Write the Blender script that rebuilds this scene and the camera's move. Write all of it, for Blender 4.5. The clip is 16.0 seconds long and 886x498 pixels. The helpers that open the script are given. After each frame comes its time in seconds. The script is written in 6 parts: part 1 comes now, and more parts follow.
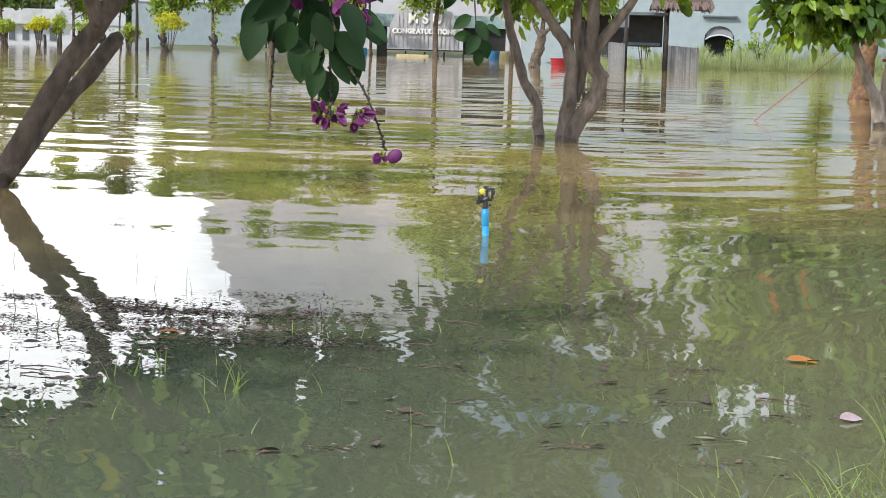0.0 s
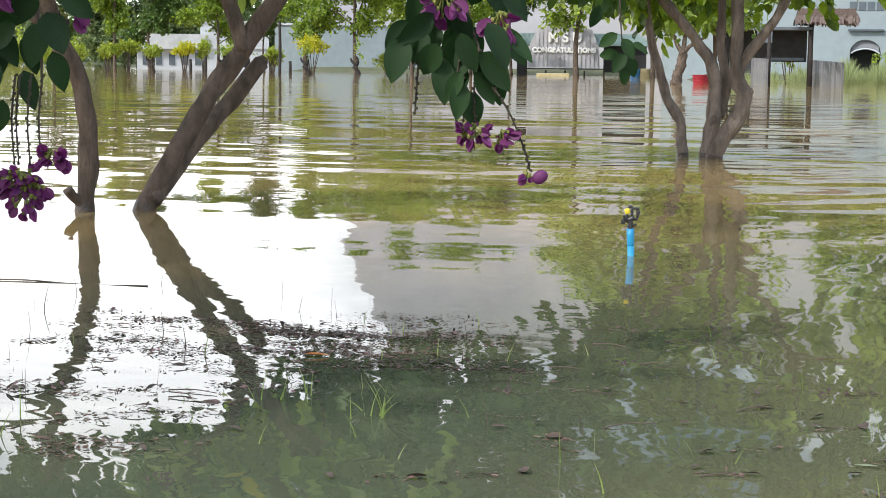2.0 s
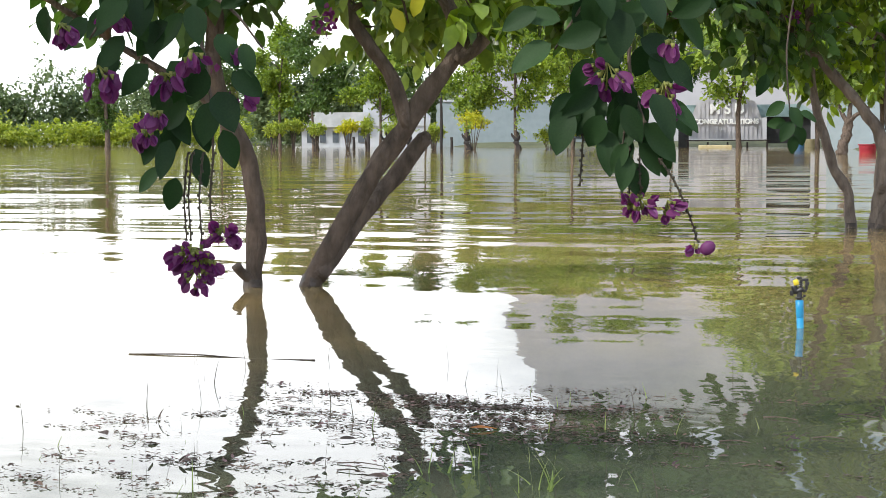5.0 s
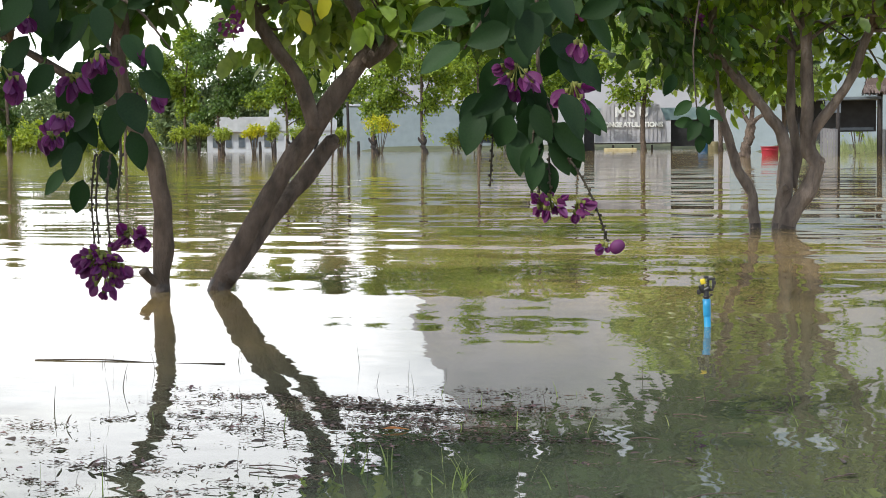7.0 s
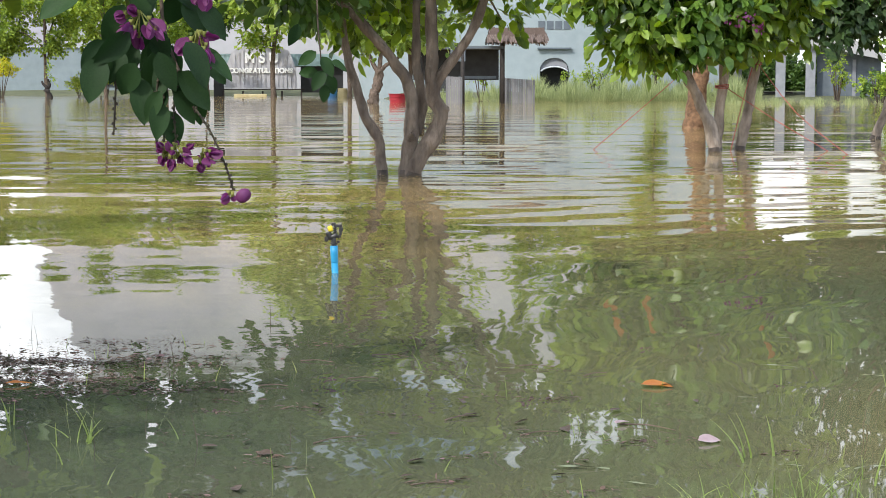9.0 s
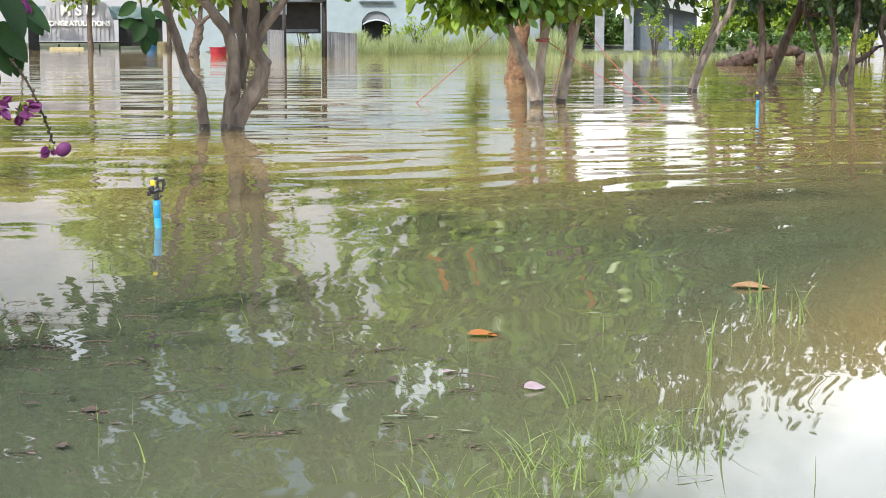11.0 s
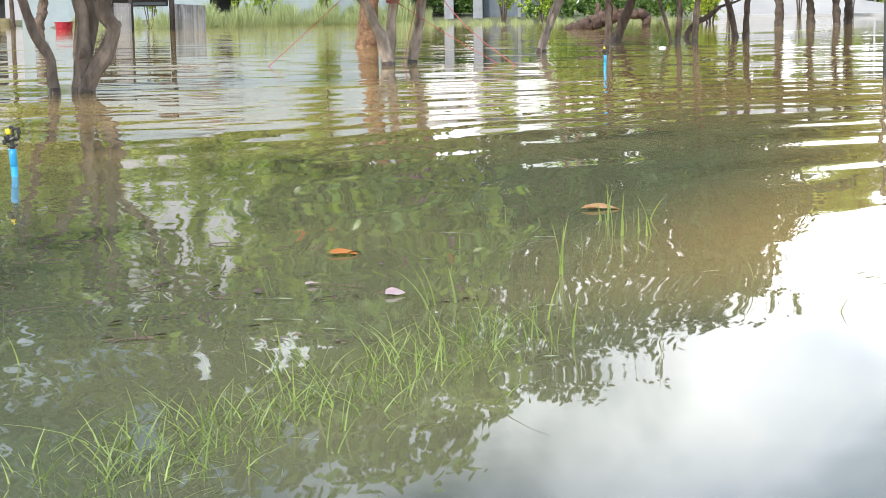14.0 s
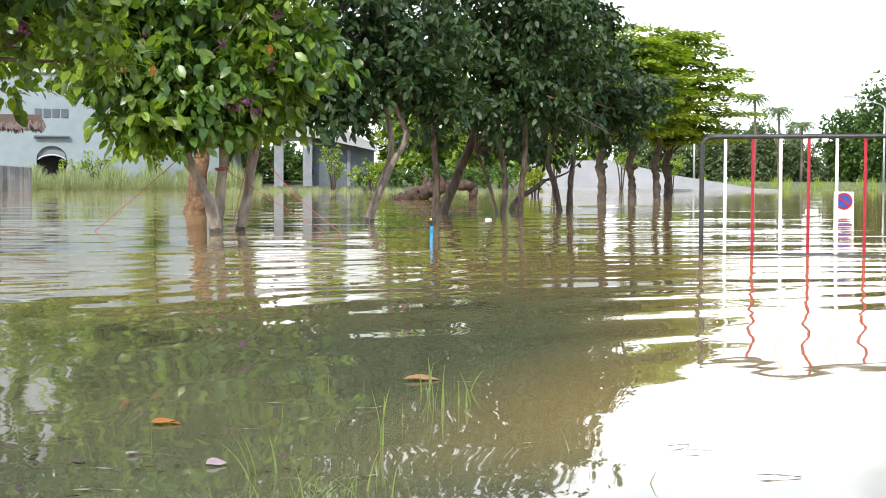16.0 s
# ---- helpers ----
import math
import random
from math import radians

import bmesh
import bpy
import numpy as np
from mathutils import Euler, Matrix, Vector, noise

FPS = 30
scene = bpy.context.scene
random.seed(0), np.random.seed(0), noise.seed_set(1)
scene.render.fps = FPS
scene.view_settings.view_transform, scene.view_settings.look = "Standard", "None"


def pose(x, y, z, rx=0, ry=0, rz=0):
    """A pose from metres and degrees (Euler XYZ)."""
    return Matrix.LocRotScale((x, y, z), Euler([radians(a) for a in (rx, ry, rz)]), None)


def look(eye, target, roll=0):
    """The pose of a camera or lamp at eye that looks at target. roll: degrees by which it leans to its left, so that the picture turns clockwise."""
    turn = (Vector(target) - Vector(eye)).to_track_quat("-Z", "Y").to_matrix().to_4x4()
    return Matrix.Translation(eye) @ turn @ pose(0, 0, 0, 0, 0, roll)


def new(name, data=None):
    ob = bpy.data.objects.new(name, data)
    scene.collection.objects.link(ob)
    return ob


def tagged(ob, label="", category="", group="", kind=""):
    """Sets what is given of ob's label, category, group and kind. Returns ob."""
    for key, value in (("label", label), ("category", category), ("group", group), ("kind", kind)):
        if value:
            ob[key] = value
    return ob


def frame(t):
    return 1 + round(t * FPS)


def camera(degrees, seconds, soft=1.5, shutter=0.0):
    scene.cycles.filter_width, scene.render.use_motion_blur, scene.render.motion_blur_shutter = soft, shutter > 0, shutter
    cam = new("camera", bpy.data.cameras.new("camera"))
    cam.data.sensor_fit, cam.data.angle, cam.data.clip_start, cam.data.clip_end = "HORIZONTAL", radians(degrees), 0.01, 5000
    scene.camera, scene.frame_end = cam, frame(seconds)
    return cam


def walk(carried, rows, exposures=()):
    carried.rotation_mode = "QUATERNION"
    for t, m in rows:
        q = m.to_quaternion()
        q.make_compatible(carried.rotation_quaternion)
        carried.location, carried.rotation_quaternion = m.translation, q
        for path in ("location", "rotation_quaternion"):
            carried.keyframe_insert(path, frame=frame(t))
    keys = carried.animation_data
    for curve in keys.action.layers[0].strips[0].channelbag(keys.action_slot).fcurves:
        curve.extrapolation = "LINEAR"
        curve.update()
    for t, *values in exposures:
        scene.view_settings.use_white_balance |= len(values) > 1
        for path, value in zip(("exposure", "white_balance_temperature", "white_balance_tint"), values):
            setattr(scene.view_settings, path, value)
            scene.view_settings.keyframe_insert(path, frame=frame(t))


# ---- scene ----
# seconds, x, y, z, turn to the left, tilt, roll
PATH = [
    (0.0, -0.006, 0.021, 0.673, 5.58, -6.93, 1.51),
    (0.5, -0.014, 0.063, 0.669, 6.85, -7.56, 1.46),
    (1.0, -0.018, 0.064, 0.669, 9.08, -7.55, 1.15),
    (1.5, -0.023, 0.067, 0.674, 9.90, -6.84, 0.98),
    (2.0, -0.022, 0.062, 0.674, 10.47, -6.36, 0.60),
    (2.5, -0.029, 0.067, 0.672, 11.02, -6.05, 0.32),
    (3.0, -0.028, 0.064, 0.672, 11.98, -5.87, -0.07),
    (3.5, -0.026, 0.055, 0.674, 13.03, -5.42, -0.24),
    (4.0, -0.031, 0.046, 0.671, 14.05, -4.62, -0.22),
    (4.5, -0.033, 0.053, 0.669, 14.98, -4.07, -0.22),
    (4.7, -0.031, 0.063, 0.670, 15.33, -3.95, -0.30),
    (5.2, -0.032, 0.064, 0.670, 16.66, -3.74, -0.33),
    (5.7, -0.035, 0.060, 0.668, 18.08, -3.69, -0.37),
    (6.2, -0.039, 0.055, 0.665, 18.35, -3.72, -0.41),
    (6.5, -0.040, 0.054, 0.664, 17.43, -3.73, -0.44),
    (6.8, -0.040, 0.055, 0.663, 15.39, -3.72, -0.47),
    (7.0, -0.039, 0.064, 0.662, 12.87, -3.70, -0.60),
    (7.5, -0.035, 0.070, 0.665, 8.89, -4.10, -0.30),
    (8.0, -0.028, 0.019, 0.670, 5.80, -4.54, -0.05),
    (8.5, -0.026, 0.011, 0.670, 2.66, -4.96, 0.02),
    (9.0, -0.026, 0.045, 0.669, 0.22, -5.62, -0.04),
    (9.5, -0.027, 0.038, 0.668, -1.76, -6.23, -0.13),
    (10.0, -0.031, 0.051, 0.665, -3.44, -6.75, -0.25),
    (10.2, -0.030, 0.045, 0.667, -4.14, -6.96, -0.09),
    (10.7, -0.030, 0.041, 0.666, -5.42, -7.23, -0.00),
    (11.3, -0.032, 0.035, 0.663, -6.13, -7.09, 0.10),
    (11.9, -0.035, 0.030, 0.657, -6.53, -6.78, 0.17),
    (12.5, -0.037, 0.029, 0.650, -7.25, -6.69, 0.17),
    (13.0, -0.043, 0.037, 0.614, -8.16, -6.80, -0.06),
    (13.5, -0.047, -0.033, 0.577, -9.14, -7.51, -1.14),
    (14.0, -0.056, -0.093, 0.560, -10.83, -8.18, -0.99),
    (14.5, -0.062, -0.140, 0.565, -13.06, -8.90, -0.34),
    (15.0, -0.062, -0.153, 0.567, -14.50, -6.47, 0.01),
    (15.5, -0.071, -0.184, 0.576, -15.64, -3.94, 0.23),
    (16.0, -0.062, -0.166, 0.577, -16.80, -2.47, 0.26),
]
cam = camera(29.766, 16.0, soft=0.9)
walk(cam, [(t, pose(x, y, z, 90 + tilt, 0, turn) @ pose(0, 0, 0, 0, 0, roll)) for t, x, y, z, turn, tilt, roll in PATH],
     exposures=[(0.0, 0.17), (2.0, 0.11), (4.7, 0.09), (7.0, -0.14), (8.0, -0.09), (9.0, 0.18), (10.0, 0.37), (12.5, 0.51), (14.5, 0.45), (16.0, 0.23)])

# ---- light ----
SUN_TURN, SUN_HEIGHT = 140.0, 43.0   # degrees to the left of +y, and above the horizon
world = bpy.data.worlds.new("world")
scene.world = world
world.use_nodes = True
wn, wl = world.node_tree.nodes, world.node_tree.links
wn.clear()
w_out, w_bg = wn.new("ShaderNodeOutputWorld"), wn.new("ShaderNodeBackground")
sky = wn.new("ShaderNodeTexSky")
sky.sky_type, sky.sun_disc = "NISHITA", False
sky.sun_elevation, sky.sun_rotation = radians(SUN_HEIGHT), radians(-SUN_TURN)
sky.air_density, sky.dust_density = 1.0, 2.0
clouds = wn.new("ShaderNodeTexNoise")
clouds.inputs["Scale"].default_value, clouds.inputs["Detail"].default_value, clouds.inputs["Roughness"].default_value = 2.6, 6.0, 0.55
cloud_ramp = wn.new("ShaderNodeValToRGB")
cloud_ramp.color_ramp.elements[0].position, cloud_ramp.color_ramp.elements[1].position = 0.38, 0.56
w_mix = wn.new("ShaderNodeMix")
w_mix.data_type = "RGBA"
shades = wn.new("ShaderNodeTexNoise")
shades.inputs["Scale"].default_value, shades.inputs["Detail"].default_value = 4.6, 6.0
shade_range = wn.new("ShaderNodeMapRange")
shade_range.inputs["From Min"].default_value, shade_range.inputs["From Max"].default_value = 0.38, 0.56
cloud_mix = wn.new("ShaderNodeMix")
cloud_mix.data_type = "RGBA"
cloud_mix.inputs["A"].default_value, cloud_mix.inputs["B"].default_value = (10.2, 13.0, 17.6, 1), (25.0, 25.4, 26.2, 1)
wl.new(shades.outputs["Fac"], shade_range.inputs["Value"])
up_way = wn.new("ShaderNodeSeparateXYZ")
wl.new(wn.new("ShaderNodeTexCoord").outputs["Generated"], up_way.inputs["Vector"])
thin = wn.new("ShaderNodeMapRange")
for _k, _v in (("From Min", 0.155), ("From Max", 0.31), ("To Min", 0.60), ("To Max", -0.35)):
    thin.inputs[_k].default_value = _v
wl.new(up_way.outputs["Z"], thin.inputs["Value"])
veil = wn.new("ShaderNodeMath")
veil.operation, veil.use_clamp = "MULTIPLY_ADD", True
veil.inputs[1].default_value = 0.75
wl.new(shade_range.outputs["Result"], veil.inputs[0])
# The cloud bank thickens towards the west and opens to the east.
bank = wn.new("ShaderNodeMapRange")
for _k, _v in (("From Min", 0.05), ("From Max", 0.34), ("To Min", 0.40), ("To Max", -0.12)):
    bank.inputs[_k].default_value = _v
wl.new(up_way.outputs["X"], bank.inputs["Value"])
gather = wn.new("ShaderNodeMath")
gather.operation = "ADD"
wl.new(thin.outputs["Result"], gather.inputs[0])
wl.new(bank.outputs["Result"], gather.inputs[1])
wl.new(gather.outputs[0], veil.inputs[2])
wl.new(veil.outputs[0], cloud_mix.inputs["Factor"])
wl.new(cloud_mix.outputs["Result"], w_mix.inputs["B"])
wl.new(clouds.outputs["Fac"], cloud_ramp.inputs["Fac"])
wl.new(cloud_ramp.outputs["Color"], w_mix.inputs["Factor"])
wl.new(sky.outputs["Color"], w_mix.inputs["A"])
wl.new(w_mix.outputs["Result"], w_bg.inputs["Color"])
w_bg.inputs["Strength"].default_value = 0.1
wl.new(w_bg.outputs["Background"], w_out.inputs["Surface"])

sun = new("sun", bpy.data.lights.new("sun", "SUN"))
sun.data.energy, sun.data.angle, sun.data.color = 3.7, radians(1.5), (1.0, 0.96, 0.90)
_a, _e = radians(SUN_TURN), radians(SUN_HEIGHT)
sun.matrix_world = look((-math.sin(_a) * math.cos(_e) * 50, math.cos(_a) * math.cos(_e) * 50, math.sin(_e) * 50), (0, 0, 0))


# ---- materials ----
def material(name, low, high, rough=0.7, scale=6.0, bump=0.2, bump_scale=40.0, metal=0.0, stain=0.0, stain_scale=0.7,
             island=False, piece=False, translucent=0.0, streak=1.0, spec=0.5):
    """Two colours mixed by grain and by wide stains, with fine relief."""
    m = bpy.data.materials.new(name)
    m.use_nodes = True
    n, l = m.node_tree.nodes, m.node_tree.links
    b = n["Principled BSDF"]
    b.inputs["Roughness"].default_value, b.inputs["Metallic"].default_value = rough, metal
    b.inputs["Specular IOR Level"].default_value = spec
    co = n.new("ShaderNodeTexCoord")
    mp = n.new("ShaderNodeMapping")
    mp.inputs["Scale"].default_value = (1, 1, streak)
    l.new(co.outputs["Object"], mp.inputs["Vector"])
    g = n.new("ShaderNodeTexNoise")
    g.inputs["Scale"].default_value, g.inputs["Detail"].default_value = scale, 8
    l.new(mp.outputs["Vector"], g.inputs["Vector"])
    fac = g.outputs["Fac"]
    ramp = n.new("ShaderNodeMapRange")
    ramp.inputs["From Min"].default_value, ramp.inputs["From Max"].default_value = 0.3, 0.7
    l.new(fac, ramp.inputs["Value"])
    fac = ramp.outputs["Result"]
    if island or piece:
        src = n.new("ShaderNodeNewGeometry").outputs["Random Per Island"] if island else n.new("ShaderNodeObjectInfo").outputs["Random"]
        mx = n.new("ShaderNodeMath")
        mx.operation = "MULTIPLY_ADD"
        mx.inputs[1].default_value = 0.75
        sc = n.new("ShaderNodeMath")
        sc.operation = "MULTIPLY"
        sc.inputs[1].default_value = 0.25
        l.new(fac, sc.inputs[0])
        l.new(src, mx.inputs[0])
        l.new(sc.outputs[0], mx.inputs[2])
        fac = mx.outputs[0]
    mix = n.new("ShaderNodeMix")
    mix.data_type = "RGBA"
    mix.inputs["A"].default_value, mix.inputs["B"].default_value = (*low, 1), (*high, 1)
    l.new(fac, mix.inputs["Factor"])
    col = mix.outputs["Result"]
    if stain:
        s = n.new("ShaderNodeTexNoise")
        s.inputs["Scale"].default_value, s.inputs["Detail"].default_value = stain_scale, 5
        l.new(mp.outputs["Vector"], s.inputs["Vector"])
        sr = n.new("ShaderNodeMapRange")
        sr.inputs["From Min"].default_value, sr.inputs["From Max"].default_value = 0.45, 0.75
        sr.inputs["To Max"].default_value = stain
        l.new(s.outputs["Fac"], sr.inputs["Value"])
        m2 = n.new("ShaderNodeMix")
        m2.data_type = "RGBA"
        m2.inputs["B"].default_value = (low[0] * 0.45, low[1] * 0.45, low[2] * 0.42, 1)
        l.new(sr.outputs["Result"], m2.inputs["Factor"])
        l.new(col, m2.inputs["A"])
        col = m2.outputs["Result"]
    l.new(col, b.inputs["Base Color"])
    if bump:
        bn = n.new("ShaderNodeTexNoise")
        bn.inputs["Scale"].default_value, bn.inputs["Detail"].default_value = bump_scale, 6
        l.new(mp.outputs["Vector"], bn.inputs["Vector"])
        bp = n.new("ShaderNodeBump")
        bp.inputs["Strength"].default_value, bp.inputs["Distance"].default_value = bump, 0.02
        l.new(bn.outputs["Fac"], bp.inputs["Height"])
        l.new(bp.outputs["Normal"], b.inputs["Normal"])
    if translucent:
        tr = n.new("ShaderNodeBsdfTranslucent")
        hs = n.new("ShaderNodeHueSaturation")
        hs.inputs["Value"].default_value, hs.inputs["Saturation"].default_value = 1.7, 1.15
        l.new(col, hs.inputs["Color"])
        l.new(hs.outputs["Color"], tr.inputs["Color"])
        ms = n.new("ShaderNodeMixShader")
        ms.inputs["Fac"].default_value = translucent
        l.new(b.outputs["BSDF"], ms.inputs[1])
        l.new(tr.outputs["BSDF"], ms.inputs[2])
        l.new(ms.outputs["Shader"], n["Material Output"].inputs["Surface"])
    return m


M = {}
M["bark"] = material("bark", (0.055, 0.040, 0.030), (0.17, 0.125, 0.095), 0.9, 18, 0.9, 70, stain=0.6, stain_scale=7, streak=0.45)
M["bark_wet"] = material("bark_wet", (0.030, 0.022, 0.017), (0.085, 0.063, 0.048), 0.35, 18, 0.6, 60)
M["bark_pale"] = material("bark_pale", (0.085, 0.066, 0.054), (0.26, 0.21, 0.17), 0.9, 14, 1.0, 55, stain=0.6, stain_scale=6, streak=0.4)
M["bark_ash"] = material("bark_ash", (0.17, 0.14, 0.115), (0.42, 0.35, 0.29), 0.9, 14, 1.0, 55, stain=0.6, stain_scale=6, streak=0.4)
M["bark_palm"] = material("bark_palm", (0.09, 0.05, 0.028), (0.25, 0.145, 0.08), 0.95, 18, 0.9, 45, stain=0.4, stain_scale=3)
M["bark_dark"] = material("bark_dark", (0.035, 0.027, 0.02), (0.10, 0.075, 0.055), 0.9, 8, 0.5, 30)
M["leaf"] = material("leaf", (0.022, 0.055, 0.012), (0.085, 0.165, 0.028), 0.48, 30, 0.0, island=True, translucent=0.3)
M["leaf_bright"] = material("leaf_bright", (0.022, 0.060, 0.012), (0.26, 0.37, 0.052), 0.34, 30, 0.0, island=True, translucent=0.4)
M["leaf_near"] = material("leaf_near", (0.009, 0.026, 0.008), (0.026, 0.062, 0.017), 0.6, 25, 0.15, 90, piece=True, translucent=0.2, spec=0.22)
M["leaf_far"] = material("leaf_far", (0.045, 0.100, 0.016), (0.33, 0.43, 0.060), 0.7, 8, 0.0, island=True, translucent=0.3)
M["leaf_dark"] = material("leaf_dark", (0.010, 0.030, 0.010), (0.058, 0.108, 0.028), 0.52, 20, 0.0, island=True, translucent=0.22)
M["leaf_mid"] = material("leaf_mid", (0.022, 0.058, 0.014), (0.13, 0.21, 0.042), 0.5, 10, 0.0, island=True, translucent=0.25)
M["leaf_tuft"] = material("leaf_tuft", (0.02, 0.06, 0.012), (0.16, 0.27, 0.045), 0.34, 30, 0.0, island=True, translucent=0.3)
M["log_bark"] = material("log_bark", (0.028, 0.018, 0.014), (0.115, 0.070, 0.050), 0.95, 9, 1.0, 28, stain=0.7, stain_scale=3)
M["litter_pink"] = material("litter_pink", (0.10, 0.055, 0.05), (0.24, 0.13, 0.13), 0.6, 20, 0.3, 80, island=True)
# Paler grey-green: distance haze is mixed into this leaf colour.
M["leaf_haze"] = material("leaf_haze", (0.060, 0.100, 0.045), (0.22, 0.28, 0.115), 0.7, 8, 0.0, island=True, translucent=0.25)
M["straw"] = material("straw", (0.11, 0.14, 0.075), (0.24, 0.27, 0.17), 0.35, 30, 0.1, island=True)
# Lit copy of the leaf green, with sunlight put into the colour.
M["leaf_sunlit"] = material("leaf_sunlit", (0.05, 0.105, 0.022), (0.38, 0.48, 0.12), 0.3, 30, 0.0, island=True, translucent=0.4)
M["leaf_layer"] = material("leaf_layer", (0.095, 0.165, 0.018), (0.33, 0.41, 0.055), 0.55, 8, 0.0, island=True, translucent=0.35)
M["leaf_lime"] = material("leaf_lime", (0.12, 0.18, 0.022), (0.43, 0.48, 0.085), 0.6, 8, 0.0, island=True, translucent=0.35)
M["leaf_yellow"] = material("leaf_yellow", (0.22, 0.27, 0.02), (0.62, 0.56, 0.04), 0.6, 12, 0.0, island=True, translucent=0.35)
M["leaf_orange"] = material("leaf_orange", (0.30, 0.09, 0.015), (0.42, 0.17, 0.03), 0.6, 30, 0.1, translucent=0.2)
M["petal"] = material("petal", (0.10, 0.008, 0.050), (0.22, 0.06, 0.22), 0.6, 40, 0.0, island=True, translucent=0.35)
M["leaf_tan"] = material("leaf_tan", (0.26, 0.14, 0.06), (0.38, 0.23, 0.11), 0.6, 30, 0.1, translucent=0.2)
M["petal_pale"] = material("petal_pale", (0.34, 0.24, 0.27), (0.50, 0.41, 0.43), 0.6, 30, 0.0, translucent=0.3)
M["bud"] = material("bud", (0.12, 0.15, 0.03), (0.30, 0.30, 0.07), 0.6, 40, 0.0, island=True, translucent=0.3)
M["stalk"] = material("stalk", (0.022, 0.018, 0.011), (0.06, 0.05, 0.028), 0.8, 40, 0.2)
M["grass"] = material("grass", (0.08, 0.125, 0.028), (0.24, 0.31, 0.085), 0.5, 10, 0.0, island=True, translucent=0.3)
M["reed"] = material("reed", (0.10, 0.14, 0.05), (0.33, 0.37, 0.17), 0.6, 4, 0.0, island=True, translucent=0.3)
M["debris"] = material("debris", (0.018, 0.013, 0.009), (0.13, 0.078, 0.053), 0.6, 20, 0.3, 80, island=True)
M["wall_hall"] = material("wall_hall", (0.385, 0.38, 0.40), (0.455, 0.445, 0.465), 0.85, 0.6, 0.1, 20, stain=0.2, stain_scale=0.1)
M["wall_blue"] = material("wall_blue", (0.235, 0.285, 0.30), (0.285, 0.335, 0.355), 0.85, 2.0, 0.1, 20, stain=0.25, stain_scale=0.25)
M["wall_white"] = material("wall_white", (0.45, 0.48, 0.52), (0.54, 0.57, 0.60), 0.85, 2.0, 0.1, 20, stain=0.2, stain_scale=0.3)
M["wedge_white"] = material("wedge_white", (0.27, 0.275, 0.28), (0.34, 0.345, 0.35), 0.85, 1.0, 0.1, 20, stain=0.25, stain_scale=0.2)
M["roof_grey"] = material("roof_grey", (0.42, 0.44, 0.45), (0.55, 0.57, 0.58), 0.6, 2.0, 0.1, 20, stain=0.3)
M["concrete"] = material("concrete", (0.17, 0.18, 0.20), (0.25, 0.26, 0.28), 0.85, 3.0, 0.2, 20, stain=0.3)
# Near-black for building interiors, whose shade is put into the colour.
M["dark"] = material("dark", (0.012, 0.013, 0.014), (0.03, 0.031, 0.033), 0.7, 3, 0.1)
M["slate"] = material("slate", (0.07, 0.09, 0.11), (0.11, 0.13, 0.15), 0.7, 3, 0.1)
M["thatch"] = material("thatch", (0.07, 0.05, 0.042), (0.18, 0.135, 0.115), 0.95, 14, 0.6, 30, island=True)
M["fence_grey"] = material("fence_grey", (0.10, 0.10, 0.105), (0.20, 0.195, 0.20), 0.7, 5, 0.2, piece=True)
M["timber_dark"] = material("timber_dark", (0.013, 0.011, 0.010), (0.035, 0.028, 0.024), 0.85, 10, 0.3)
M["teal"] = material("teal", (0.20, 0.30, 0.30), (0.28, 0.38, 0.38), 0.7, 3, 0.1)
M["board"] = material("board", (0.34, 0.335, 0.36), (0.46, 0.455, 0.48), 0.8, 3, 0.2, 25, streak=0.15, stain=0.3)
M["white_paint"] = material("white_paint", (0.70, 0.70, 0.69), (0.82, 0.82, 0.81), 0.5, 12, 0.1, stain=0.15, stain_scale=4)
M["red_paint"] = material("red_paint", (0.27, 0.008, 0.020), (0.38, 0.015, 0.032), 0.45, 12, 0.1, stain=0.15, stain_scale=4)
M["black_paint"] = material("black_paint", (0.02, 0.02, 0.022), (0.05, 0.05, 0.052), 0.45, 12, 0.15, stain=0.2, stain_scale=5)
M["blue_pipe"] = material("blue_pipe", (0.010, 0.21, 0.42), (0.02, 0.29, 0.50), 0.4, 15, 0.05, stain=0.2, stain_scale=12)
M["blue_dark"] = material("blue_dark", (0.02, 0.04, 0.25), (0.03, 0.06, 0.32), 0.5, 10, 0.05)
M["blue_barrel"] = material("blue_barrel", (0.03, 0.16, 0.40), (0.05, 0.24, 0.52), 0.5, 8, 0.1)
M["yellow"] = material("yellow", (0.62, 0.48, 0.02), (0.78, 0.62, 0.05), 0.45, 10, 0.05)
M["pale_yellow"] = material("pale_yellow", (0.40, 0.33, 0.17), (0.52, 0.45, 0.27), 0.6, 5, 0.1)
M["black_plastic"] = material("black_plastic", (0.012, 0.012, 0.013), (0.025, 0.025, 0.026), 0.4, 20, 0.05)
M["rope_red"] = material("rope_red", (0.30, 0.06, 0.05), (0.42, 0.12, 0.10), 0.8, 30, 0.2)
M["steel"] = material("steel", (0.45, 0.47, 0.48), (0.55, 0.57, 0.58), 0.5, 8, 0.1, metal=0.3)
M["foam"] = material("foam", (0.75, 0.77, 0.78), (0.85, 0.86, 0.86), 0.6, 10, 0.1)
M["mud"] = material("mud", (0.06, 0.065, 0.03), (0.13, 0.145, 0.07), 0.95, 0.8, 0.4, 6, stain=0.4, stain_scale=0.15)


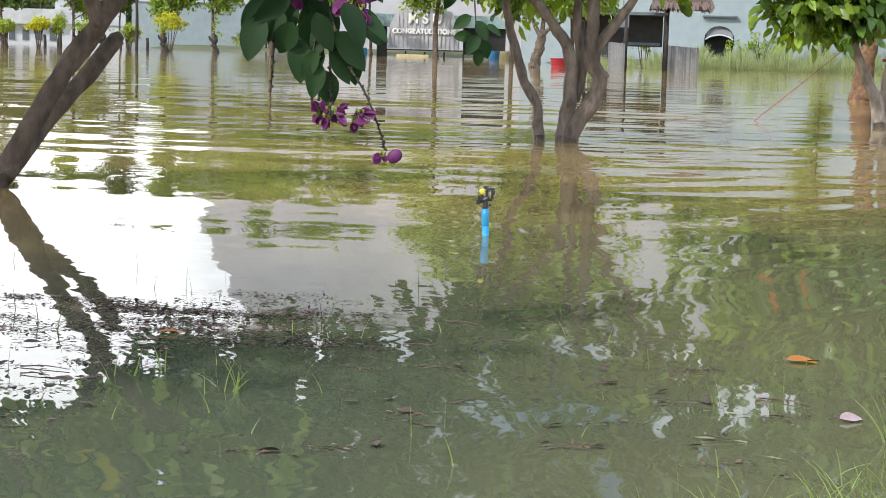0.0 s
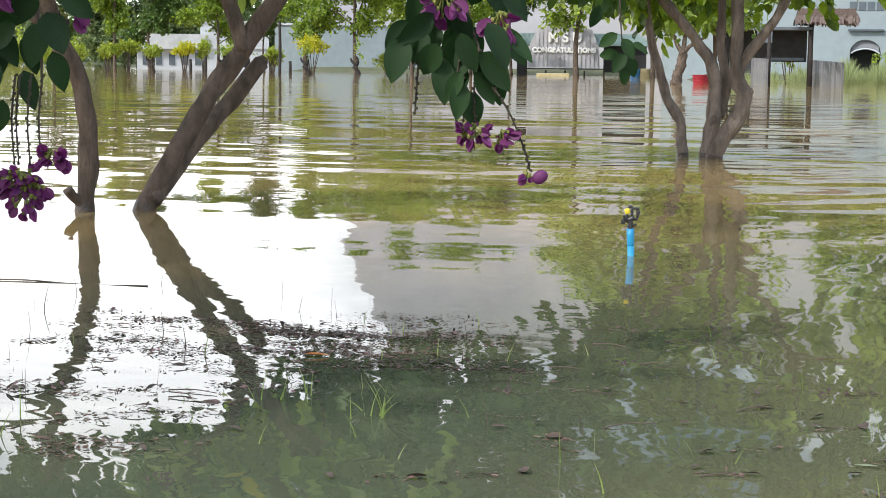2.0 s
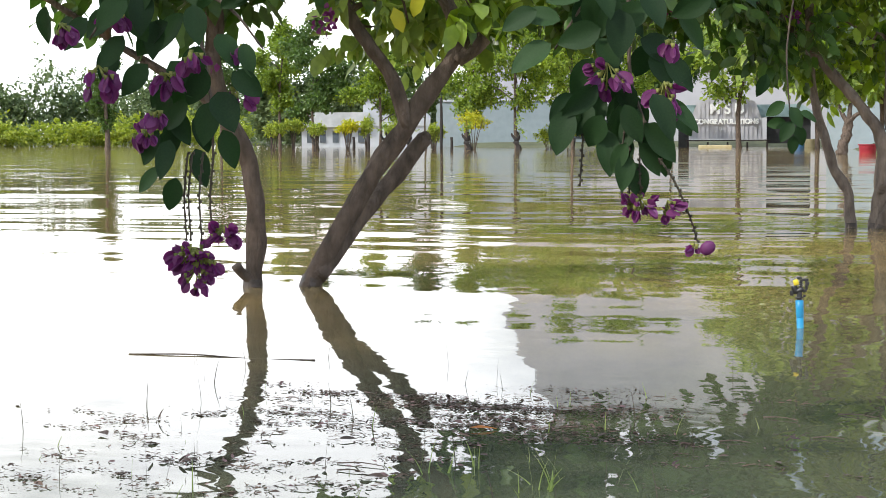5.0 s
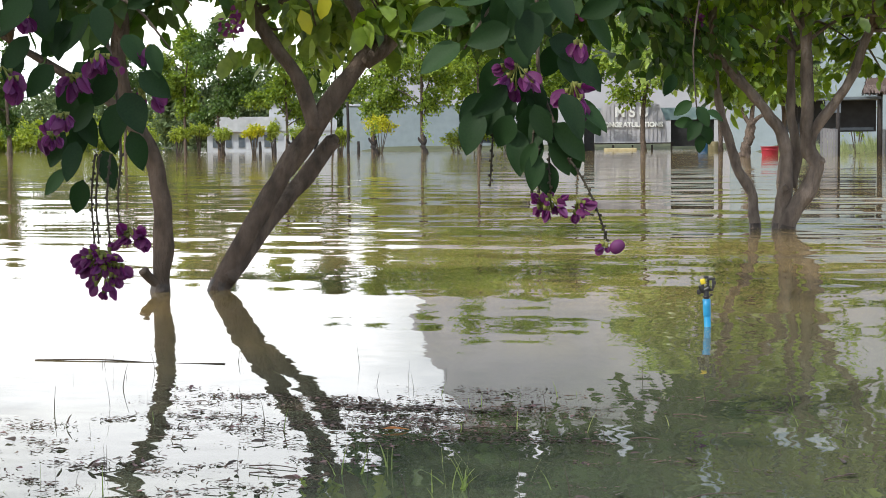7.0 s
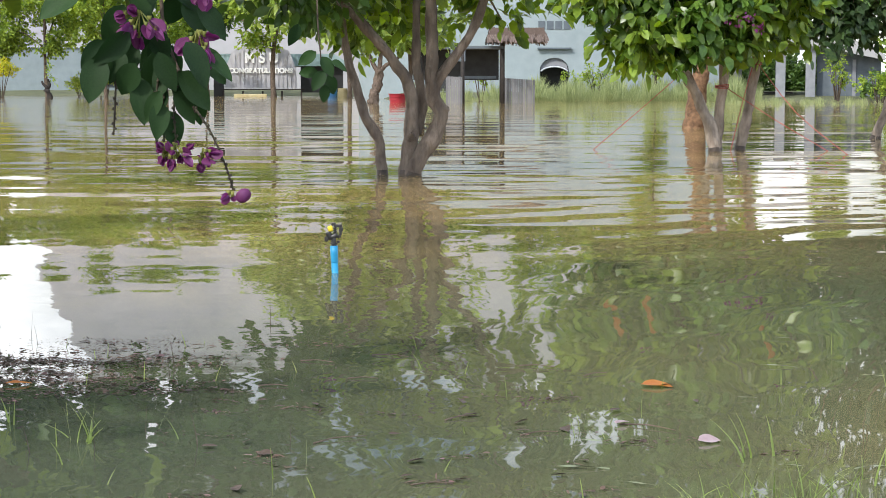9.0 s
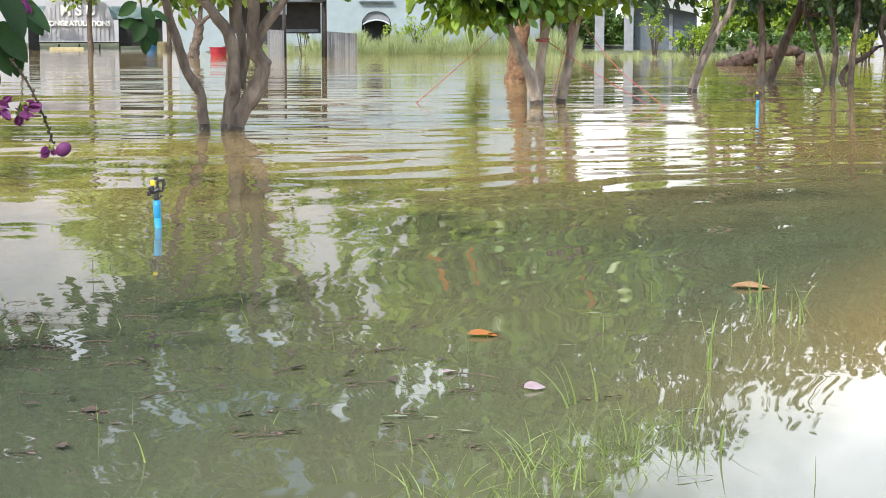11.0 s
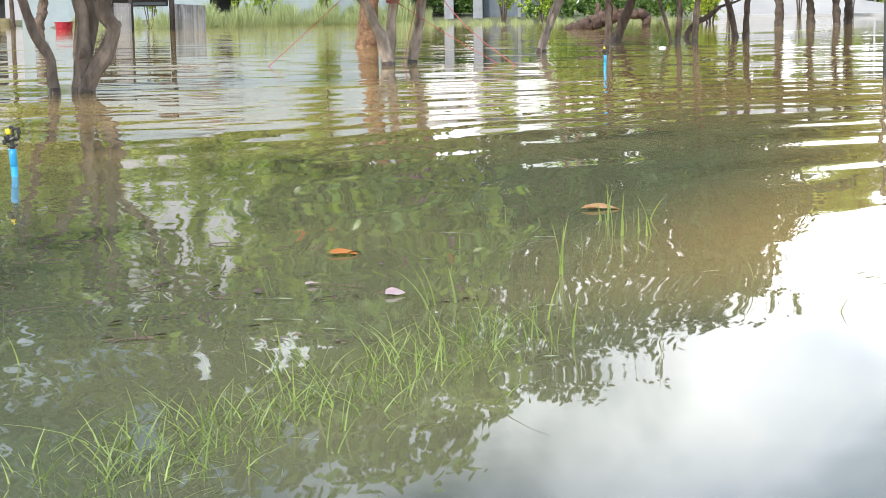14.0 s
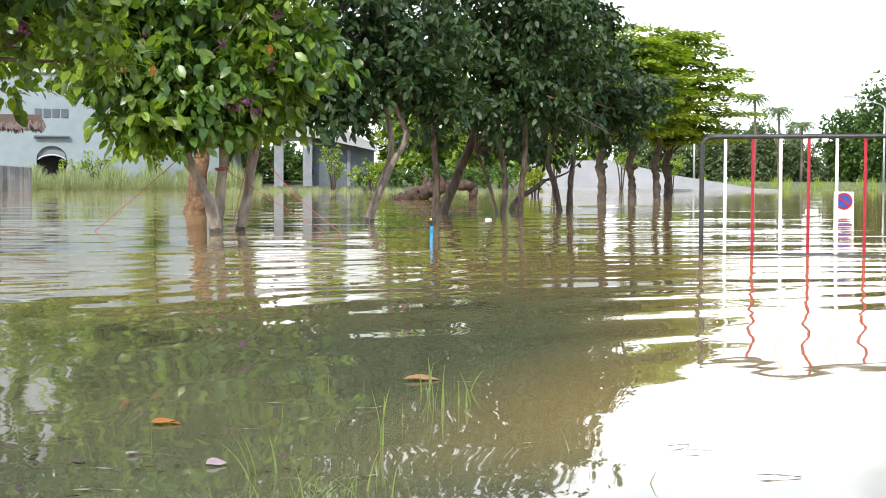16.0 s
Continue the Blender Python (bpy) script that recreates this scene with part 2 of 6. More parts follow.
def water_material():
    """Silty water: a muddy body under a clear surface whose slopes come from ripples of several lengths."""
    m = bpy.data.materials.new("water")
    m.use_nodes = True
    n, l = m.node_tree.nodes, m.node_tree.links
    b = n["Principled BSDF"]
    b.inputs["Roughness"].default_value, b.inputs["IOR"].default_value = 0.02, 1.333
    place = n.new("ShaderNodeTexCoord").outputs["Object"]

    def put(socket, v):
        if isinstance(v, (int, float)):
            socket.default_value = v
        else:
            l.new(v, socket)

    def maths(op, *args):
        k = n.new("ShaderNodeMath")
        k.operation = op
        for i, v in enumerate(args):
            put(k.inputs[i], v)
        return k.outputs[0]

    def span(v, f0, f1, t0, t1):
        k = n.new("ShaderNodeMapRange")
        k.interpolation_type = "SMOOTHSTEP"
        for i, q in enumerate((v, f0, f1, t0, t1)):
            put(k.inputs[i], q)
        return k.outputs["Result"]

    def noise_at(sx, sy, detail, turn=0.0, shift=0.0):
        mp = n.new("ShaderNodeMapping")
        mp.inputs["Scale"].default_value, mp.inputs["Rotation"].default_value, mp.inputs["Location"].default_value = (sx, sy, 1), (0, 0, radians(turn)), (shift, shift, 0)
        l.new(place, mp.inputs["Vector"])
        t = n.new("ShaderNodeTexNoise")
        t.inputs["Scale"].default_value, t.inputs["Detail"].default_value = 1.0, detail
        l.new(mp.outputs["Vector"], t.inputs["Vector"])
        return t

    def slopes(sx, sy, detail, across, along, turn=0.0, shift=0.0):
        """Two slopes of one ripple pattern, about zero."""
        t = n.new("ShaderNodeSeparateColor")
        l.new(noise_at(sx, sy, detail, turn, shift).outputs["Color"], t.inputs["Color"])
        return maths("MULTIPLY", maths("SUBTRACT", t.outputs["Red"], 0.5), across), maths("MULTIPLY", maths("SUBTRACT", t.outputs["Green"], 0.5), along)

    xyz = n.new("ShaderNodeSeparateXYZ")
    l.new(place, xyz.inputs["Vector"])
    x, y = xyz.outputs["X"], xyz.outputs["Y"]
    far = maths("SQRT", maths("ADD", maths("MULTIPLY", x, x), maths("MULTIPLY", y, y)))

    # Mud stirred up in the open water; brown to the right paints in sunlit water.
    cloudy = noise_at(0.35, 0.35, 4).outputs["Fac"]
    sunlit_side = span(maths("SUBTRACT", maths("ADD", x, maths("MULTIPLY", cloudy, 0.6)), maths("MULTIPLY", y, 0.60)), -1.15, -0.25, 0.0, 0.66)
    sunlit_side = maths("MULTIPLY", sunlit_side, span(far, 2.6, 4.2, 0.08, 1.0))
    silt_and_sun = maths("ADD", maths("ADD", maths("MULTIPLY", cloudy, 0.5), span(maths("SUBTRACT", far, maths("MULTIPLY", x, 0.6)), 4.3, 9.0, -0.22, 0.48)), sunlit_side)
    silt_sun_mix = n.new("ShaderNodeMix")
    silt_sun_mix.data_type = "RGBA"
    # Left water is darker than right: canopy shade is put into this colour.
    shade_mix = n.new("ShaderNodeMix")
    shade_mix.data_type = "RGBA"
    shade_mix.inputs["A"].default_value, shade_mix.inputs["B"].default_value = (0.071, 0.082, 0.053, 1), (0.104, 0.110, 0.062, 1)
    put(shade_mix.inputs["Factor"], span(maths("ADD", x, cloudy), -0.2, 1.2, 0.0, 1.0))
    silt_sun_mix.inputs["B"].default_value = (0.335, 0.225, 0.086, 1)
    l.new(shade_mix.outputs["Result"], silt_sun_mix.inputs["A"])
    l.new(silt_and_sun, silt_sun_mix.inputs["Factor"])
    # Dark mud shows through the shallows at the near bank.
    shallow = n.new("ShaderNodeMix")
    shallow.data_type = "RGBA"
    shallow.inputs["B"].default_value = (0.044, 0.045, 0.036, 1)
    bx, by = maths("SUBTRACT", x, 1.3), maths("SUBTRACT", y, 0.8)
    bank = maths("SQRT", maths("ADD", maths("MULTIPLY", bx, bx), maths("MULTIPLY", by, by)))
    ragged = maths("MULTIPLY", noise_at(1.3, 1.3, 5, 0, 2.0).outputs["Fac"], 2.2)
    put(shallow.inputs["Factor"], span(maths("ADD", bank, ragged), 1.9, 3.3, 0.85, 0.0))
    l.new(silt_sun_mix.outputs["Result"], shallow.inputs["A"])
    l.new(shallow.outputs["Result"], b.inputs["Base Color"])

    # Sheltered near the camera, rippled further out, flattened again by distance.
    lively = maths("MULTIPLY", span(maths("ADD", far, maths("MULTIPLY", maths("MAXIMUM", x, 0.0), 0.5)), 4.0, 10.0, 0.06, 1.0), span(far, 8.0, 30.0, 1.0, 0.45))
    lively = maths("MULTIPLY", lively, span(noise_at(0.15, 0.22, 2, 20).outputs["Fac"], 0.40, 0.62, 0.5, 1.2))
    ax, ay = slopes(0.30, 1.7, 1.0, 0.035, 0.115, 8)
    bx, by = slopes(1.3, 4.6, 1.5, 0.05, 0.070, -6, 3.0)
    cx, cy = slopes(2.4, 4.6, 1.0, 0.055, 0.018, 4, 7.0)
    dx, dy = slopes(9.0, 17.0, 1.5, 0.055, 0.015, 0, 11.0)
    calm = maths("MULTIPLY", span(far, 6.0, 14.0, 1.0, 0.3), span(x, -0.2, 0.8, 1.0, 0.65))
    smooth = maths("MULTIPLY", span(far, 4.5, 8.0, 1.0, 0.12), span(x, -0.3, 0.6, 1.0, 0.07))
    cx, cy, dx, dy = maths("MULTIPLY", cx, calm), maths("MULTIPLY", cy, calm), maths("MULTIPLY", dx, smooth), maths("MULTIPLY", dy, smooth)
    # Rings spreading from a spot beyond the right-hand bank.
    rx, ry = maths("SUBTRACT", x, 5.2), maths("SUBTRACT", y, 1.7)
    away = maths("SQRT", maths("ADD", maths("MULTIPLY", rx, rx), maths("MULTIPLY", ry, ry)))
    ring = maths("SINE", maths("ADD", maths("MULTIPLY", away, 10.5), maths("MULTIPLY", noise_at(0.8, 0.8, 2, 0, 5.0).outputs["Fac"], 7.0)))
    ring = maths("MULTIPLY", maths("MULTIPLY", ring, 0.020), maths("MULTIPLY", span(away, 2.6, 4.2, 0.0, 1.0), span(away, 6.5, 12.0, 1.0, 0.15)))
    ring = maths("DIVIDE", maths("MULTIPLY", ring, span(x, -0.6, 1.2, 0.0, 1.0)), away)
    sx = maths("ADD", maths("ADD", maths("MULTIPLY", maths("ADD", ax, bx), lively), maths("ADD", cx, dx)), maths("MULTIPLY", ring, rx))
    sy = maths("ADD", maths("ADD", maths("MULTIPLY", maths("ADD", ay, by), lively), maths("ADD", cy, dy)), maths("MULTIPLY", ring, ry))
    up = n.new("ShaderNodeCombineXYZ")
    put(up.inputs[0], maths("MULTIPLY", sx, -1.0))
    put(up.inputs[1], maths("MULTIPLY", sy, -1.0))
    up.inputs[2].default_value = 1.0
    unit = n.new("ShaderNodeVectorMath")
    unit.operation = "NORMALIZE"
    l.new(up.outputs[0], unit.inputs[0])
    l.new(unit.outputs["Vector"], b.inputs["Normal"])
    put(b.inputs["Roughness"], span(far, 8.0, 50.0, 0.015, 0.05))
    return m


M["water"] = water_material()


# ---- building blocks ----
rng = np.random.default_rng(7)


def thing(name, loc, label="", category="", group="", kind="", turn=0.0):
    e = new(name)
    e.empty_display_size = 0.2
    e.matrix_basis = pose(*loc, 0, 0, turn)
    return tagged(e, label, category, group, kind)


def rebase(ob, base):
    """Moves a thing's origin to its foot; its parts stay where they are."""
    ob.location = base
    for c in ob.children:
        c.location = -Vector(base)


def part(name, bm, mat, parent=None, label="", smooth=True):
    """Links a bmesh as one mesh object. With a parent, its coordinates are the parent's own."""
    me = bpy.data.meshes.new(name)
    bm.to_mesh(me)
    bm.free()
    me.materials.append(mat)
    if smooth:
        me.polygons.foreach_set("use_smooth", [True] * len(me.polygons))
    ob = new(name, me)
    ob.parent = parent
    return tagged(ob, label)


def mesh_part(name, verts, faces, mat, parent=None, label="", smooth=False):
    me = bpy.data.meshes.new(name)
    me.from_pydata([tuple(v) for v in verts], [], [tuple(f) for f in faces])
    me.materials.append(mat)
    if smooth:
        me.polygons.foreach_set("use_smooth", [True] * len(me.polygons))
    ob = new(name, me)
    ob.parent = parent
    return tagged(ob, label)


def smooth_path(pts, steps=4):
    """A Catmull-Rom curve through the points."""
    p = [np.array(q, float) for q in pts]
    p = [2 * p[0] - p[1]] + p + [2 * p[-1] - p[-2]]
    out = []
    for i in range(1, len(p) - 2):
        for k in range(steps):
            u = k / steps
            out.append(0.5 * (2 * p[i] + (p[i + 1] - p[i - 1]) * u + (2 * p[i - 1] - 5 * p[i] + 4 * p[i + 1] - p[i + 2]) * u * u
                              + (3 * p[i] - p[i - 1] - 3 * p[i + 1] + p[i + 2]) * u ** 3))
    return out + [p[-2]]


def tube(bm, pts, r0, r1, sides=10, steps=4, rough=0.0, flare=0.0, power=1.0, kink=0.0):
    """A tapered round limb along the points, knobbly by rough, wider at its foot by flare."""
    path = smooth_path(pts, steps) if len(pts) > 2 else [np.array(q, float) for q in pts]
    rings, n = [], len(path)
    if kink:
        path = [c + np.array(noise.noise_vector(Vector(c * 6.5))) * kink * r0 + np.array(noise.noise_vector(Vector(c * 15))) * kink * 0.5 * r0 for c in path]
    side = np.array((0.31, 0.95, 0.05))
    for i, c in enumerate(path):
        ahead = path[min(i + 1, n - 1)] - path[max(i - 1, 0)]
        ahead /= np.linalg.norm(ahead) + 1e-9
        side = side - ahead * (side @ ahead)
        side /= np.linalg.norm(side) + 1e-9
        other = np.cross(ahead, side)
        u = i / max(n - 1, 1)
        r = r0 + (r1 - r0) * u ** power + flare * r0 * max(0, 1 - u * 6) ** 2
        ring = []
        for k in range(sides):
            a = 2 * math.pi * k / sides
            w = r
            if rough:
                w *= 1 + rough * noise.noise(Vector((c[0] * 9 + math.cos(a), c[1] * 9 + math.sin(a), c[2] * 7)))
            ring.append(bm.verts.new(c + (side * math.cos(a) + other * math.sin(a)) * w))
        rings.append(ring)
    for a, b in zip(rings, rings[1:]):
        for k in range(sides):
            bm.faces.new((a[k], a[(k + 1) % sides], b[(k + 1) % sides], b[k]))
    bm.faces.new(rings[0][::-1])
    bm.faces.new(rings[-1])


def block(bm, x0, x1, y0, y1, z0, z1, bevel=0.0):
    made = bmesh.ops.create_cube(bm, size=1.0)["verts"]
    for v in made:
        v.co = Vector((x0 + (v.co.x + 0.5) * (x1 - x0), y0 + (v.co.y + 0.5) * (y1 - y0), z0 + (v.co.z + 0.5) * (z1 - z0)))
    if bevel:
        bmesh.ops.bevel(bm, geom=list({e for v in made for e in v.link_edges}), offset=bevel, segments=2, affect="EDGES", profile=0.5)


def block_part(name, size, mat, parent, label="", bevel=0.0):
    bm = bmesh.new()
    block(bm, *size, bevel)
    return part(name, bm, mat, parent, label, smooth=False)


def prism(bm, outline, y0, y1):
    """An outline in x and z, pushed from y0 to y1."""
    a = [bm.verts.new((x, y0, z)) for x, z in outline]
    b = [bm.verts.new((x, y1, z)) for x, z in outline]
    bm.faces.new(a)
    bm.faces.new(b[::-1])
    for i in range(len(a)):
        j = (i + 1) % len(a)
        bm.faces.new((a[j], a[i], b[i], b[j]))


# A leaf along +x from its stalk, folded a little along its midrib and curved down.
LEAF = np.array([(0, 0, 0), (0.30, 0.26, 0.035), (0.34, 0, -0.005), (0.30, -0.26, 0.035), (0.70, 0.22, 0.0), (0.72, 0, -0.045),
                 (0.70, -0.22, 0.0), (1.0, 0, -0.12)])
LEAF_FACES = np.array([(0, 2, 1), (0, 3, 2), (1, 2, 5), (1, 5, 4), (2, 3, 6), (2, 6, 5), (4, 5, 7), (5, 6, 7)])
SPRAY = np.array([(0, 0, 0), (0.5, 0.22, 0.02), (1.0, 0, -0.05), (0.5, -0.22, 0.02)])
SPRAY_FACES = np.array([(0, 3, 1), (1, 3, 2)])


def turned(ways, ups):
    x = ways / (np.linalg.norm(ways, axis=1, keepdims=True) + 1e-9)
    y = np.cross(ups, x)
    y /= np.linalg.norm(y, axis=1, keepdims=True) + 1e-9
    return np.stack([x, y, np.cross(x, y)], 2)


def leaves(name, places, ways, ups, sizes, mat, parent, plain=False, label="", width=1.0):
    """Many leaves in one mesh: stalk ends, directions, upper sides and lengths."""
    shape, faces = (SPRAY, SPRAY_FACES) if plain else (LEAF, LEAF_FACES)
    shape = shape * (1, width, 1)
    turn = turned(np.asarray(ways, float), np.asarray(ups, float))
    v = np.einsum("nij,kj->nki", turn, shape) * np.asarray(sizes)[:, None, None] + np.asarray(places)[:, None]
    f = faces[None] + (np.arange(len(v)) * len(shape))[:, None, None]
    v, f = v.reshape(-1, 3), f.reshape(-1, 3)
    me = bpy.data.meshes.new(name)
    me.vertices.add(len(v))
    me.vertices.foreach_set("co", v.ravel())
    me.loops.add(f.size)
    me.loops.foreach_set("vertex_index", f.ravel().astype(np.int32))
    me.polygons.add(len(f))
    me.polygons.foreach_set("loop_start", np.arange(0, f.size, 3, dtype=np.int32))
    me.update(calc_edges=True)
    me.materials.append(mat)
    ob = new(name, me)
    ob.parent = parent
    return tagged(ob, label)


def crown_points(blobs, per_clump, droop=0.5, reach=0.14):
    """Leaves in small clumps scattered through the blobs (x, y, z, rx, ry, rz, clumps), denser towards the outside."""
    places, ways, ups = [], [], []
    for x, y, z, rx, ry, rz, count in blobs:
        count = int(count)
        sprays = max(4, count // 2)
        d = rng.normal(size=(sprays, 3))
        d /= np.linalg.norm(d, axis=1, keepdims=True)
        r = rng.uniform(0.15, 1.0, (sprays, 1)) ** 0.5 * rng.uniform(0.75, 1.22, (sprays, 1))
        pick = rng.integers(sprays, size=count)
        d, r = d[pick], r[pick]
        c = np.array((x, y, z)) + (d * r + rng.normal(size=(count, 3)) * 0.12) * (rx, ry, rz)
        out = d * (1, 1, 0.6) + rng.normal(size=d.shape) * 0.55
        out[:, 2] -= droop * 0.3
        out /= np.linalg.norm(out, axis=1, keepdims=True)
        for k in range(per_clump):
            s = (k + 0.5) / per_clump
            side = rng.normal(size=d.shape) * 0.8
            w = out * (0.3 + s) + side
            w[:, 2] -= droop
            places.append(c + out * reach * (s - 0.5) * 2 + rng.normal(size=d.shape) * 0.02)
            ways.append(w)
            u = rng.normal(size=d.shape) * 0.55
            u[:, 2] += 1.0
            ups.append(u)
    return np.concatenate(places), np.concatenate(ways), np.concatenate(ups)


def crown(name, blobs, size, mat, parent, per_clump=7, droop=0.5, plain=False, reach=None, label="", width=1.0, gaps=()):
    """gaps: openings (x, z, radius, depth y) that let the sky through, slanting upwards."""
    p, w, u = crown_points(blobs, per_clump, droop, reach or size * 1.3)
    keep = np.ones(len(p), bool)
    for x, z, r, y in gaps:
        s = p[:, 1] / y
        keep &= np.hypot(p[:, 0] - x * s, (p[:, 2] - z) - 0.25 * (p[:, 1] - y)) > r
    p, w, u = p[keep], w[keep], u[keep]
    s = size * rng.uniform(0.65, 1.2, len(p))
    return leaves(name, p, w, u, s, mat, parent, plain, label, width)


def twigs(name, starts, blobs, mat, parent, count, r=0.006):
    """Thin branches from points on the limbs into the crown."""
    bm = bmesh.new()
    for _ in range(count):
        b = blobs[rng.integers(len(blobs))]
        end = np.array(b[:3]) + rng.normal(size=3) * np.array(b[3:6]) * 0.45
        st = min(starts, key=lambda q: np.linalg.norm(np.array(q) - end) + rng.uniform(0, 0.5))
        mid = (np.array(st) + end) / 2 + rng.normal(size=3) * 0.08 + (0, 0, 0.06)
        tube(bm, [st, mid, end], r * 2.2, r * 0.6, 5, 3)
    return tagged(part(name, bm, mat, parent), kind="stuff")


def polar(az, d, z=0.0):
    """A place by its bearing in degrees to the right of +y and its distance."""
    return (math.sin(radians(az)) * d, math.cos(radians(az)) * d, z)


# ---- ground and water ----
SHORE = [(-180, 150), (-60, 190), (-24, 190), (-20, 150), (-15, 116), (-9, 112), (-3.0, 104), (-1.5, 72), (0, 74), (4.2, 74), (5.0, 72), (10, 70),
         (14, 70), (18, 72), (24, 82), (40, 84), (70, 60), (180, 150)]


def shore_at(az):
    return np.interp(az, [a for a, _ in SHORE], [s for _, s in SHORE])


def ground_height(x, y):
    r, az = np.hypot(x, y), np.degrees(np.arctan2(x, y))
    u = np.clip((r - shore_at(az) + 4) / 12, 0, 1)
    return -0.32 + 0.62 * u * u * (3 - 2 * u) + 0.05 * np.sin(x * 0.9) * np.cos(y * 0.7) * u


radii = [0, 1, 2, 4, 7, 11, 16, 22, 29, 36, 43, 50] + list(range(54, 130, 3)) + [135, 145, 155, 165, 175, 182, 188, 194, 200, 210, 240, 300, 420, 700, 1200, 2400]
SECT = 240
gv = [(0.0, 0.0, -0.32)]
for r in radii[1:]:
    for k in range(SECT):
        a = 2 * math.pi * k / SECT
        x, y = math.sin(a) * r, math.cos(a) * r
        gv.append((x, y, float(ground_height(x, y))))
gf = [(0, 1 + (k + 1) % SECT, 1 + k) for k in range(SECT)]
for i in range(len(radii) - 2):
    for k in range(SECT):
        a, b = 1 + i * SECT + k, 1 + i * SECT + (k + 1) % SECT
        gf.append((a, b, b + SECT, a + SECT))
ground = mesh_part("ground", gv, gf, M["mud"], smooth=True)
tagged(ground, "muddy grassy ground under the flood water", "ground", kind="structure")

wv, wf, ws = [(0.0, 0.0, 0.0)], [], 96
for r in (30.0, 230.0):
    wv += [(math.sin(2 * math.pi * k / ws) * r, math.cos(2 * math.pi * k / ws) * r, 0.0) for k in range(ws)]
for k in range(ws):
    j = (k + 1) % ws
    wf += [(0, 1 + j, 1 + k), (1 + k, 1 + j, 1 + ws + j, 1 + ws + k)]
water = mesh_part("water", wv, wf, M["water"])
tagged(water, "still murky green flood water with gentle ripples", "water", kind="structure")


# ---- near trees with purple flowers ----
def stem(tree, name, pts, r0, r1, mat="bark", sides=14, rough=0.34, flare=0.0, steps=7):
    bm = bmesh.new()
    tube(bm, pts, r0, r1, sides, steps, rough, flare, kink=0.12)
    made = part(name, bm, M[mat], tree)
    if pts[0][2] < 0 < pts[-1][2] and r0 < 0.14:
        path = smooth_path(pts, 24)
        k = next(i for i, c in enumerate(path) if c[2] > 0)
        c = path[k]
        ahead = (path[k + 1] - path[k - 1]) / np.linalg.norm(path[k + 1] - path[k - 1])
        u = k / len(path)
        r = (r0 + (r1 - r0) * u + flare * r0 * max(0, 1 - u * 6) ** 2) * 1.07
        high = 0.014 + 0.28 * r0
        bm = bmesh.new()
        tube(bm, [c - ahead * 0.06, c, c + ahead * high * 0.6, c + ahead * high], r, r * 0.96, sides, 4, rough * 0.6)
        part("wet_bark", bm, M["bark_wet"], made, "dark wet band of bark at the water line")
    return made


# Leaning tree: two trunks from one foot, the lower one sawn off.
tree_a = thing("flowering_tree", (0, 0, 0), "leaning grey-barked tree with one sawn trunk, in flood water", "tree", "trees standing in the flood")
A1 = [(-2.76, 7.14, -0.3), (-2.71, 7.18, 0.0), (-2.60, 7.22, 0.21), (-2.43, 7.28, 0.52), (-2.28, 7.33, 0.74), (-2.13, 7.37, 0.97), (-2.03, 7.40, 1.10)]
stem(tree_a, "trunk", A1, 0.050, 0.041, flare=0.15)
stem(tree_a, "sawn_trunk", [(-2.66, 7.16, 0.04), (-2.61, 7.27, 0.16), (-2.55, 7.41, 0.30), (-2.43, 7.56, 0.48), (-2.30, 7.65, 0.67)], 0.037, 0.043)
stem(tree_a, "cut_end", [(-2.31, 7.645, 0.66), (-2.292, 7.652, 0.682), (-2.284, 7.655, 0.690)], 0.041, 0.02, "bark_dark", rough=0.6)
A_UP = [(-2.03, 7.40, 1.06), (-2.08, 7.38, 1.22), (-2.15, 7.30, 1.45), (-1.95, 6.9, 1.75), (-1.5, 6.3, 2.05), (-0.9, 5.7, 2.3)]
stem(tree_a, "limb", A_UP, 0.04, 0.02)
stem(tree_a, "limb", [(-2.07, 7.38, 1.02), (-1.98, 7.40, 1.09), (-1.95, 7.41, 1.125)], 0.04, 0.042)
A3 = [(-2.28, 7.31, 0.72), (-2.35, 7.29, 0.95), (-2.45, 7.26, 1.10), (-2.54, 7.23, 1.25), (-2.6, 7.1, 1.5), (-2.55, 6.7, 1.9)]
stem(tree_a, "limb", A3, 0.036, 0.02)
A_OVER = [(-0.9, 5.7, 2.3), (-0.2, 5.1, 2.45), (0.5, 4.8, 2.5), (1.1, 4.6, 2.55)]
stem(tree_a, "limb", A_OVER, 0.022, 0.01)
A_LOW = [(-1.5, 6.3, 2.05), (-1.1, 5.2, 1.85), (-0.75, 4.2, 1.55), (-0.66, 3.7, 1.3)]
stem(tree_a, "limb", A_LOW, 0.02, 0.008)
blobs = [(-2.35, 7.55, 1.28, 0.32, 0.2, 0.2, 34), (-1.95, 7.5, 1.25, 0.2, 0.2, 0.14, 14), (-2.15, 7.75, 1.52, 0.5, 0.3, 0.34, 60), (-1.75, 7.6, 1.5, 0.35, 0.3, 0.28, 34), (-2.5, 7.1, 1.62, 0.4, 0.4, 0.36, 44), (-1.45, 6.6, 1.66, 0.45, 0.4, 0.3, 40),
         (-1.0, 6.2, 1.75, 0.4, 0.4, 0.3, 34)]
over = [(-1.2, 5.4, 2.0, 0.4, 0.4, 0.25, 22), (-0.85, 4.4, 1.8, 0.3, 0.3, 0.2, 14), (0.3, 4.9, 2.5, 0.4, 0.4, 0.25, 16)]
# Every other blob takes the leaf copy with light in its colour.
crown("crown", blobs[::2], 0.13, M["leaf_sunlit"], tree_a, 6, 0.8)
crown("crown", blobs[1::2], 0.13, M["leaf_bright"], tree_a, 6, 0.8)
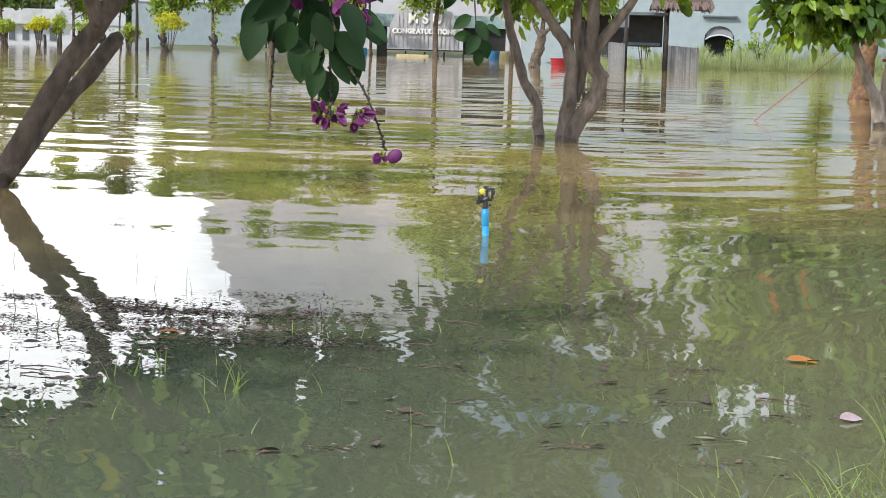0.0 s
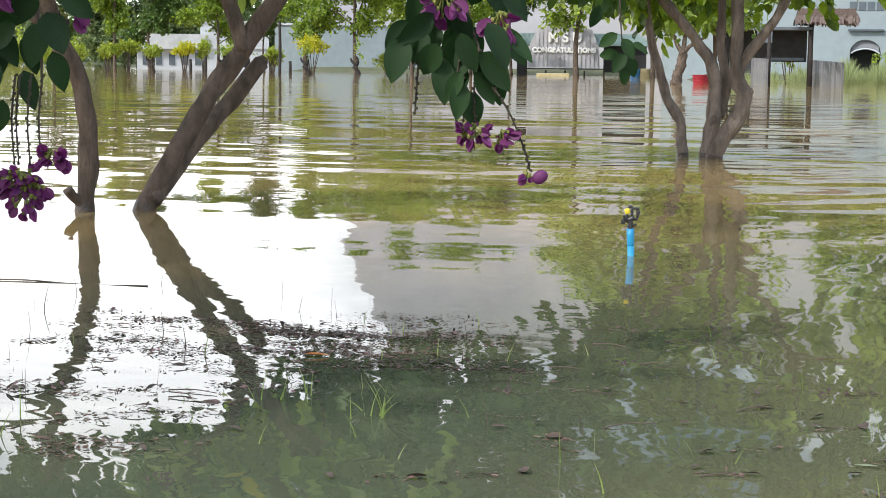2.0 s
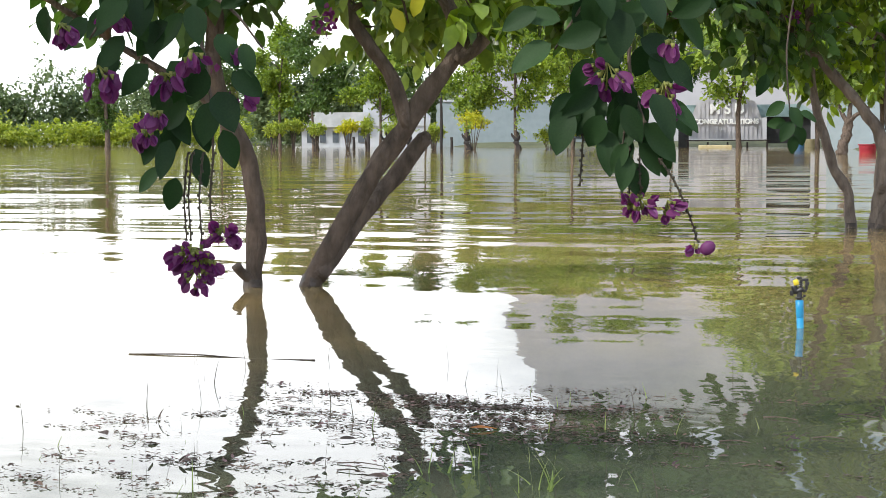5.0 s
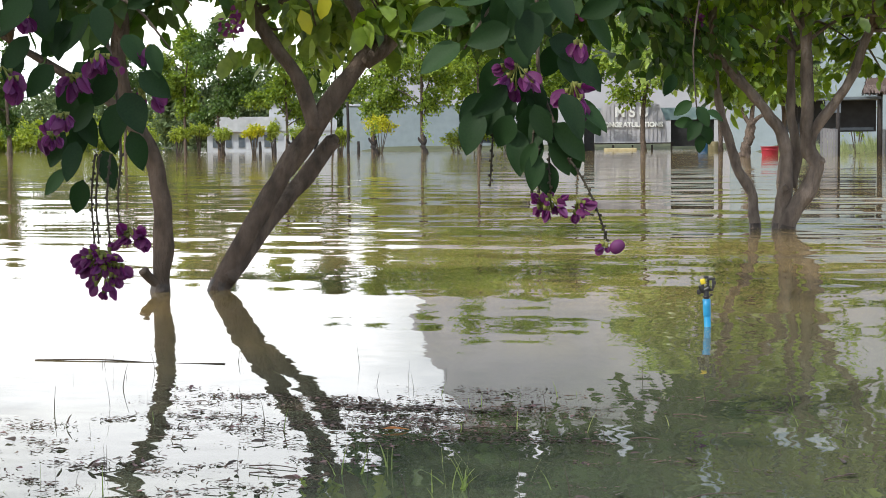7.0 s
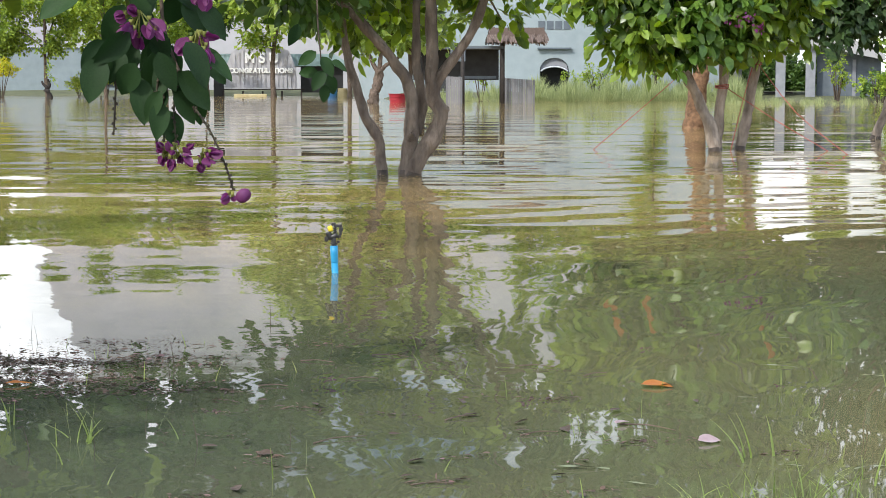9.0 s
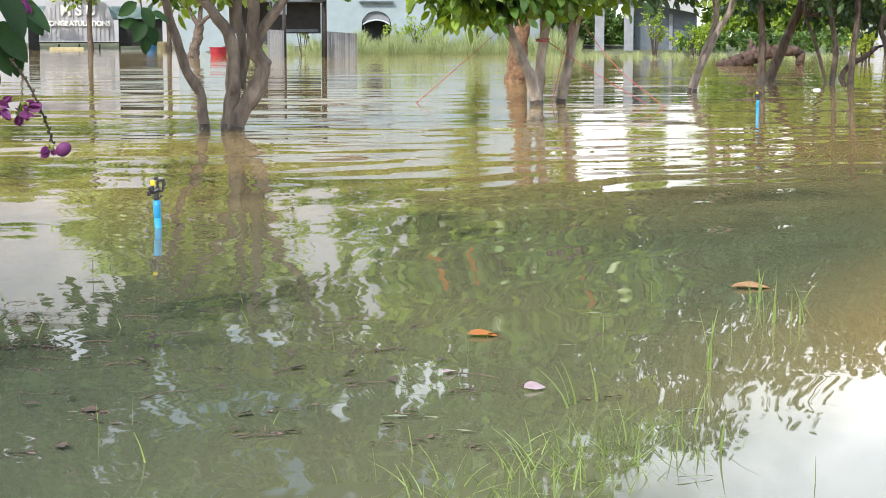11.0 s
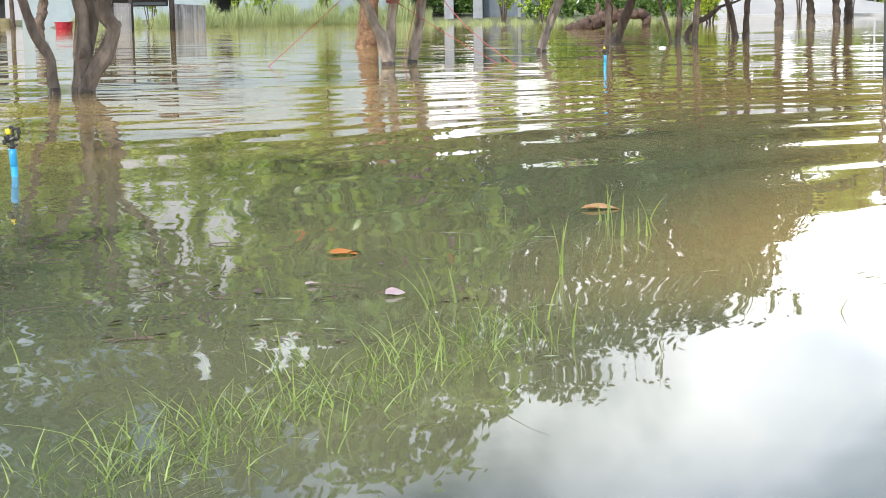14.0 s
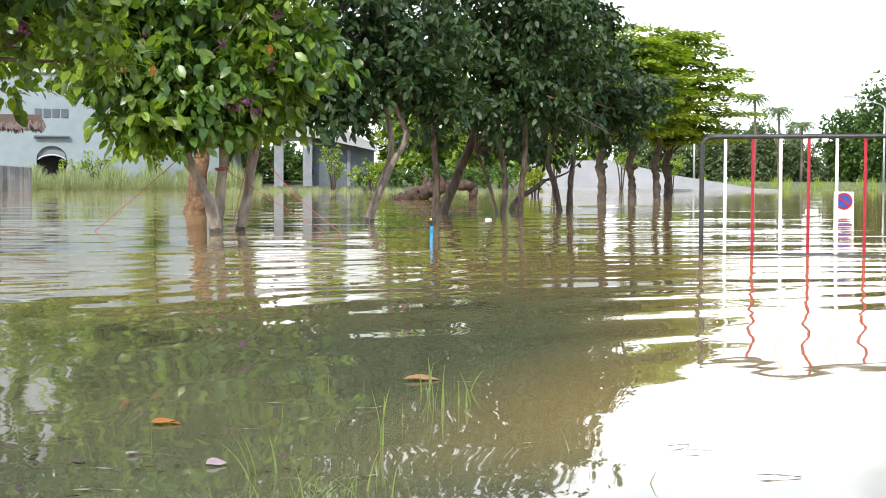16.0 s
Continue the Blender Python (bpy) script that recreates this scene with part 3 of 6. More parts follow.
crown("crown", over, 0.13, M["leaf"], tree_a, 7, 0.6)
twigs("twigwork", A_UP[2:] + A_OVER + A3[3:] + A_LOW, blobs + over, M["bark"], tree_a, 70)

# Curved tree beside it.
tree_b = thing("flowering_tree", (0, 0, 0), "slender curved grey tree with a stub, in flood water", "tree", "trees standing in the flood")
B1 = [(-2.97, 7.06, -0.3), (-2.95, 7.07, 0.0), (-2.93, 7.08, 0.20), (-2.94, 7.08, 0.43), (-2.98, 7.06, 0.63), (-3.06, 7.03, 0.81), (-3.10, 7.01, 1.01), (-3.09, 7.02, 1.22), (-3.1, 6.9, 1.6)]
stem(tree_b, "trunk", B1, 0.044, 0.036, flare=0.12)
stem(tree_b, "stub", [(-2.95, 7.05, 0.03), (-2.985, 7.02, 0.07), (-3.0, 7.0, 0.10)], 0.024, 0.027)
B2 = [(-3.02, 7.03, 0.72), (-3.14, 6.98, 0.86), (-3.30, 6.92, 0.97), (-3.52, 6.82, 1.12), (-3.8, 6.6, 1.35)]
stem(tree_b, "limb", B2, 0.026, 0.012)
B3 = [(-3.1, 6.9, 1.6), (-2.9, 6.0, 1.95), (-2.3, 4.8, 1.85), (-1.75, 3.8, 1.5), (-1.56, 3.4, 1.2)]
stem(tree_b, "limb", B3, 0.03, 0.008)
blobs_b = [(-3.2, 6.95, 1.5, 0.5, 0.4, 0.3, 50), (-2.85, 7.0, 1.42, 0.28, 0.3, 0.22, 22), (-3.6, 6.75, 1.45, 0.4, 0.4, 0.3, 36), (-3.3, 6.3, 1.9, 0.6, 0.6, 0.4, 60)]
# Crown out of view, added to shade the near-left water and hanging leaves.
B_SHADE = [(-3.3, 2.4, 2.5, 0.7, 0.7, 0.3, 150), (-3.75, 3.7, 2.5, 0.6, 0.7, 0.3, 150), (-4.0, 4.9, 2.5, 0.6, 0.7, 0.3, 140), (-2.75, 1.5, 2.5, 0.55, 0.6, 0.3, 75), (-2.7, 2.6, 2.4, 0.5, 0.5, 0.3, 45), (-2.9, 4.2, 2.3, 0.5, 0.7, 0.3, 80)]
# Unseen limb added to carry that shading crown.
B_SHADE_LIMB = [(-3.1, 6.9, 1.6), (-3.1, 5.6, 2.1), (-2.8, 4.0, 2.3), (-2.65, 2.6, 2.4), (-2.65, 1.6, 2.5)]
stem(tree_b, "limb", B_SHADE_LIMB, 0.028, 0.01)
crown("crown", B_SHADE, 0.13, M["leaf"], tree_b, 8, 0.5)
twigs("twigwork", B_SHADE_LIMB[2:], B_SHADE, M["bark"], tree_b, 24)
crown("crown", blobs_b, 0.125, M["leaf"], tree_b, 6, 0.8)
twigs("twigwork", B2[3:] + B3[:3], blobs_b, M["bark"], tree_b, 22)


# Many-stemmed tree in the middle.
tree_c = thing("flowering_tree", (0, 0, 0), "many-stemmed tree with smooth grey bark, in flood water", "tree", "trees standing in the flood")
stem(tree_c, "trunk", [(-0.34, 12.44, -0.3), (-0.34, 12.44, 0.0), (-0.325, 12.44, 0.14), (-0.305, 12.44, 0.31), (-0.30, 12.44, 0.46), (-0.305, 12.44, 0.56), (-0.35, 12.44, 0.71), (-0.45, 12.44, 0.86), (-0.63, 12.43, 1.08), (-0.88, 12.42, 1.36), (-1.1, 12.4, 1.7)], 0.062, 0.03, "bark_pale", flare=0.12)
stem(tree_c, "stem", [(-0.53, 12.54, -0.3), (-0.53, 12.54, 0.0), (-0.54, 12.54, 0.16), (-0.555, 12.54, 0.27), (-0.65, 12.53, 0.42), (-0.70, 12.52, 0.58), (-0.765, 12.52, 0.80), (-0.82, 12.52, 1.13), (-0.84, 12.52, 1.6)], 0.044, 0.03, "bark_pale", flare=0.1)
stem(tree_c, "stem", [(-0.30, 12.41, -0.02), (-0.275, 12.40, 0.06), (-0.21, 12.39, 0.18), (-0.13, 12.39, 0.30), (-0.09, 12.40, 0.42), (-0.085, 12.40, 0.48), (-0.12, 12.40, 0.53), (-0.15, 12.39, 0.58), (-0.155, 12.39, 0.76), (-0.155, 12.39, 1.04), (-0.17, 12.39, 1.5), (-0.1, 12.4, 1.9)], 0.062, 0.042, "bark_pale")
stem(tree_c, "knot", [(-0.09, 12.39, 0.46), (-0.055, 12.38, 0.49), (-0.035, 12.37, 0.50)], 0.036, 0.022, "bark_pale")
stem(tree_c, "stem", [(-0.15, 12.39, 0.60), (-0.10, 12.39, 0.71), (0.05, 12.39, 0.92), (0.16, 12.39, 1.09), (0.28, 12.39, 1.42), (0.5, 12.4, 1.8)], 0.042, 0.025, "bark_pale")
stem(tree_c, "stem", [(-0.27, 12.52, 0.30), (-0.225, 12.54, 0.50), (-0.235, 12.54, 0.62), (-0.27, 12.54, 0.84), (-0.27, 12.54, 1.3)], 0.040, 0.03, "bark_pale")
stem(tree_c, "knot", [(-0.31, 12.38, 0.28), (-0.305, 12.36, 0.30), (-0.30, 12.35, 0.30)], 0.034, 0.022, "bark_pale")
blobs_c = [(-0.85, 12.3, 1.70, 0.5, 0.5, 0.34, 80), (-0.2, 12.2, 1.85, 0.6, 0.6, 0.35, 100), (0.4, 12.3, 1.75, 0.5, 0.5, 0.36, 80), (-0.35, 12.9, 1.25, 0.35, 0.35, 0.3, 45),
           (-0.8, 12.8, 1.25, 0.3, 0.3, 0.28, 34), (0.35, 12.9, 1.35, 0.35, 0.3, 0.28, 36), (0.95, 12.2, 1.55, 0.4, 0.4, 0.36, 48), (0.0, 12.3, 2.5, 1.0, 0.8, 0.4, 260),
           (-1.5, 11.6, 1.78, 0.6, 0.6, 0.42, 150), (-2.2, 11.0, 1.78, 0.6, 0.6, 0.45, 150), (-1.3, 11.4, 2.4, 0.9, 0.8, 0.5, 260), (-2.3, 10.9, 2.5, 0.7, 0.7, 0.5, 220), (0.8, 12.0, 2.4, 0.7, 0.7, 0.5, 190),
           (-0.5, 11.7, 3.1, 1.4, 0.9, 0.45, 380), (-1.05, 12.0, 1.38, 0.4, 0.4, 0.22, 40), (-3.0, 10.6, 2.1, 0.7, 0.6, 0.42, 220), (-3.5, 10.4, 2.3, 0.6, 0.6, 0.5, 200), (-2.9, 10.6, 2.9, 0.9, 0.8, 0.5, 220), (-2.4, 10.6, 2.1, 0.6, 0.6, 0.4, 160), (-3.0, 11.4, 1.75, 0.5, 0.4, 0.32, 120), (-2.3, 11.5, 1.68, 0.5, 0.4, 0.32, 120)]
C_LIMB = [(-0.88, 12.42, 1.36), (-1.3, 12.0, 1.75), (-1.8, 11.4, 1.95), (-2.3, 10.9, 2.1), (-3.3, 10.5, 2.3)]
stem(tree_c, "limb", C_LIMB, 0.04, 0.015, "bark_pale")
C_GAPS = []
for _k in range(44):   # small openings, a few close together
    _x, _z = rng.uniform(-3.3, 1.4), rng.uniform(1.75, 3.3)
    for _j in range(rng.integers(1, 5)):
        C_GAPS.append((_x + rng.normal() * 0.10, _z + rng.normal() * 0.10, rng.uniform(0.035, 0.08), 11.8))
crown("crown", blobs_c[:8], 0.12, M["leaf_bright"], tree_c, 7, 0.6, gaps=C_GAPS)
# Rest of the crown in darker leaves: its shade is put into the colour.
crown("crown", blobs_c[8:], 0.125, M["leaf"], tree_c, 8, 0.7, gaps=C_GAPS)
twigs("twigwork", [(-0.88, 12.42, 1.36), (-0.17, 12.39, 1.4), (0.28, 12.39, 1.42), (-0.84, 12.52, 1.5), (-0.24, 12.54, 1.3)] + C_LIMB, blobs_c, M["bark_pale"], tree_c, 50, 0.008)

# Propped tree tied with ropes.
tree_d = thing("flowering_tree", (0, 0, 0), "bushy tree with three grey stems held by red ropes", "tree", "trees standing in the flood")
stem(tree_d, "trunk", [(2.66, 16.80, -0.3), (2.64, 16.82, 0.0), (2.60, 16.83, 0.22), (2.45, 16.85, 0.58), (2.36, 16.86, 0.76), (2.28, 16.87, 1.02), (2.2, 16.9, 1.5)], 0.066, 0.04, "bark_ash")
stem(tree_d, "stem", [(2.70, 17.2, -0.3), (2.72, 17.21, 0.1), (2.75, 17.21, 0.47), (2.78, 17.20, 0.74), (2.77, 17.21, 1.06), (2.81, 17.20, 1.53), (2.63, 17.23, 2.06), (2.4, 17.25, 2.5)], 0.062, 0.03, "bark_ash")
stem(tree_d, "stem", [(2.95, 17.27, -0.3), (2.97, 17.27, 0.0), (3.03, 17.26, 0.33), (3.05, 17.26, 0.42), (3.10, 17.25, 0.77), (3.14, 17.24, 1.07), (3.08, 17.25, 1.6)], 0.06, 0.045, "bark_ash")
blobs_d = [(1.75, 16.9, 1.85, 0.6, 0.55, 0.42, 110), (2.35, 16.7, 1.55, 0.6, 0.5, 0.40, 120), (2.95, 16.9, 1.7, 0.5, 0.5, 0.42, 95), (2.1, 17.0, 2.35, 0.8, 0.7, 0.42, 150),
           (3.1, 17.0, 2.3, 0.6, 0.6, 0.45, 120), (2.35, 16.75, 1.2, 0.42, 0.35, 0.24, 50), (2.8, 16.8, 1.25, 0.35, 0.3, 0.2, 30), (2.6, 17.1, 2.85, 0.9, 0.8, 0.4, 150), (1.5, 16.9, 2.4, 0.5, 0.5, 0.4, 70),
           (2.2, 17.0, 3.4, 1.0, 0.9, 0.45, 150), (3.1, 17.1, 3.3, 0.8, 0.8, 0.5, 120), (2.6, 17.0, 4.0, 0.9, 0.8, 0.45, 110), (2.15, 16.7, 1.25, 0.4, 0.35, 0.22, 40), (1.6, 16.8, 1.5, 0.4, 0.4, 0.3, 45), (3.35, 16.9, 1.45, 0.4, 0.4, 0.3, 45), (3.6, 17.1, 1.9, 0.45, 0.5, 0.45, 70)]
blobs_d += [(1.95, 16.75, 1.12, 0.4, 0.3, 0.22, 50), (2.3, 16.6, 1.05, 0.3, 0.25, 0.18, 34), (2.95, 17.0, 1.2, 0.4, 0.3, 0.22, 40)]
crown("crown", blobs_d[::2], 0.165, M["leaf_bright"], tree_d, 7, 0.8)
crown("crown", blobs_d[1::2], 0.165, M["leaf_tuft"], tree_d, 7, 0.8)
# Darker leaf material here paints the shade inside the crown.
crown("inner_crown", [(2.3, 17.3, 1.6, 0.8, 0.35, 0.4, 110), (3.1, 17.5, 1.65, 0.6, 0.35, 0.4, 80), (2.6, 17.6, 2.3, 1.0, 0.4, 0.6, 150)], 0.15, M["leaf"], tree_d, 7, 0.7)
twigs("twigwork", [(2.2, 16.9, 1.5), (2.81, 17.2, 1.53), (3.08, 17.25, 1.6), (2.4, 17.25, 2.5)], blobs_d, M["bark_pale"], tree_d, 60, 0.009)


def rope(pts, wrap=None):
    e = thing("rope", pts[0], "thin red guy rope tied to a tree stem", "rope", "guy ropes")
    bm = bmesh.new()
    o = np.array(pts[0])
    tube(bm, [np.array(p) - o for p in pts], 0.0045, 0.0045, 6, 3)
    part("cord", bm, M["rope_red"], e)
    if wrap:
        bm = bmesh.new()
        x, y, z, r = wrap
        for k in range(3):
            ring = [np.array((x + math.cos(a) * r, y + math.sin(a) * r, z + 0.012 * k + 0.006 * math.sin(a + k))) - o for a in np.linspace(0, 2 * math.pi, 14)]
            tube(bm, ring, 0.005, 0.005, 6, 2)
        part("wrap", bm, M["rope_red"], e, "red cord wound round a stem")


rope([(1.40, 17.40, -0.06), (1.47, 17.38, 0.0), (2.0, 17.25, 0.47), (2.68, 17.2, 1.08)], (2.77, 17.21, 1.06, 0.066))
rope([(3.87, 16.9, -0.05), (3.80, 16.92, -0.0), (3.3, 17.0, 0.30), (2.80, 17.16, 0.64)], (2.765, 17.205, 0.64, 0.068))
rope([(3.87, 16.08, -0.05), (3.80, 16.10, 0.0), (3.4, 16.6, 0.40), (3.08, 17.2, 0.95)], (3.115, 17.25, 0.88, 0.066))
rope([(2.80, 17.0, -0.1), (2.83, 17.0, 0.0), (2.95, 17.1, 0.45), (3.1, 17.2, 0.95)])

palm = thing("palm_tree", (0, 0, 0), "thick brown palm trunk bulging at its foot, in flood water", "tree")
stem(palm, "trunk", [(3.81, 26.3, -0.3), (3.82, 26.3, 0.0), (3.84, 26.3, 0.3), (3.88, 26.29, 0.6), (3.92, 26.28, 0.9)], 0.20, 0.125, "bark_palm", 16, 0.12, 0.12)
stem(palm, "upper_trunk", [(3.91, 26.28, 0.85), (3.97, 26.27, 1.30), (4.04, 26.25, 2.01), (4.08, 26.25, 2.9), (4.10, 26.25, 3.6)], 0.127, 0.11, "bark_palm", 16, 0.1)
blobs_p = [(4.1, 26.2, 3.4, 1.3, 1.2, 0.7, 160)]
crown("crown", blobs_p, 0.16, M["leaf"], palm, 7, 0.6)


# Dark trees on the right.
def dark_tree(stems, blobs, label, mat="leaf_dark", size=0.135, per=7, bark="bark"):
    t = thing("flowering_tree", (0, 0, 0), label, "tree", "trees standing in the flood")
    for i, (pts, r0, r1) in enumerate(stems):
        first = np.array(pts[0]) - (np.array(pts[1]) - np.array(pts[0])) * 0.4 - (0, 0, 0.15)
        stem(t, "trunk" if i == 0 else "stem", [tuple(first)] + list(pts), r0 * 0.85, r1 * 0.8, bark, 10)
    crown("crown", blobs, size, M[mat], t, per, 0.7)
    twigs("twigwork", [s[0][-1] for s in stems], blobs, M["bark"], t, 44, 0.012)
    return t


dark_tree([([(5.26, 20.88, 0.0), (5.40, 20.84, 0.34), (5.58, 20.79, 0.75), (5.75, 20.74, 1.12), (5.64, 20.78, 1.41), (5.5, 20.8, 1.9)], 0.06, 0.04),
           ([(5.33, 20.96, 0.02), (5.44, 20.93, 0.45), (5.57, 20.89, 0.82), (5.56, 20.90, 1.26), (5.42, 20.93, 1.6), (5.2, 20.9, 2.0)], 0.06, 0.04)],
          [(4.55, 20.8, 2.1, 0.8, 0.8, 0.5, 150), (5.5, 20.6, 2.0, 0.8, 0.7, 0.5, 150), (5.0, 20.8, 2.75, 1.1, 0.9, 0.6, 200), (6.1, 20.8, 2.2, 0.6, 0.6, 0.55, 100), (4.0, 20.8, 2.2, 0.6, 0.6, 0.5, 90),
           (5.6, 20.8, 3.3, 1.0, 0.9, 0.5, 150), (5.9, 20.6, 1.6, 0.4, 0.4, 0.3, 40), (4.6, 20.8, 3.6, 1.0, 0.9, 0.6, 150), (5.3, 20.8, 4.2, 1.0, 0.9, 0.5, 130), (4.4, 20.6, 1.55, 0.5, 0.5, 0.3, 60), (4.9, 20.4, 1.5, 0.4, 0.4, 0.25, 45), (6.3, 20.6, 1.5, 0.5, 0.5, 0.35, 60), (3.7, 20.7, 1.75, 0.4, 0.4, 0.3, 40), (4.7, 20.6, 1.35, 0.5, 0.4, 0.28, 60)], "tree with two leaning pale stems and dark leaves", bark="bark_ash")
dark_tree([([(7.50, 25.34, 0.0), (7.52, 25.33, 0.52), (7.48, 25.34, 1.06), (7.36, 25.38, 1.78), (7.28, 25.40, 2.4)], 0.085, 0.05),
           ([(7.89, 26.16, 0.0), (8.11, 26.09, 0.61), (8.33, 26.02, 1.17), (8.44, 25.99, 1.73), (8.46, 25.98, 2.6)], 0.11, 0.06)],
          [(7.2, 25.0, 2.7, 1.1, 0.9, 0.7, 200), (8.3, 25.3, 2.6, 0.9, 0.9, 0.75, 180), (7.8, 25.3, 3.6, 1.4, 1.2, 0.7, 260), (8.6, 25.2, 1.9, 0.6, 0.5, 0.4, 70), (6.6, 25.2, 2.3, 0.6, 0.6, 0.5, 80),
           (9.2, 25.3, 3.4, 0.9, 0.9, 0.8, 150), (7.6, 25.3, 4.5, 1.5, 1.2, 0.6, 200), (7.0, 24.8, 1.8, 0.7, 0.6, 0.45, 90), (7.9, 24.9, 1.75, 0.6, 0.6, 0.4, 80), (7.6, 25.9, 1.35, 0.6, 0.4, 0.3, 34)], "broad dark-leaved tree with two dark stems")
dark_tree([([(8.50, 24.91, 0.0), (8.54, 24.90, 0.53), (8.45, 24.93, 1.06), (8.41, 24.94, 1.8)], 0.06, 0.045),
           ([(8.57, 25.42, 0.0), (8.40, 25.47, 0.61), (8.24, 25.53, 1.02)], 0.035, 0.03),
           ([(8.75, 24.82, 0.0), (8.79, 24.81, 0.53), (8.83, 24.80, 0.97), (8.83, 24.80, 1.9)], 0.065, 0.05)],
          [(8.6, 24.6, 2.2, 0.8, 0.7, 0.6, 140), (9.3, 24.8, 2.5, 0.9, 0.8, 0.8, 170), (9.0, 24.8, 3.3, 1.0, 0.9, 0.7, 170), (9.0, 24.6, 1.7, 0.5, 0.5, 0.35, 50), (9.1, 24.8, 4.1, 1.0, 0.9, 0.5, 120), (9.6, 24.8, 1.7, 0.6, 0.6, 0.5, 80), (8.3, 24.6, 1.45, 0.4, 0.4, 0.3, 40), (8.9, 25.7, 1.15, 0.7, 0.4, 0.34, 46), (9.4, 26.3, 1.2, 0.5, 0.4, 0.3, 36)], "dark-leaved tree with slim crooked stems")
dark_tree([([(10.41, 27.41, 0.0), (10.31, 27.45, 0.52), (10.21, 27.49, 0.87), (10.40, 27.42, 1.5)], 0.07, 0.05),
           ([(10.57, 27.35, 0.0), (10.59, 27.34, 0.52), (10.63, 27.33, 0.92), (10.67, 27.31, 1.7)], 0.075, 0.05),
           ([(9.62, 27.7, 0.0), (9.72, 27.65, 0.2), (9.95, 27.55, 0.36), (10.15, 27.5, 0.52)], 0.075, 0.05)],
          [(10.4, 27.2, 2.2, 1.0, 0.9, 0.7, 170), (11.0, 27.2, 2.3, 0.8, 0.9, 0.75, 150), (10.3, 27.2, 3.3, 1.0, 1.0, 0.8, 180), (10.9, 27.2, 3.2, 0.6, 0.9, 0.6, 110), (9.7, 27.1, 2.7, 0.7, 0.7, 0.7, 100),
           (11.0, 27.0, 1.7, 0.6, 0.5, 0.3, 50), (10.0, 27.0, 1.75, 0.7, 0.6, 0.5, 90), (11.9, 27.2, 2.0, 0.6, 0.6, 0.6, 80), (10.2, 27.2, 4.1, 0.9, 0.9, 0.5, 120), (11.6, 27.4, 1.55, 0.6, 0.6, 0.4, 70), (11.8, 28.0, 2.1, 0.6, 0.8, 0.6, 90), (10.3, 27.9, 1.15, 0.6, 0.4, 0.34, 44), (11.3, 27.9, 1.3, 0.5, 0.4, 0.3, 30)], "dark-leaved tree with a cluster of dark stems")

# Sunlit bushy tree behind the many-stemmed one.
dark_tree([([(-0.68, 25.2, 0.0), (-0.62, 25.2, 0.6), (-0.62, 25.2, 1.2), (-0.8, 25.2, 2.2)], 0.05, 0.035)],
          [(-2.5, 25.0, 2.0, 0.7, 0.6, 0.42, 150), (-1.5, 24.8, 1.75, 0.7, 0.6, 0.5, 170), (-0.5, 25.0, 1.75, 0.7, 0.6, 0.5, 170), (-1.9, 25.0, 2.6, 0.9, 0.8, 0.5, 200), (-0.6, 25.0, 2.6, 0.9, 0.8, 0.5, 200), (-1.3, 25.0, 3.3, 1.1, 0.9, 0.5, 200), (-1.0, 24.8, 1.35, 0.5, 0.4, 0.25, 60)],
          "bushy tree with sunlit green leaves standing in the flood", mat="leaf_sunlit", size=0.13)

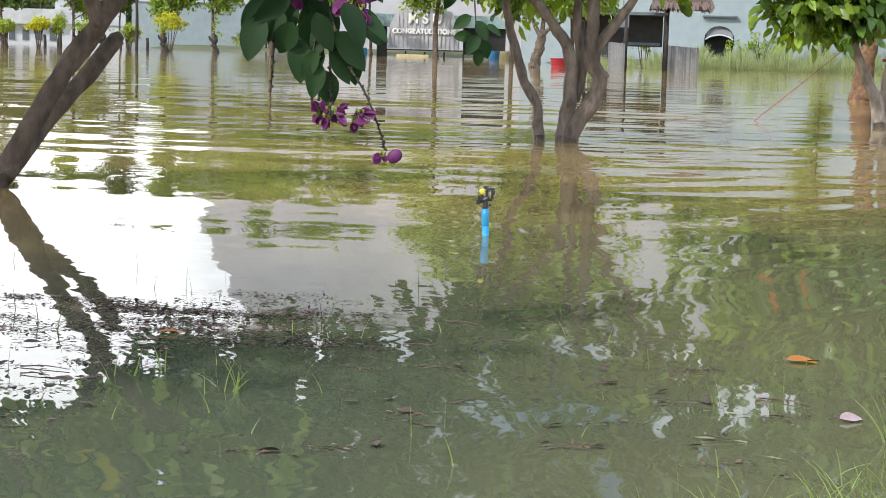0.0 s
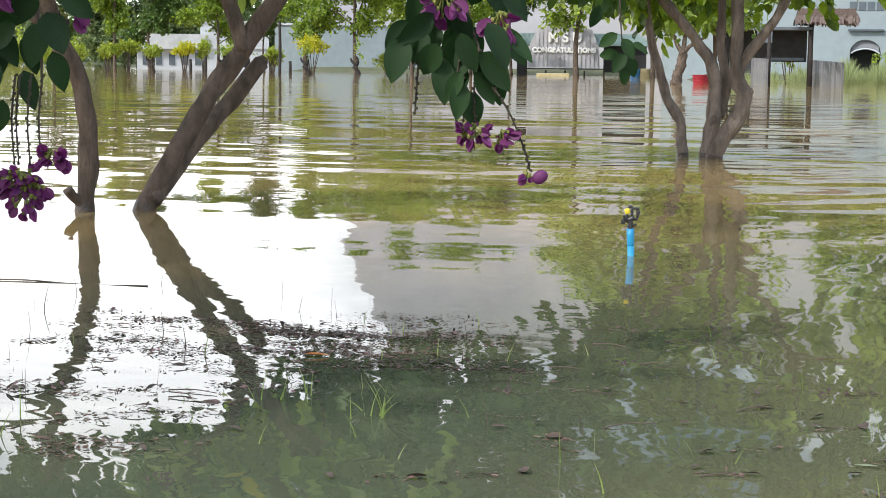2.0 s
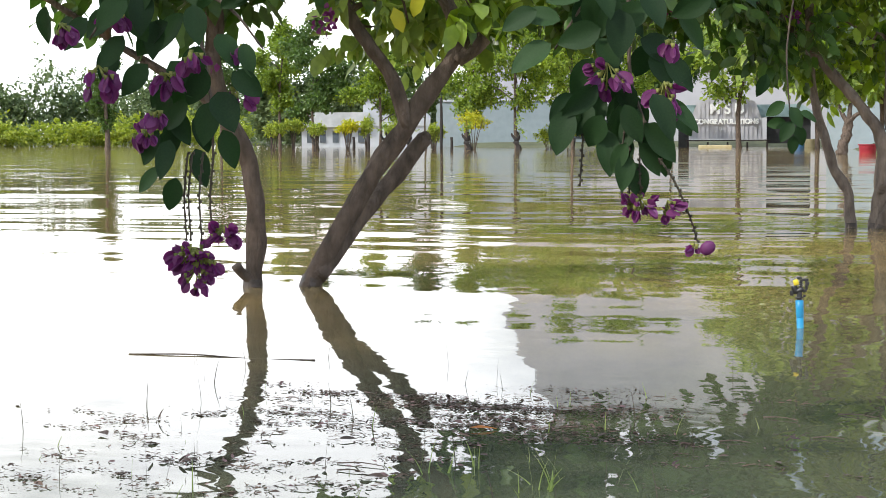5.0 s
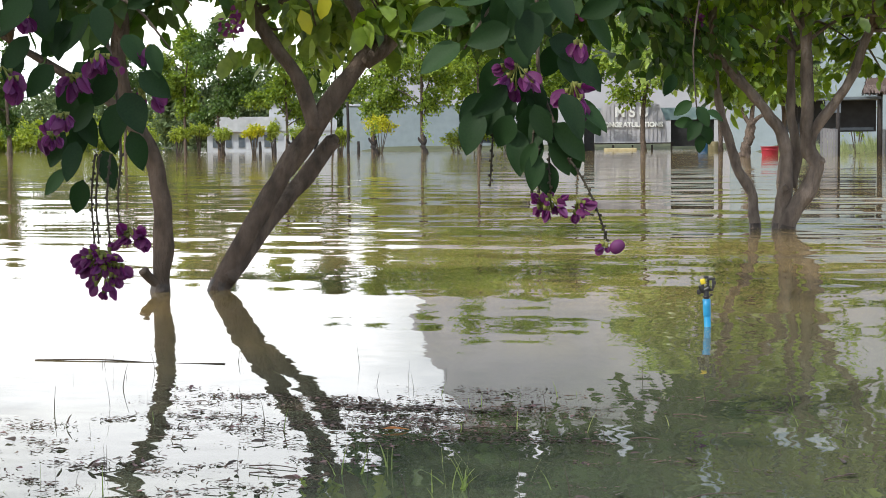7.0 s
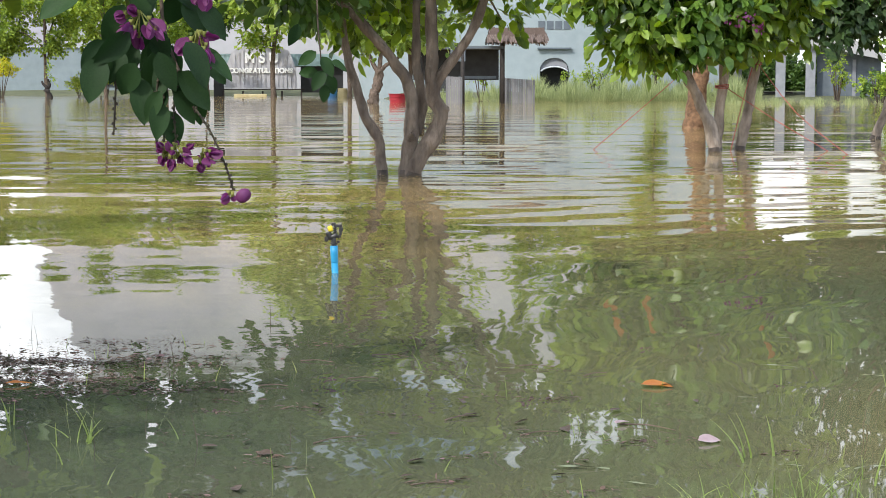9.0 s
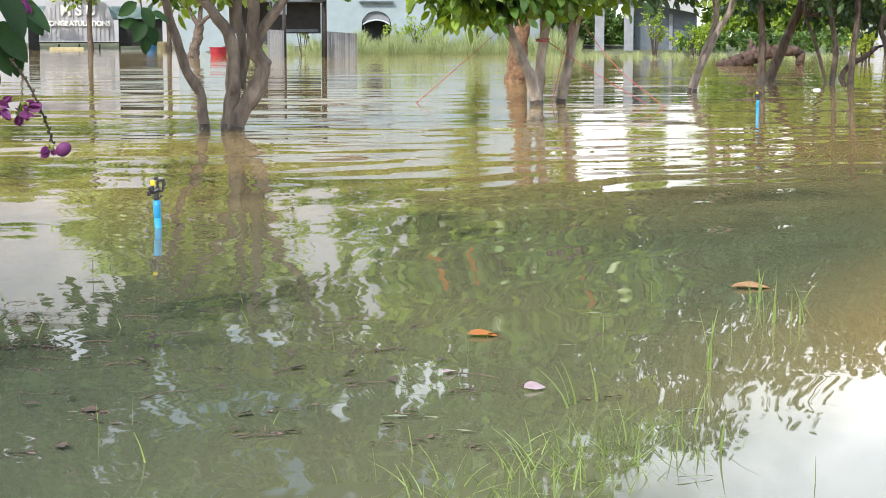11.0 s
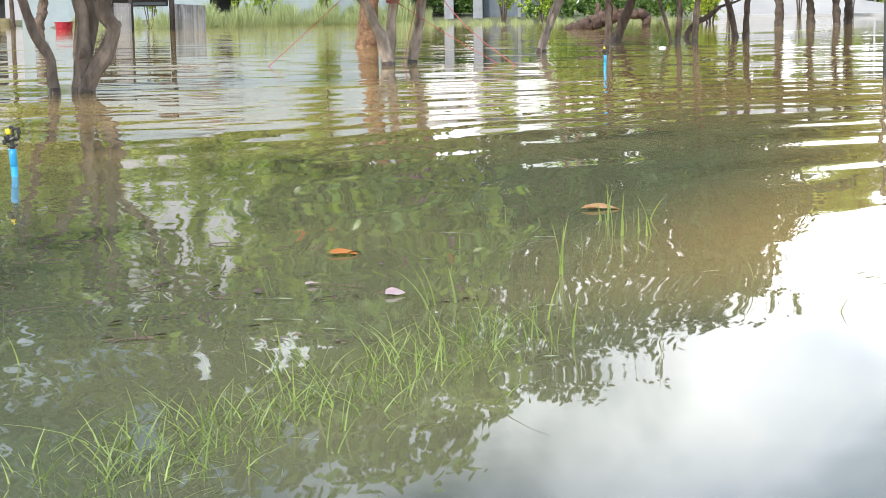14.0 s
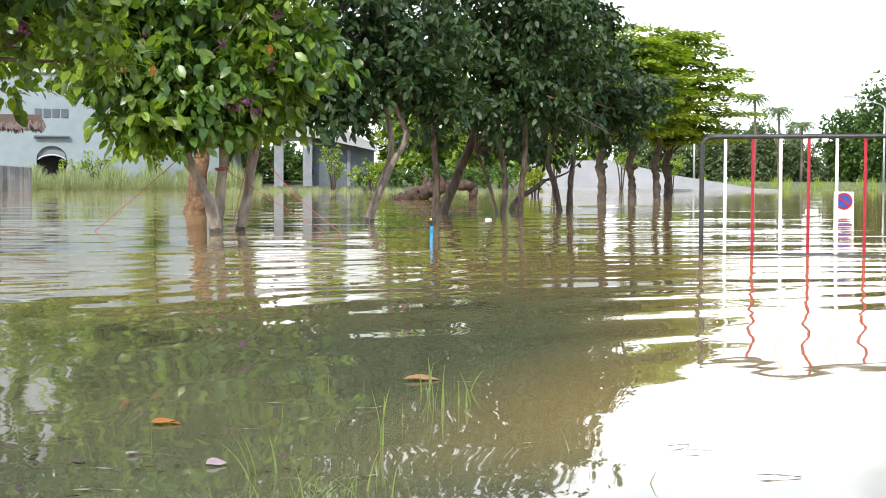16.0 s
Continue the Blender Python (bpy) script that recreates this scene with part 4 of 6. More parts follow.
# Flat-layered bright trees further off.
def layered_tree(az, d, stems, height, spread, low, label, count=13000):
    """Dark knobbly stems under flat, feathery pads of small leaves, one above another."""
    foot = polar(az, d)
    t = thing("layered_tree", foot, label, "tree", "layered trees", turn=-az)
    for i, (x, r) in enumerate(stems):
        stem(t, "trunk" if i == 0 else "stem", [(x, 0, -0.35), (x, 0, 0.1), (x - 0.02, 0, 0.6), (x - 0.08, 0, 0.95), (x + 0.05, 0, 1.5), (x * 0.6, 0, low + 0.7)], r, r * 0.6, "bark_dark", 12, rough=0.5)
        stem(t, "knot", [(x - 0.16, 0.02, 0.78), (x - 0.02, 0, 0.84), (x + 0.12, -0.02, 0.92)], r * 0.75, r * 0.55, "bark_dark", 10, rough=0.8)
    P, W, U, limbs = [], [], [], bmesh.new()
    pads = 34
    for k in range(pads):
        v = (k + 0.5) / pads
        a = k * 2.4 + rng.uniform(-0.3, 0.3)
        reach = spread * (0.55 + 0.45 * math.sin(math.pi * min(1.0, 0.18 + v * 0.9))) * rng.uniform(0.55, 1.0)
        z = low + (height - low) * v
        c = np.array((math.cos(a) * reach * 0.62, math.sin(a) * reach * 0.55, z))
        n = int(count / pads)
        u, w = rng.uniform(0, 1, n) ** 0.6, rng.uniform(0, 2 * math.pi, n)
        wide, long = 0.34 * spread * rng.uniform(0.8, 1.25), 0.50 * spread * rng.uniform(0.8, 1.25)
        e, f = u * np.cos(w) * long, u * np.sin(w) * wide
        q = np.stack([c[0] + e * math.cos(a) - f * math.sin(a), c[1] + e * math.sin(a) + f * math.cos(a), z + 0.10 * e / long - 0.16 * u * u + rng.normal(size=n) * 0.035], 1)
        P.append(q)
        W.append(np.stack([np.cos(w + a), np.sin(w + a), rng.normal(size=n) * 0.25 - 0.1], 1))
        U.append(np.stack([rng.normal(size=n) * 0.3, rng.normal(size=n) * 0.3, np.ones(n)], 1))
        tube(limbs, [(0, 0, max(low * 0.7, z - 0.35 * reach - 0.2)), c * (0.5, 0.5, 1) - (0, 0, 0.12), c - (0, 0, 0.05)], 0.035, 0.012, 5, 3)
    tagged(part("branchwork", limbs, M["bark_dark"], t), kind="stuff")
    P, W, U = np.concatenate(P), np.concatenate(W), np.concatenate(U)
    leaves("crown", P, W, U, 0.17 * rng.uniform(0.7, 1.3, len(P)), M["leaf_layer"], t, True, "", 1.1)


layered_tree(22.25, 43.5, [(0.0, 0.13)], 4.0, 1.7, 1.75, "short dark-trunked tree with layered yellow-green leaves")
layered_tree(23.4, 43.8, [(-0.1, 0.11), (0.55, 0.10)], 4.3, 1.9, 1.8, "broad tree with flat layers of yellow-green leaves")
layered_tree(24.5, 46.5, [(0.0, 0.13)], 4.7, 2.5, 1.65, "wide tree with flat layers of bright leaves", 26000)

# Purple flower bunches and a few old leaves in the crowns.
def bunches(tree, places, size=0.04, n=14):
    P, W, U = [], [], []
    for c in places:
        for _ in range(n):
            P.append(np.array(c) + rng.normal(size=3) * (0.028, 0.02, 0.026))
            W.append(rng.normal(size=3) + (0, 0, -0.8))
            U.append(rng.normal(size=3))
    tagged(leaves("flower_growth", P, W, U, size * rng.uniform(0.7, 1.2, len(P)), M["petal"], tree, False, "small purple flower bunches", 1.3), kind="stuff")


bunches(tree_d, [(2.86, 16.35, 1.32), (2.98, 16.3, 1.22), (3.15, 16.45, 1.72), (3.4, 16.6, 1.75), (2.62, 16.3, 1.9), (3.2, 16.4, 2.2), (2.75, 16.3, 1.28), (1.9, 16.4, 1.9)])
bunches(tree_a, [(-2.52, 6.85, 1.16), (-2.5, 6.86, 1.19), (-3.0, 6.7, 1.0), (-2.0, 6.8, 1.35)], 0.035)
bunches(tree_c, [(-1.6, 11.0, 1.5), (-0.9, 11.9, 1.5), (0.5, 11.9, 1.6)], 0.04)
for _p, _a in (((-2.26, 7.05, 1.24), 290), ((-2.12, 7.0, 1.3), 250)):
    _o = leaves("old_leaf", [_p], [(math.cos(radians(_a)), 0.1, math.sin(radians(_a)))], [(0.3, -1, 0.2)], [0.12], M["leaf_yellow"], tree_a, label="yellow old leaf")
for _p in ((1.62, 16.35, 1.72), (1.68, 16.35, 1.66), (1.58, 16.36, 1.64), (1.95, 16.3, 1.66), (3.1, 16.3, 1.9)):
    leaves("old_leaf", [_p], [(rng.normal() * 0.4, 0.1, -1)], [(0.3, -1, 0.2)], [0.12], M["leaf_orange"], tree_d, label="orange old leaf")

# Fallen trunk.
log = thing("fallen_log", polar(15.15, 42.6), "thick brown fallen tree trunk lying at the water's edge", "log", turn=-16.0)
bm = bmesh.new()
tube(bm, [(-0.05, 0, -0.04), (0.08, 0, 0.04), (0.40, 0, 0.10), (0.80, 0, 0.20), (1.15, 0.05, 0.34), (1.42, 0.05, 0.52)], 0.10, 0.27, 16, 7, 0.45, kink=0.5, power=0.6)
part("trunk", bm, M["log_bark"], log)
bm = bmesh.new()
tube(bm, [(1.15, 0.05, 0.44), (1.45, 0, 0.42), (1.80, 0, 0.43), (2.05, -0.02, 0.44), (2.22, -0.02, 0.36), (2.25, -0.02, 0.14), (2.24, 0, -0.05)], 0.19, 0.11, 14, 6, 0.4, kink=0.4)
part("limb", bm, M["log_bark"], log)
bm = bmesh.new()
tube(bm, [(0.75, 0.1, 0.2), (0.9, 0.15, 0.5), (0.86, 0.2, 0.75)], 0.10, 0.05, 10, 5, 0.5, kink=0.5)
part("snag", bm, M["log_bark"], log)
log.scale = (0.88, 0.88, 0.84)


# ---- hanging flower branches ----
def leaf_bmesh(length, width, curl=0.12, seed=0):
    """One broad oval leaf along +x, with a raised midrib fold, wavy edges and thickness."""
    r = random.Random(seed)
    bm = bmesh.new()
    n, rows = 8, []
    for i in range(n + 1):
        u = i / n
        w = width * 0.5 * (math.sin(math.pi * min(1, u ** 0.8)) ** 0.75 if 0 < u < 1 else 0.02)
        z = -curl * length * u * u
        wav = 0.015 * length * math.sin(u * 9 + seed)
        rows.append([bm.verts.new((u * length, -w, z + w * 0.28 + wav)), bm.verts.new((u * length, -w * 0.5, z + w * 0.1)), bm.verts.new((u * length, 0, z)),
                     bm.verts.new((u * length, w * 0.5, z + w * 0.1)), bm.verts.new((u * length, w, z + w * 0.28 - wav * r.uniform(0.3, 1)))])
    for a, b in zip(rows, rows[1:]):
        for k in range(4):
            bm.faces.new((a[k], b[k], b[k + 1], a[k + 1]))
    return bm


LEAF_MESHES = []
for _k in range(5):
    _bm = leaf_bmesh(1.0, (0.54, 0.58, 0.50, 0.56, 0.61)[_k], (0.1, 0.18, 0.06, 0.22, 0.14)[_k], _k)
    _me = bpy.data.meshes.new("leaf")
    _bm.to_mesh(_me)
    _bm.free()
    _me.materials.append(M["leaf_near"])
    _me.polygons.foreach_set("use_smooth", [True] * len(_me.polygons))
    LEAF_MESHES.append(_me)


def near_leaf(parent, place, down, length, face):
    """A single leaf: its direction in the upright plane (degrees from +x, counter-clockwise) and how far its face turns away."""
    length *= 0.82
    ob = new("leaf", LEAF_MESHES[rng.integers(5)])
    ob.parent = parent
    a = radians(down)
    way = np.array([[math.cos(a), rng.uniform(-0.35, 0.35), math.sin(a)]])
    up = np.array([[-math.sin(a) * 0.3 + rng.normal() * 0.25, -1.0, math.cos(a) * 0.3 + 0.5 + rng.normal() * 0.3]])
    t = turned(way, up)[0]
    m = Matrix([list(t[i]) + [0] for i in range(3)] + [[0, 0, 0, 1]])
    ob.matrix_basis = Matrix.Translation(place) @ m @ Matrix.Diagonal((length, length * face, length, 1))
    return ob


def petal_shape(bm, c, ax, size):
    """A pea flower: a folded standard petal, two wings and a keel."""
    ax = ax / np.linalg.norm(ax)
    s = np.cross(ax, (0.3, 1, 0.2))
    s /= np.linalg.norm(s)
    u = np.cross(s, ax)
    def blade(base, way, wide, L, W, cup):
        rows = []
        for i in range(5):
            t = i / 4
            w = W * math.sin(math.pi * (0.12 + 0.80 * t)) ** 0.8
            mid = base + way * L * t + np.cross(way, wide) * cup * L * t * t
            nrm = np.cross(way, wide)
            rows.append([bm.verts.new(mid - wide * w + nrm * w * 0.5), bm.verts.new(mid), bm.verts.new(mid + wide * w + nrm * w * 0.5)])
        for a, b in zip(rows, rows[1:]):
            for k in range(2):
                bm.faces.new((a[k], b[k], b[k + 1], a[k + 1]))
    blade(c, ax * 0.9 + u * 0.36, s, size * 0.95, size * 0.46, 0.30)
    blade(c, ax + s * 0.20, u, size * 0.9, size * 0.30, -0.2)
    blade(c, ax - s * 0.20, u, size * 0.8, size * 0.30, 0.2)
    blade(c, ax * 0.9 - u * 0.25, s, size * 0.8, size * 0.2, 0.2)


FLOWER_MESHES = []
for _k in range(4):
    _bm = bmesh.new()
    petal_shape(_bm, np.zeros(3), np.array((1.0, 0.15 * _k - 0.2, 0.0)), 1.0)
    _me = bpy.data.meshes.new("flower")
    _bm.to_mesh(_me)
    _bm.free()
    _me.materials.append(M["petal"])
    _me.polygons.foreach_set("use_smooth", [True] * len(_me.polygons))
    FLOWER_MESHES.append(_me)


def flower_cluster(parent, centre, spread, count, size, droop=1.0):
    """Single pea flowers round a point, on thin stalks."""
    bud = bmesh.new()
    for _ in range(count):
        d = rng.normal(size=3)
        d /= np.linalg.norm(d)
        c = np.array(centre) + d * spread * rng.uniform(0.4, 1.0)
        t = turned(np.array([d * 1.1 + rng.normal(size=3) * 0.3 + (0, 0, -droop)]), rng.normal(size=(1, 3)))[0]
        ob = new("flower", FLOWER_MESHES[rng.integers(4)])
        ob.parent = parent
        s = size * rng.uniform(0.7, 1.5)
        ob.matrix_basis = Matrix.Translation(c) @ Matrix([list(t[i]) + [0] for i in range(3)] + [[0, 0, 0, 1]]) @ Matrix.Diagonal((s, s, s, 1))
        tube(bud, [c - d * 0.002, np.array(centre) + (0, 0, spread[2] * 0.9)], 0.0024, 0.0010, 5, 2)
        e = c + np.array((0, 0, 0.002))
        tube(bud, [e + (0, 0, 0.006), e - (0, 0, 0.006)], 0.005, 0.003, 6, 2)
    tagged(part("flower_stalkwork", bud, M["bud"], parent, "yellow-green flower stalks and buds"), kind="stuff")


def raceme(parent, pts, knobs=True):
    """A hanging flower stalk with small knobs where flowers fell."""
    bm = bmesh.new()
    tube(bm, pts, 0.0024, 0.0018, 6, 4)
    if knobs:
        path = smooth_path(pts, 7)
        for i, c in enumerate(path):
            a = i * 2.4
            q = c + np.array((math.cos(a), math.sin(a), 0.2)) * 0.005
            tube(bm, [c, q], 0.0028, 0.0036, 5, 2)
    part("flower_stalk", bm, M["stalk"], parent, "knobbly dark bare flower stalk")


# Branch hanging from the leaning tree.
_b = bmesh.new()
tube(_b, [(-0.66, 3.72, 1.32), (-0.655, 3.69, 1.12), (-0.65, 3.69, 0.92), (-0.645, 3.68, 0.80), (-0.61, 3.66, 0.70), (-0.57, 3.63, 0.61)], 0.006, 0.0025, 8, 4, 0.1)
tube(_b, [(-0.655, 3.62, 1.05), (-0.74, 3.62, 0.95), (-0.80, 3.62, 0.86)], 0.005, 0.002, 6, 4)
tube(_b, [(-0.66, 3.72, 1.31), (-0.45, 3.70, 1.25), (-0.30, 3.68, 1.08), (-0.31, 3.66, 0.85), (-0.30, 3.65, 0.70)], 0.003, 0.0015, 6, 4)
branch_r = part("hanging_branch", _b, M["bark"], tree_a)
# x, z of the stalk end, direction, length
LEAVES_R = [(-0.80, 0.87, 215, 0.13), (-0.78, 0.92, 170, 0.12), (-0.72, 0.84, 245, 0.12), (-0.70, 0.78, 225, 0.12), (-0.66, 0.74, 262, 0.13), (-0.69, 0.90, 200, 0.12),
            (-0.62, 0.73, 250, 0.12), (-0.60, 0.70, 282, 0.12), (-0.58, 0.76, 300, 0.13), (-0.57, 0.66, 275, 0.10), (-0.62, 0.88, 330, 0.13), (-0.66, 0.97, 250, 0.12),
            (-0.56, 0.84, 310, 0.12), (-0.55, 0.74, 318, 0.11), (-0.63, 0.66, 235, 0.10), (-0.74, 0.74, 230, 0.10), (-0.72, 0.98, 190, 0.12),
            (-0.60, 0.98, 300, 0.12), (-0.68, 0.84, 270, 0.12)]
for _x, _z, _a, _l in LEAVES_R:
    near_leaf(branch_r, (_x, 3.62 + rng.uniform(-0.05, 0.05), _z), _a, _l, rng.uniform(0.85, 1.1))
LEAVES_LOW = [(-0.627, 0.615, 282, 0.077), (-0.602, 0.698, 310, 0.108), (-0.685, 0.686, 275, 0.101), (-0.638, 0.657, 244, 0.072), (-0.614, 0.656, 303, 0.085), (-0.754, 0.763, 230, 0.077),
              (-0.719, 0.74, 244, 0.072), (-0.69, 0.716, 242, 0.08), (-0.761, 0.728, 254, 0.098), (-0.642, 0.739, 292, 0.09), (-0.639, 0.633, 267, 0.078)]
for _x, _z, _a, _l in LEAVES_LOW:
    near_leaf(branch_r, (_x, 3.60 + rng.uniform(-0.02, 0.02), _z), _a, _l * 1.25, rng.uniform(0.95, 1.1))
for _x, _z, _a, _l in [(-0.40, 0.80, 250, 0.09), (-0.36, 0.74, 215, 0.085), (-0.35, 0.73, 300, 0.085), (-0.345, 0.70, 240, 0.085), (-0.34, 0.69, 290, 0.08), (-0.36, 0.70, 190, 0.08),
                       (-0.345, 0.67, 265, 0.07), (-0.33, 0.72, 335, 0.07)]:
    near_leaf(branch_r, (_x + 0.05, 3.65 + rng.uniform(-0.03, 0.03), _z), _a, _l * 0.72, rng.uniform(0.9, 1.1))
for _ in range(34):   # leaves higher up, out to both sides
    _x, _z = -0.62 + rng.normal() * 0.12, rng.uniform(0.92, 1.2)
    near_leaf(branch_r, (_x, 3.64 + rng.uniform(-0.09, 0.09), _z), rng.uniform(205, 335), rng.uniform(0.10, 0.13), rng.uniform(0.8, 1.1))
for _ in range(12):
    _z = rng.uniform(0.72, 0.92)
    near_leaf(branch_r, (-0.64 + rng.normal() * 0.05, 3.66 + rng.uniform(-0.04, 0.06), _z), rng.uniform(220, 320), rng.uniform(0.10, 0.12), rng.uniform(0.8, 1.1))
raceme(branch_r, [(-0.57, 3.62, 0.62), (-0.535, 3.62, 0.565), (-0.505, 3.63, 0.49), (-0.492, 3.63, 0.445)])
for _x in (-0.655, -0.64, -0.615):
    raceme(branch_r, [(_x + 0.01, 3.62, 0.70), (_x, 3.62, 0.62), (_x + 0.003, 3.62, 0.55)])
raceme(branch_r, [(-0.735, 3.62, 0.72), (-0.74, 3.62, 0.64), (-0.745, 3.62, 0.565)])
flower_cluster(branch_r, (-0.497, 3.63, 0.436), np.array((0.010, 0.010, 0.004)), 4, 0.020, 1.0)
_b = bmesh.new()
bmesh.ops.create_uvsphere(_b, u_segments=14, v_segments=9, radius=1.0)
for _v in _b.verts:
    _q = _v.co.copy()
    _fold = 1.0 - 0.22 * max(0.0, 1.0 - abs(_q.y) * 6.0) + 0.06 * noise.noise(_q * 2.5)
    _v.co = Vector((_q.x * 0.017 * _fold, _q.y * 0.011, _q.z * 0.016 * _fold + 0.003 * _q.x)) + Vector((-0.470, 3.63, 0.432))
part("flower", _b, M["petal"], branch_r, "round violet pea flower")
flower_cluster(branch_r, (-0.615, 3.62, 0.525), np.array((0.042, 0.02, 0.018)), 20, 0.021, 0.5)
flower_cluster(branch_r, (-0.555, 3.62, 0.515), np.array((0.025, 0.02, 0.022)), 8, 0.024, 0.6)
flower_cluster(branch_r, (-0.68, 3.60, 0.80), np.array((0.06, 0.02, 0.03)), 12, 0.030, 1.3)
flower_cluster(branch_r, (-0.56, 3.60, 0.76), np.array((0.025, 0.02, 0.03)), 8, 0.030, 1.3)
flower_cluster(branch_r, (-0.545, 3.60, 0.86), np.array((0.02, 0.02, 0.015)), 4, 0.032, 2.0)

# Branch hanging from the curved tree.
_b = bmesh.new()
tube(_b, [(-1.56, 3.4, 1.22), (-1.55, 3.40, 1.05), (-1.54, 3.40, 0.92), (-1.52, 3.40, 0.82), (-1.50, 3.38, 0.72), (-1.49, 3.36, 0.63)], 0.006, 0.0025, 8, 4, 0.1)
tube(_b, [(-1.55, 3.34, 1.08), (-1.66, 3.28, 0.98), (-1.72, 3.25, 0.88)], 0.006, 0.002, 6, 4)
tube(_b, [(-1.55, 3.34, 1.0), (-1.45, 3.36, 0.95), (-1.38, 3.38, 0.86)], 0.005, 0.002, 6, 4)
branch_l = part("hanging_branch", _b, M["bark"], tree_b)
LEAVES_L = [(-1.62, 0.86, 230, 0.12), (-1.60, 0.80, 255, 0.11), (-1.60, 0.72, 240, 0.12), (-1.56, 0.70, 262, 0.12), (-1.53, 0.68, 290, 0.12), (-1.50, 0.78, 265, 0.13), (-1.47, 0.80, 300, 0.13),
            (-1.46, 0.72, 285, 0.12), (-1.52, 0.90, 250, 0.13), (-1.46, 0.92, 310, 0.12), (-1.58, 0.95, 215, 0.12), (-1.66, 0.92, 240, 0.12), (-1.72, 0.90, 260, 0.11), (-1.55, 0.62, 250, 0.11),
            (-1.58, 0.64, 225, 0.10), (-1.50, 0.98, 285, 0.12), (-1.42, 0.84, 320, 0.11), (-1.40, 0.90, 290, 0.10), (-1.62, 1.0, 200, 0.12), (-1.75, 0.96, 230, 0.12)]
for _x, _z, _a, _l in LEAVES_L:
    near_leaf(branch_l, (_x, 3.33 + rng.uniform(-0.05, 0.05), _z - 0.03), _a, _l * 0.9, rng.uniform(0.85, 1.1))
for _ in range(22):
    _x, _z = -1.56 + rng.normal() * 0.14, rng.uniform(0.90, 1.2)
    near_leaf(branch_l, (_x, 3.34 + rng.uniform(-0.09, 0.09), _z), rng.uniform(205, 335), rng.uniform(0.10, 0.13), rng.uniform(0.8, 1.1))
for _ in range(6):
    near_leaf(branch_l, (rng.uniform(-1.86, -1.6), 3.24 + rng.uniform(-0.08, 0.08), rng.uniform(0.93, 1.1)), rng.uniform(215, 325), rng.uniform(0.10, 0.12), rng.uniform(0.85, 1.1))
for _ in range(10):
    _z = rng.uniform(0.66, 0.9)
    near_leaf(branch_l, (-1.53 + rng.normal() * 0.05, 3.36 + rng.uniform(-0.04, 0.06), _z), rng.uniform(225, 315), rng.uniform(0.10, 0.12), rng.uniform(0.8, 1.1))
for _x in (-1.545, -1.535, -1.51, -1.485):
    raceme(branch_l, [(_x + 0.01, 3.33, 0.64), (_x, 3.33, 0.55), (_x + 0.004, 3.33, 0.455)])
flower_cluster(branch_l, (-1.525, 3.33, 0.415), np.array((0.066, 0.03, 0.028)), 38, 0.023, 0.9)
flower_cluster(branch_l, (-1.515, 3.33, 0.375), np.array((0.03, 0.02, 0.028)), 12, 0.022, 1.2)
flower_cluster(branch_l, (-1.46, 3.34, 0.468), np.array((0.038, 0.02, 0.018)), 14, 0.023, 0.7)
flower_cluster(branch_l, (-1.575, 3.31, 0.80), np.array((0.035, 0.02, 0.012)), 8, 0.033, 1.3)
flower_cluster(branch_l, (-1.70, 3.25, 0.80), np.array((0.05, 0.02, 0.03)), 9, 0.031, 1.6)
flower_cluster(branch_l, (-1.62, 3.3, 0.68), np.array((0.04, 0.02, 0.012)), 5, 0.030, 0.9)
flower_cluster(branch_l, (-1.43, 3.36, 0.77), np.array((0.02, 0.02, 0.03)), 7, 0.0272, 1.0)

for _x, _y, _z, _n in ((-1.77, 3.22, 0.90, 8), (-1.66, 3.24, 0.93, 6), (-1.50, 3.27, 0.84, 8), (-1.40, 3.34, 0.86, 5), (-1.56, 3.24, 0.72, 5)):
    flower_cluster(branch_l, (_x, _y, _z), np.array((0.03, 0.02, 0.012)), _n, 0.027, 1.8)

for _t, _b in ((tree_a, (-2.71, 7.18, 0)), (tree_b, (-2.95, 7.07, 0)), (tree_c, (-0.33, 12.44, 0)), (tree_d, (2.64, 16.82, 0)), (palm, (3.83, 26.3, 0))):
    rebase(_t, _b)


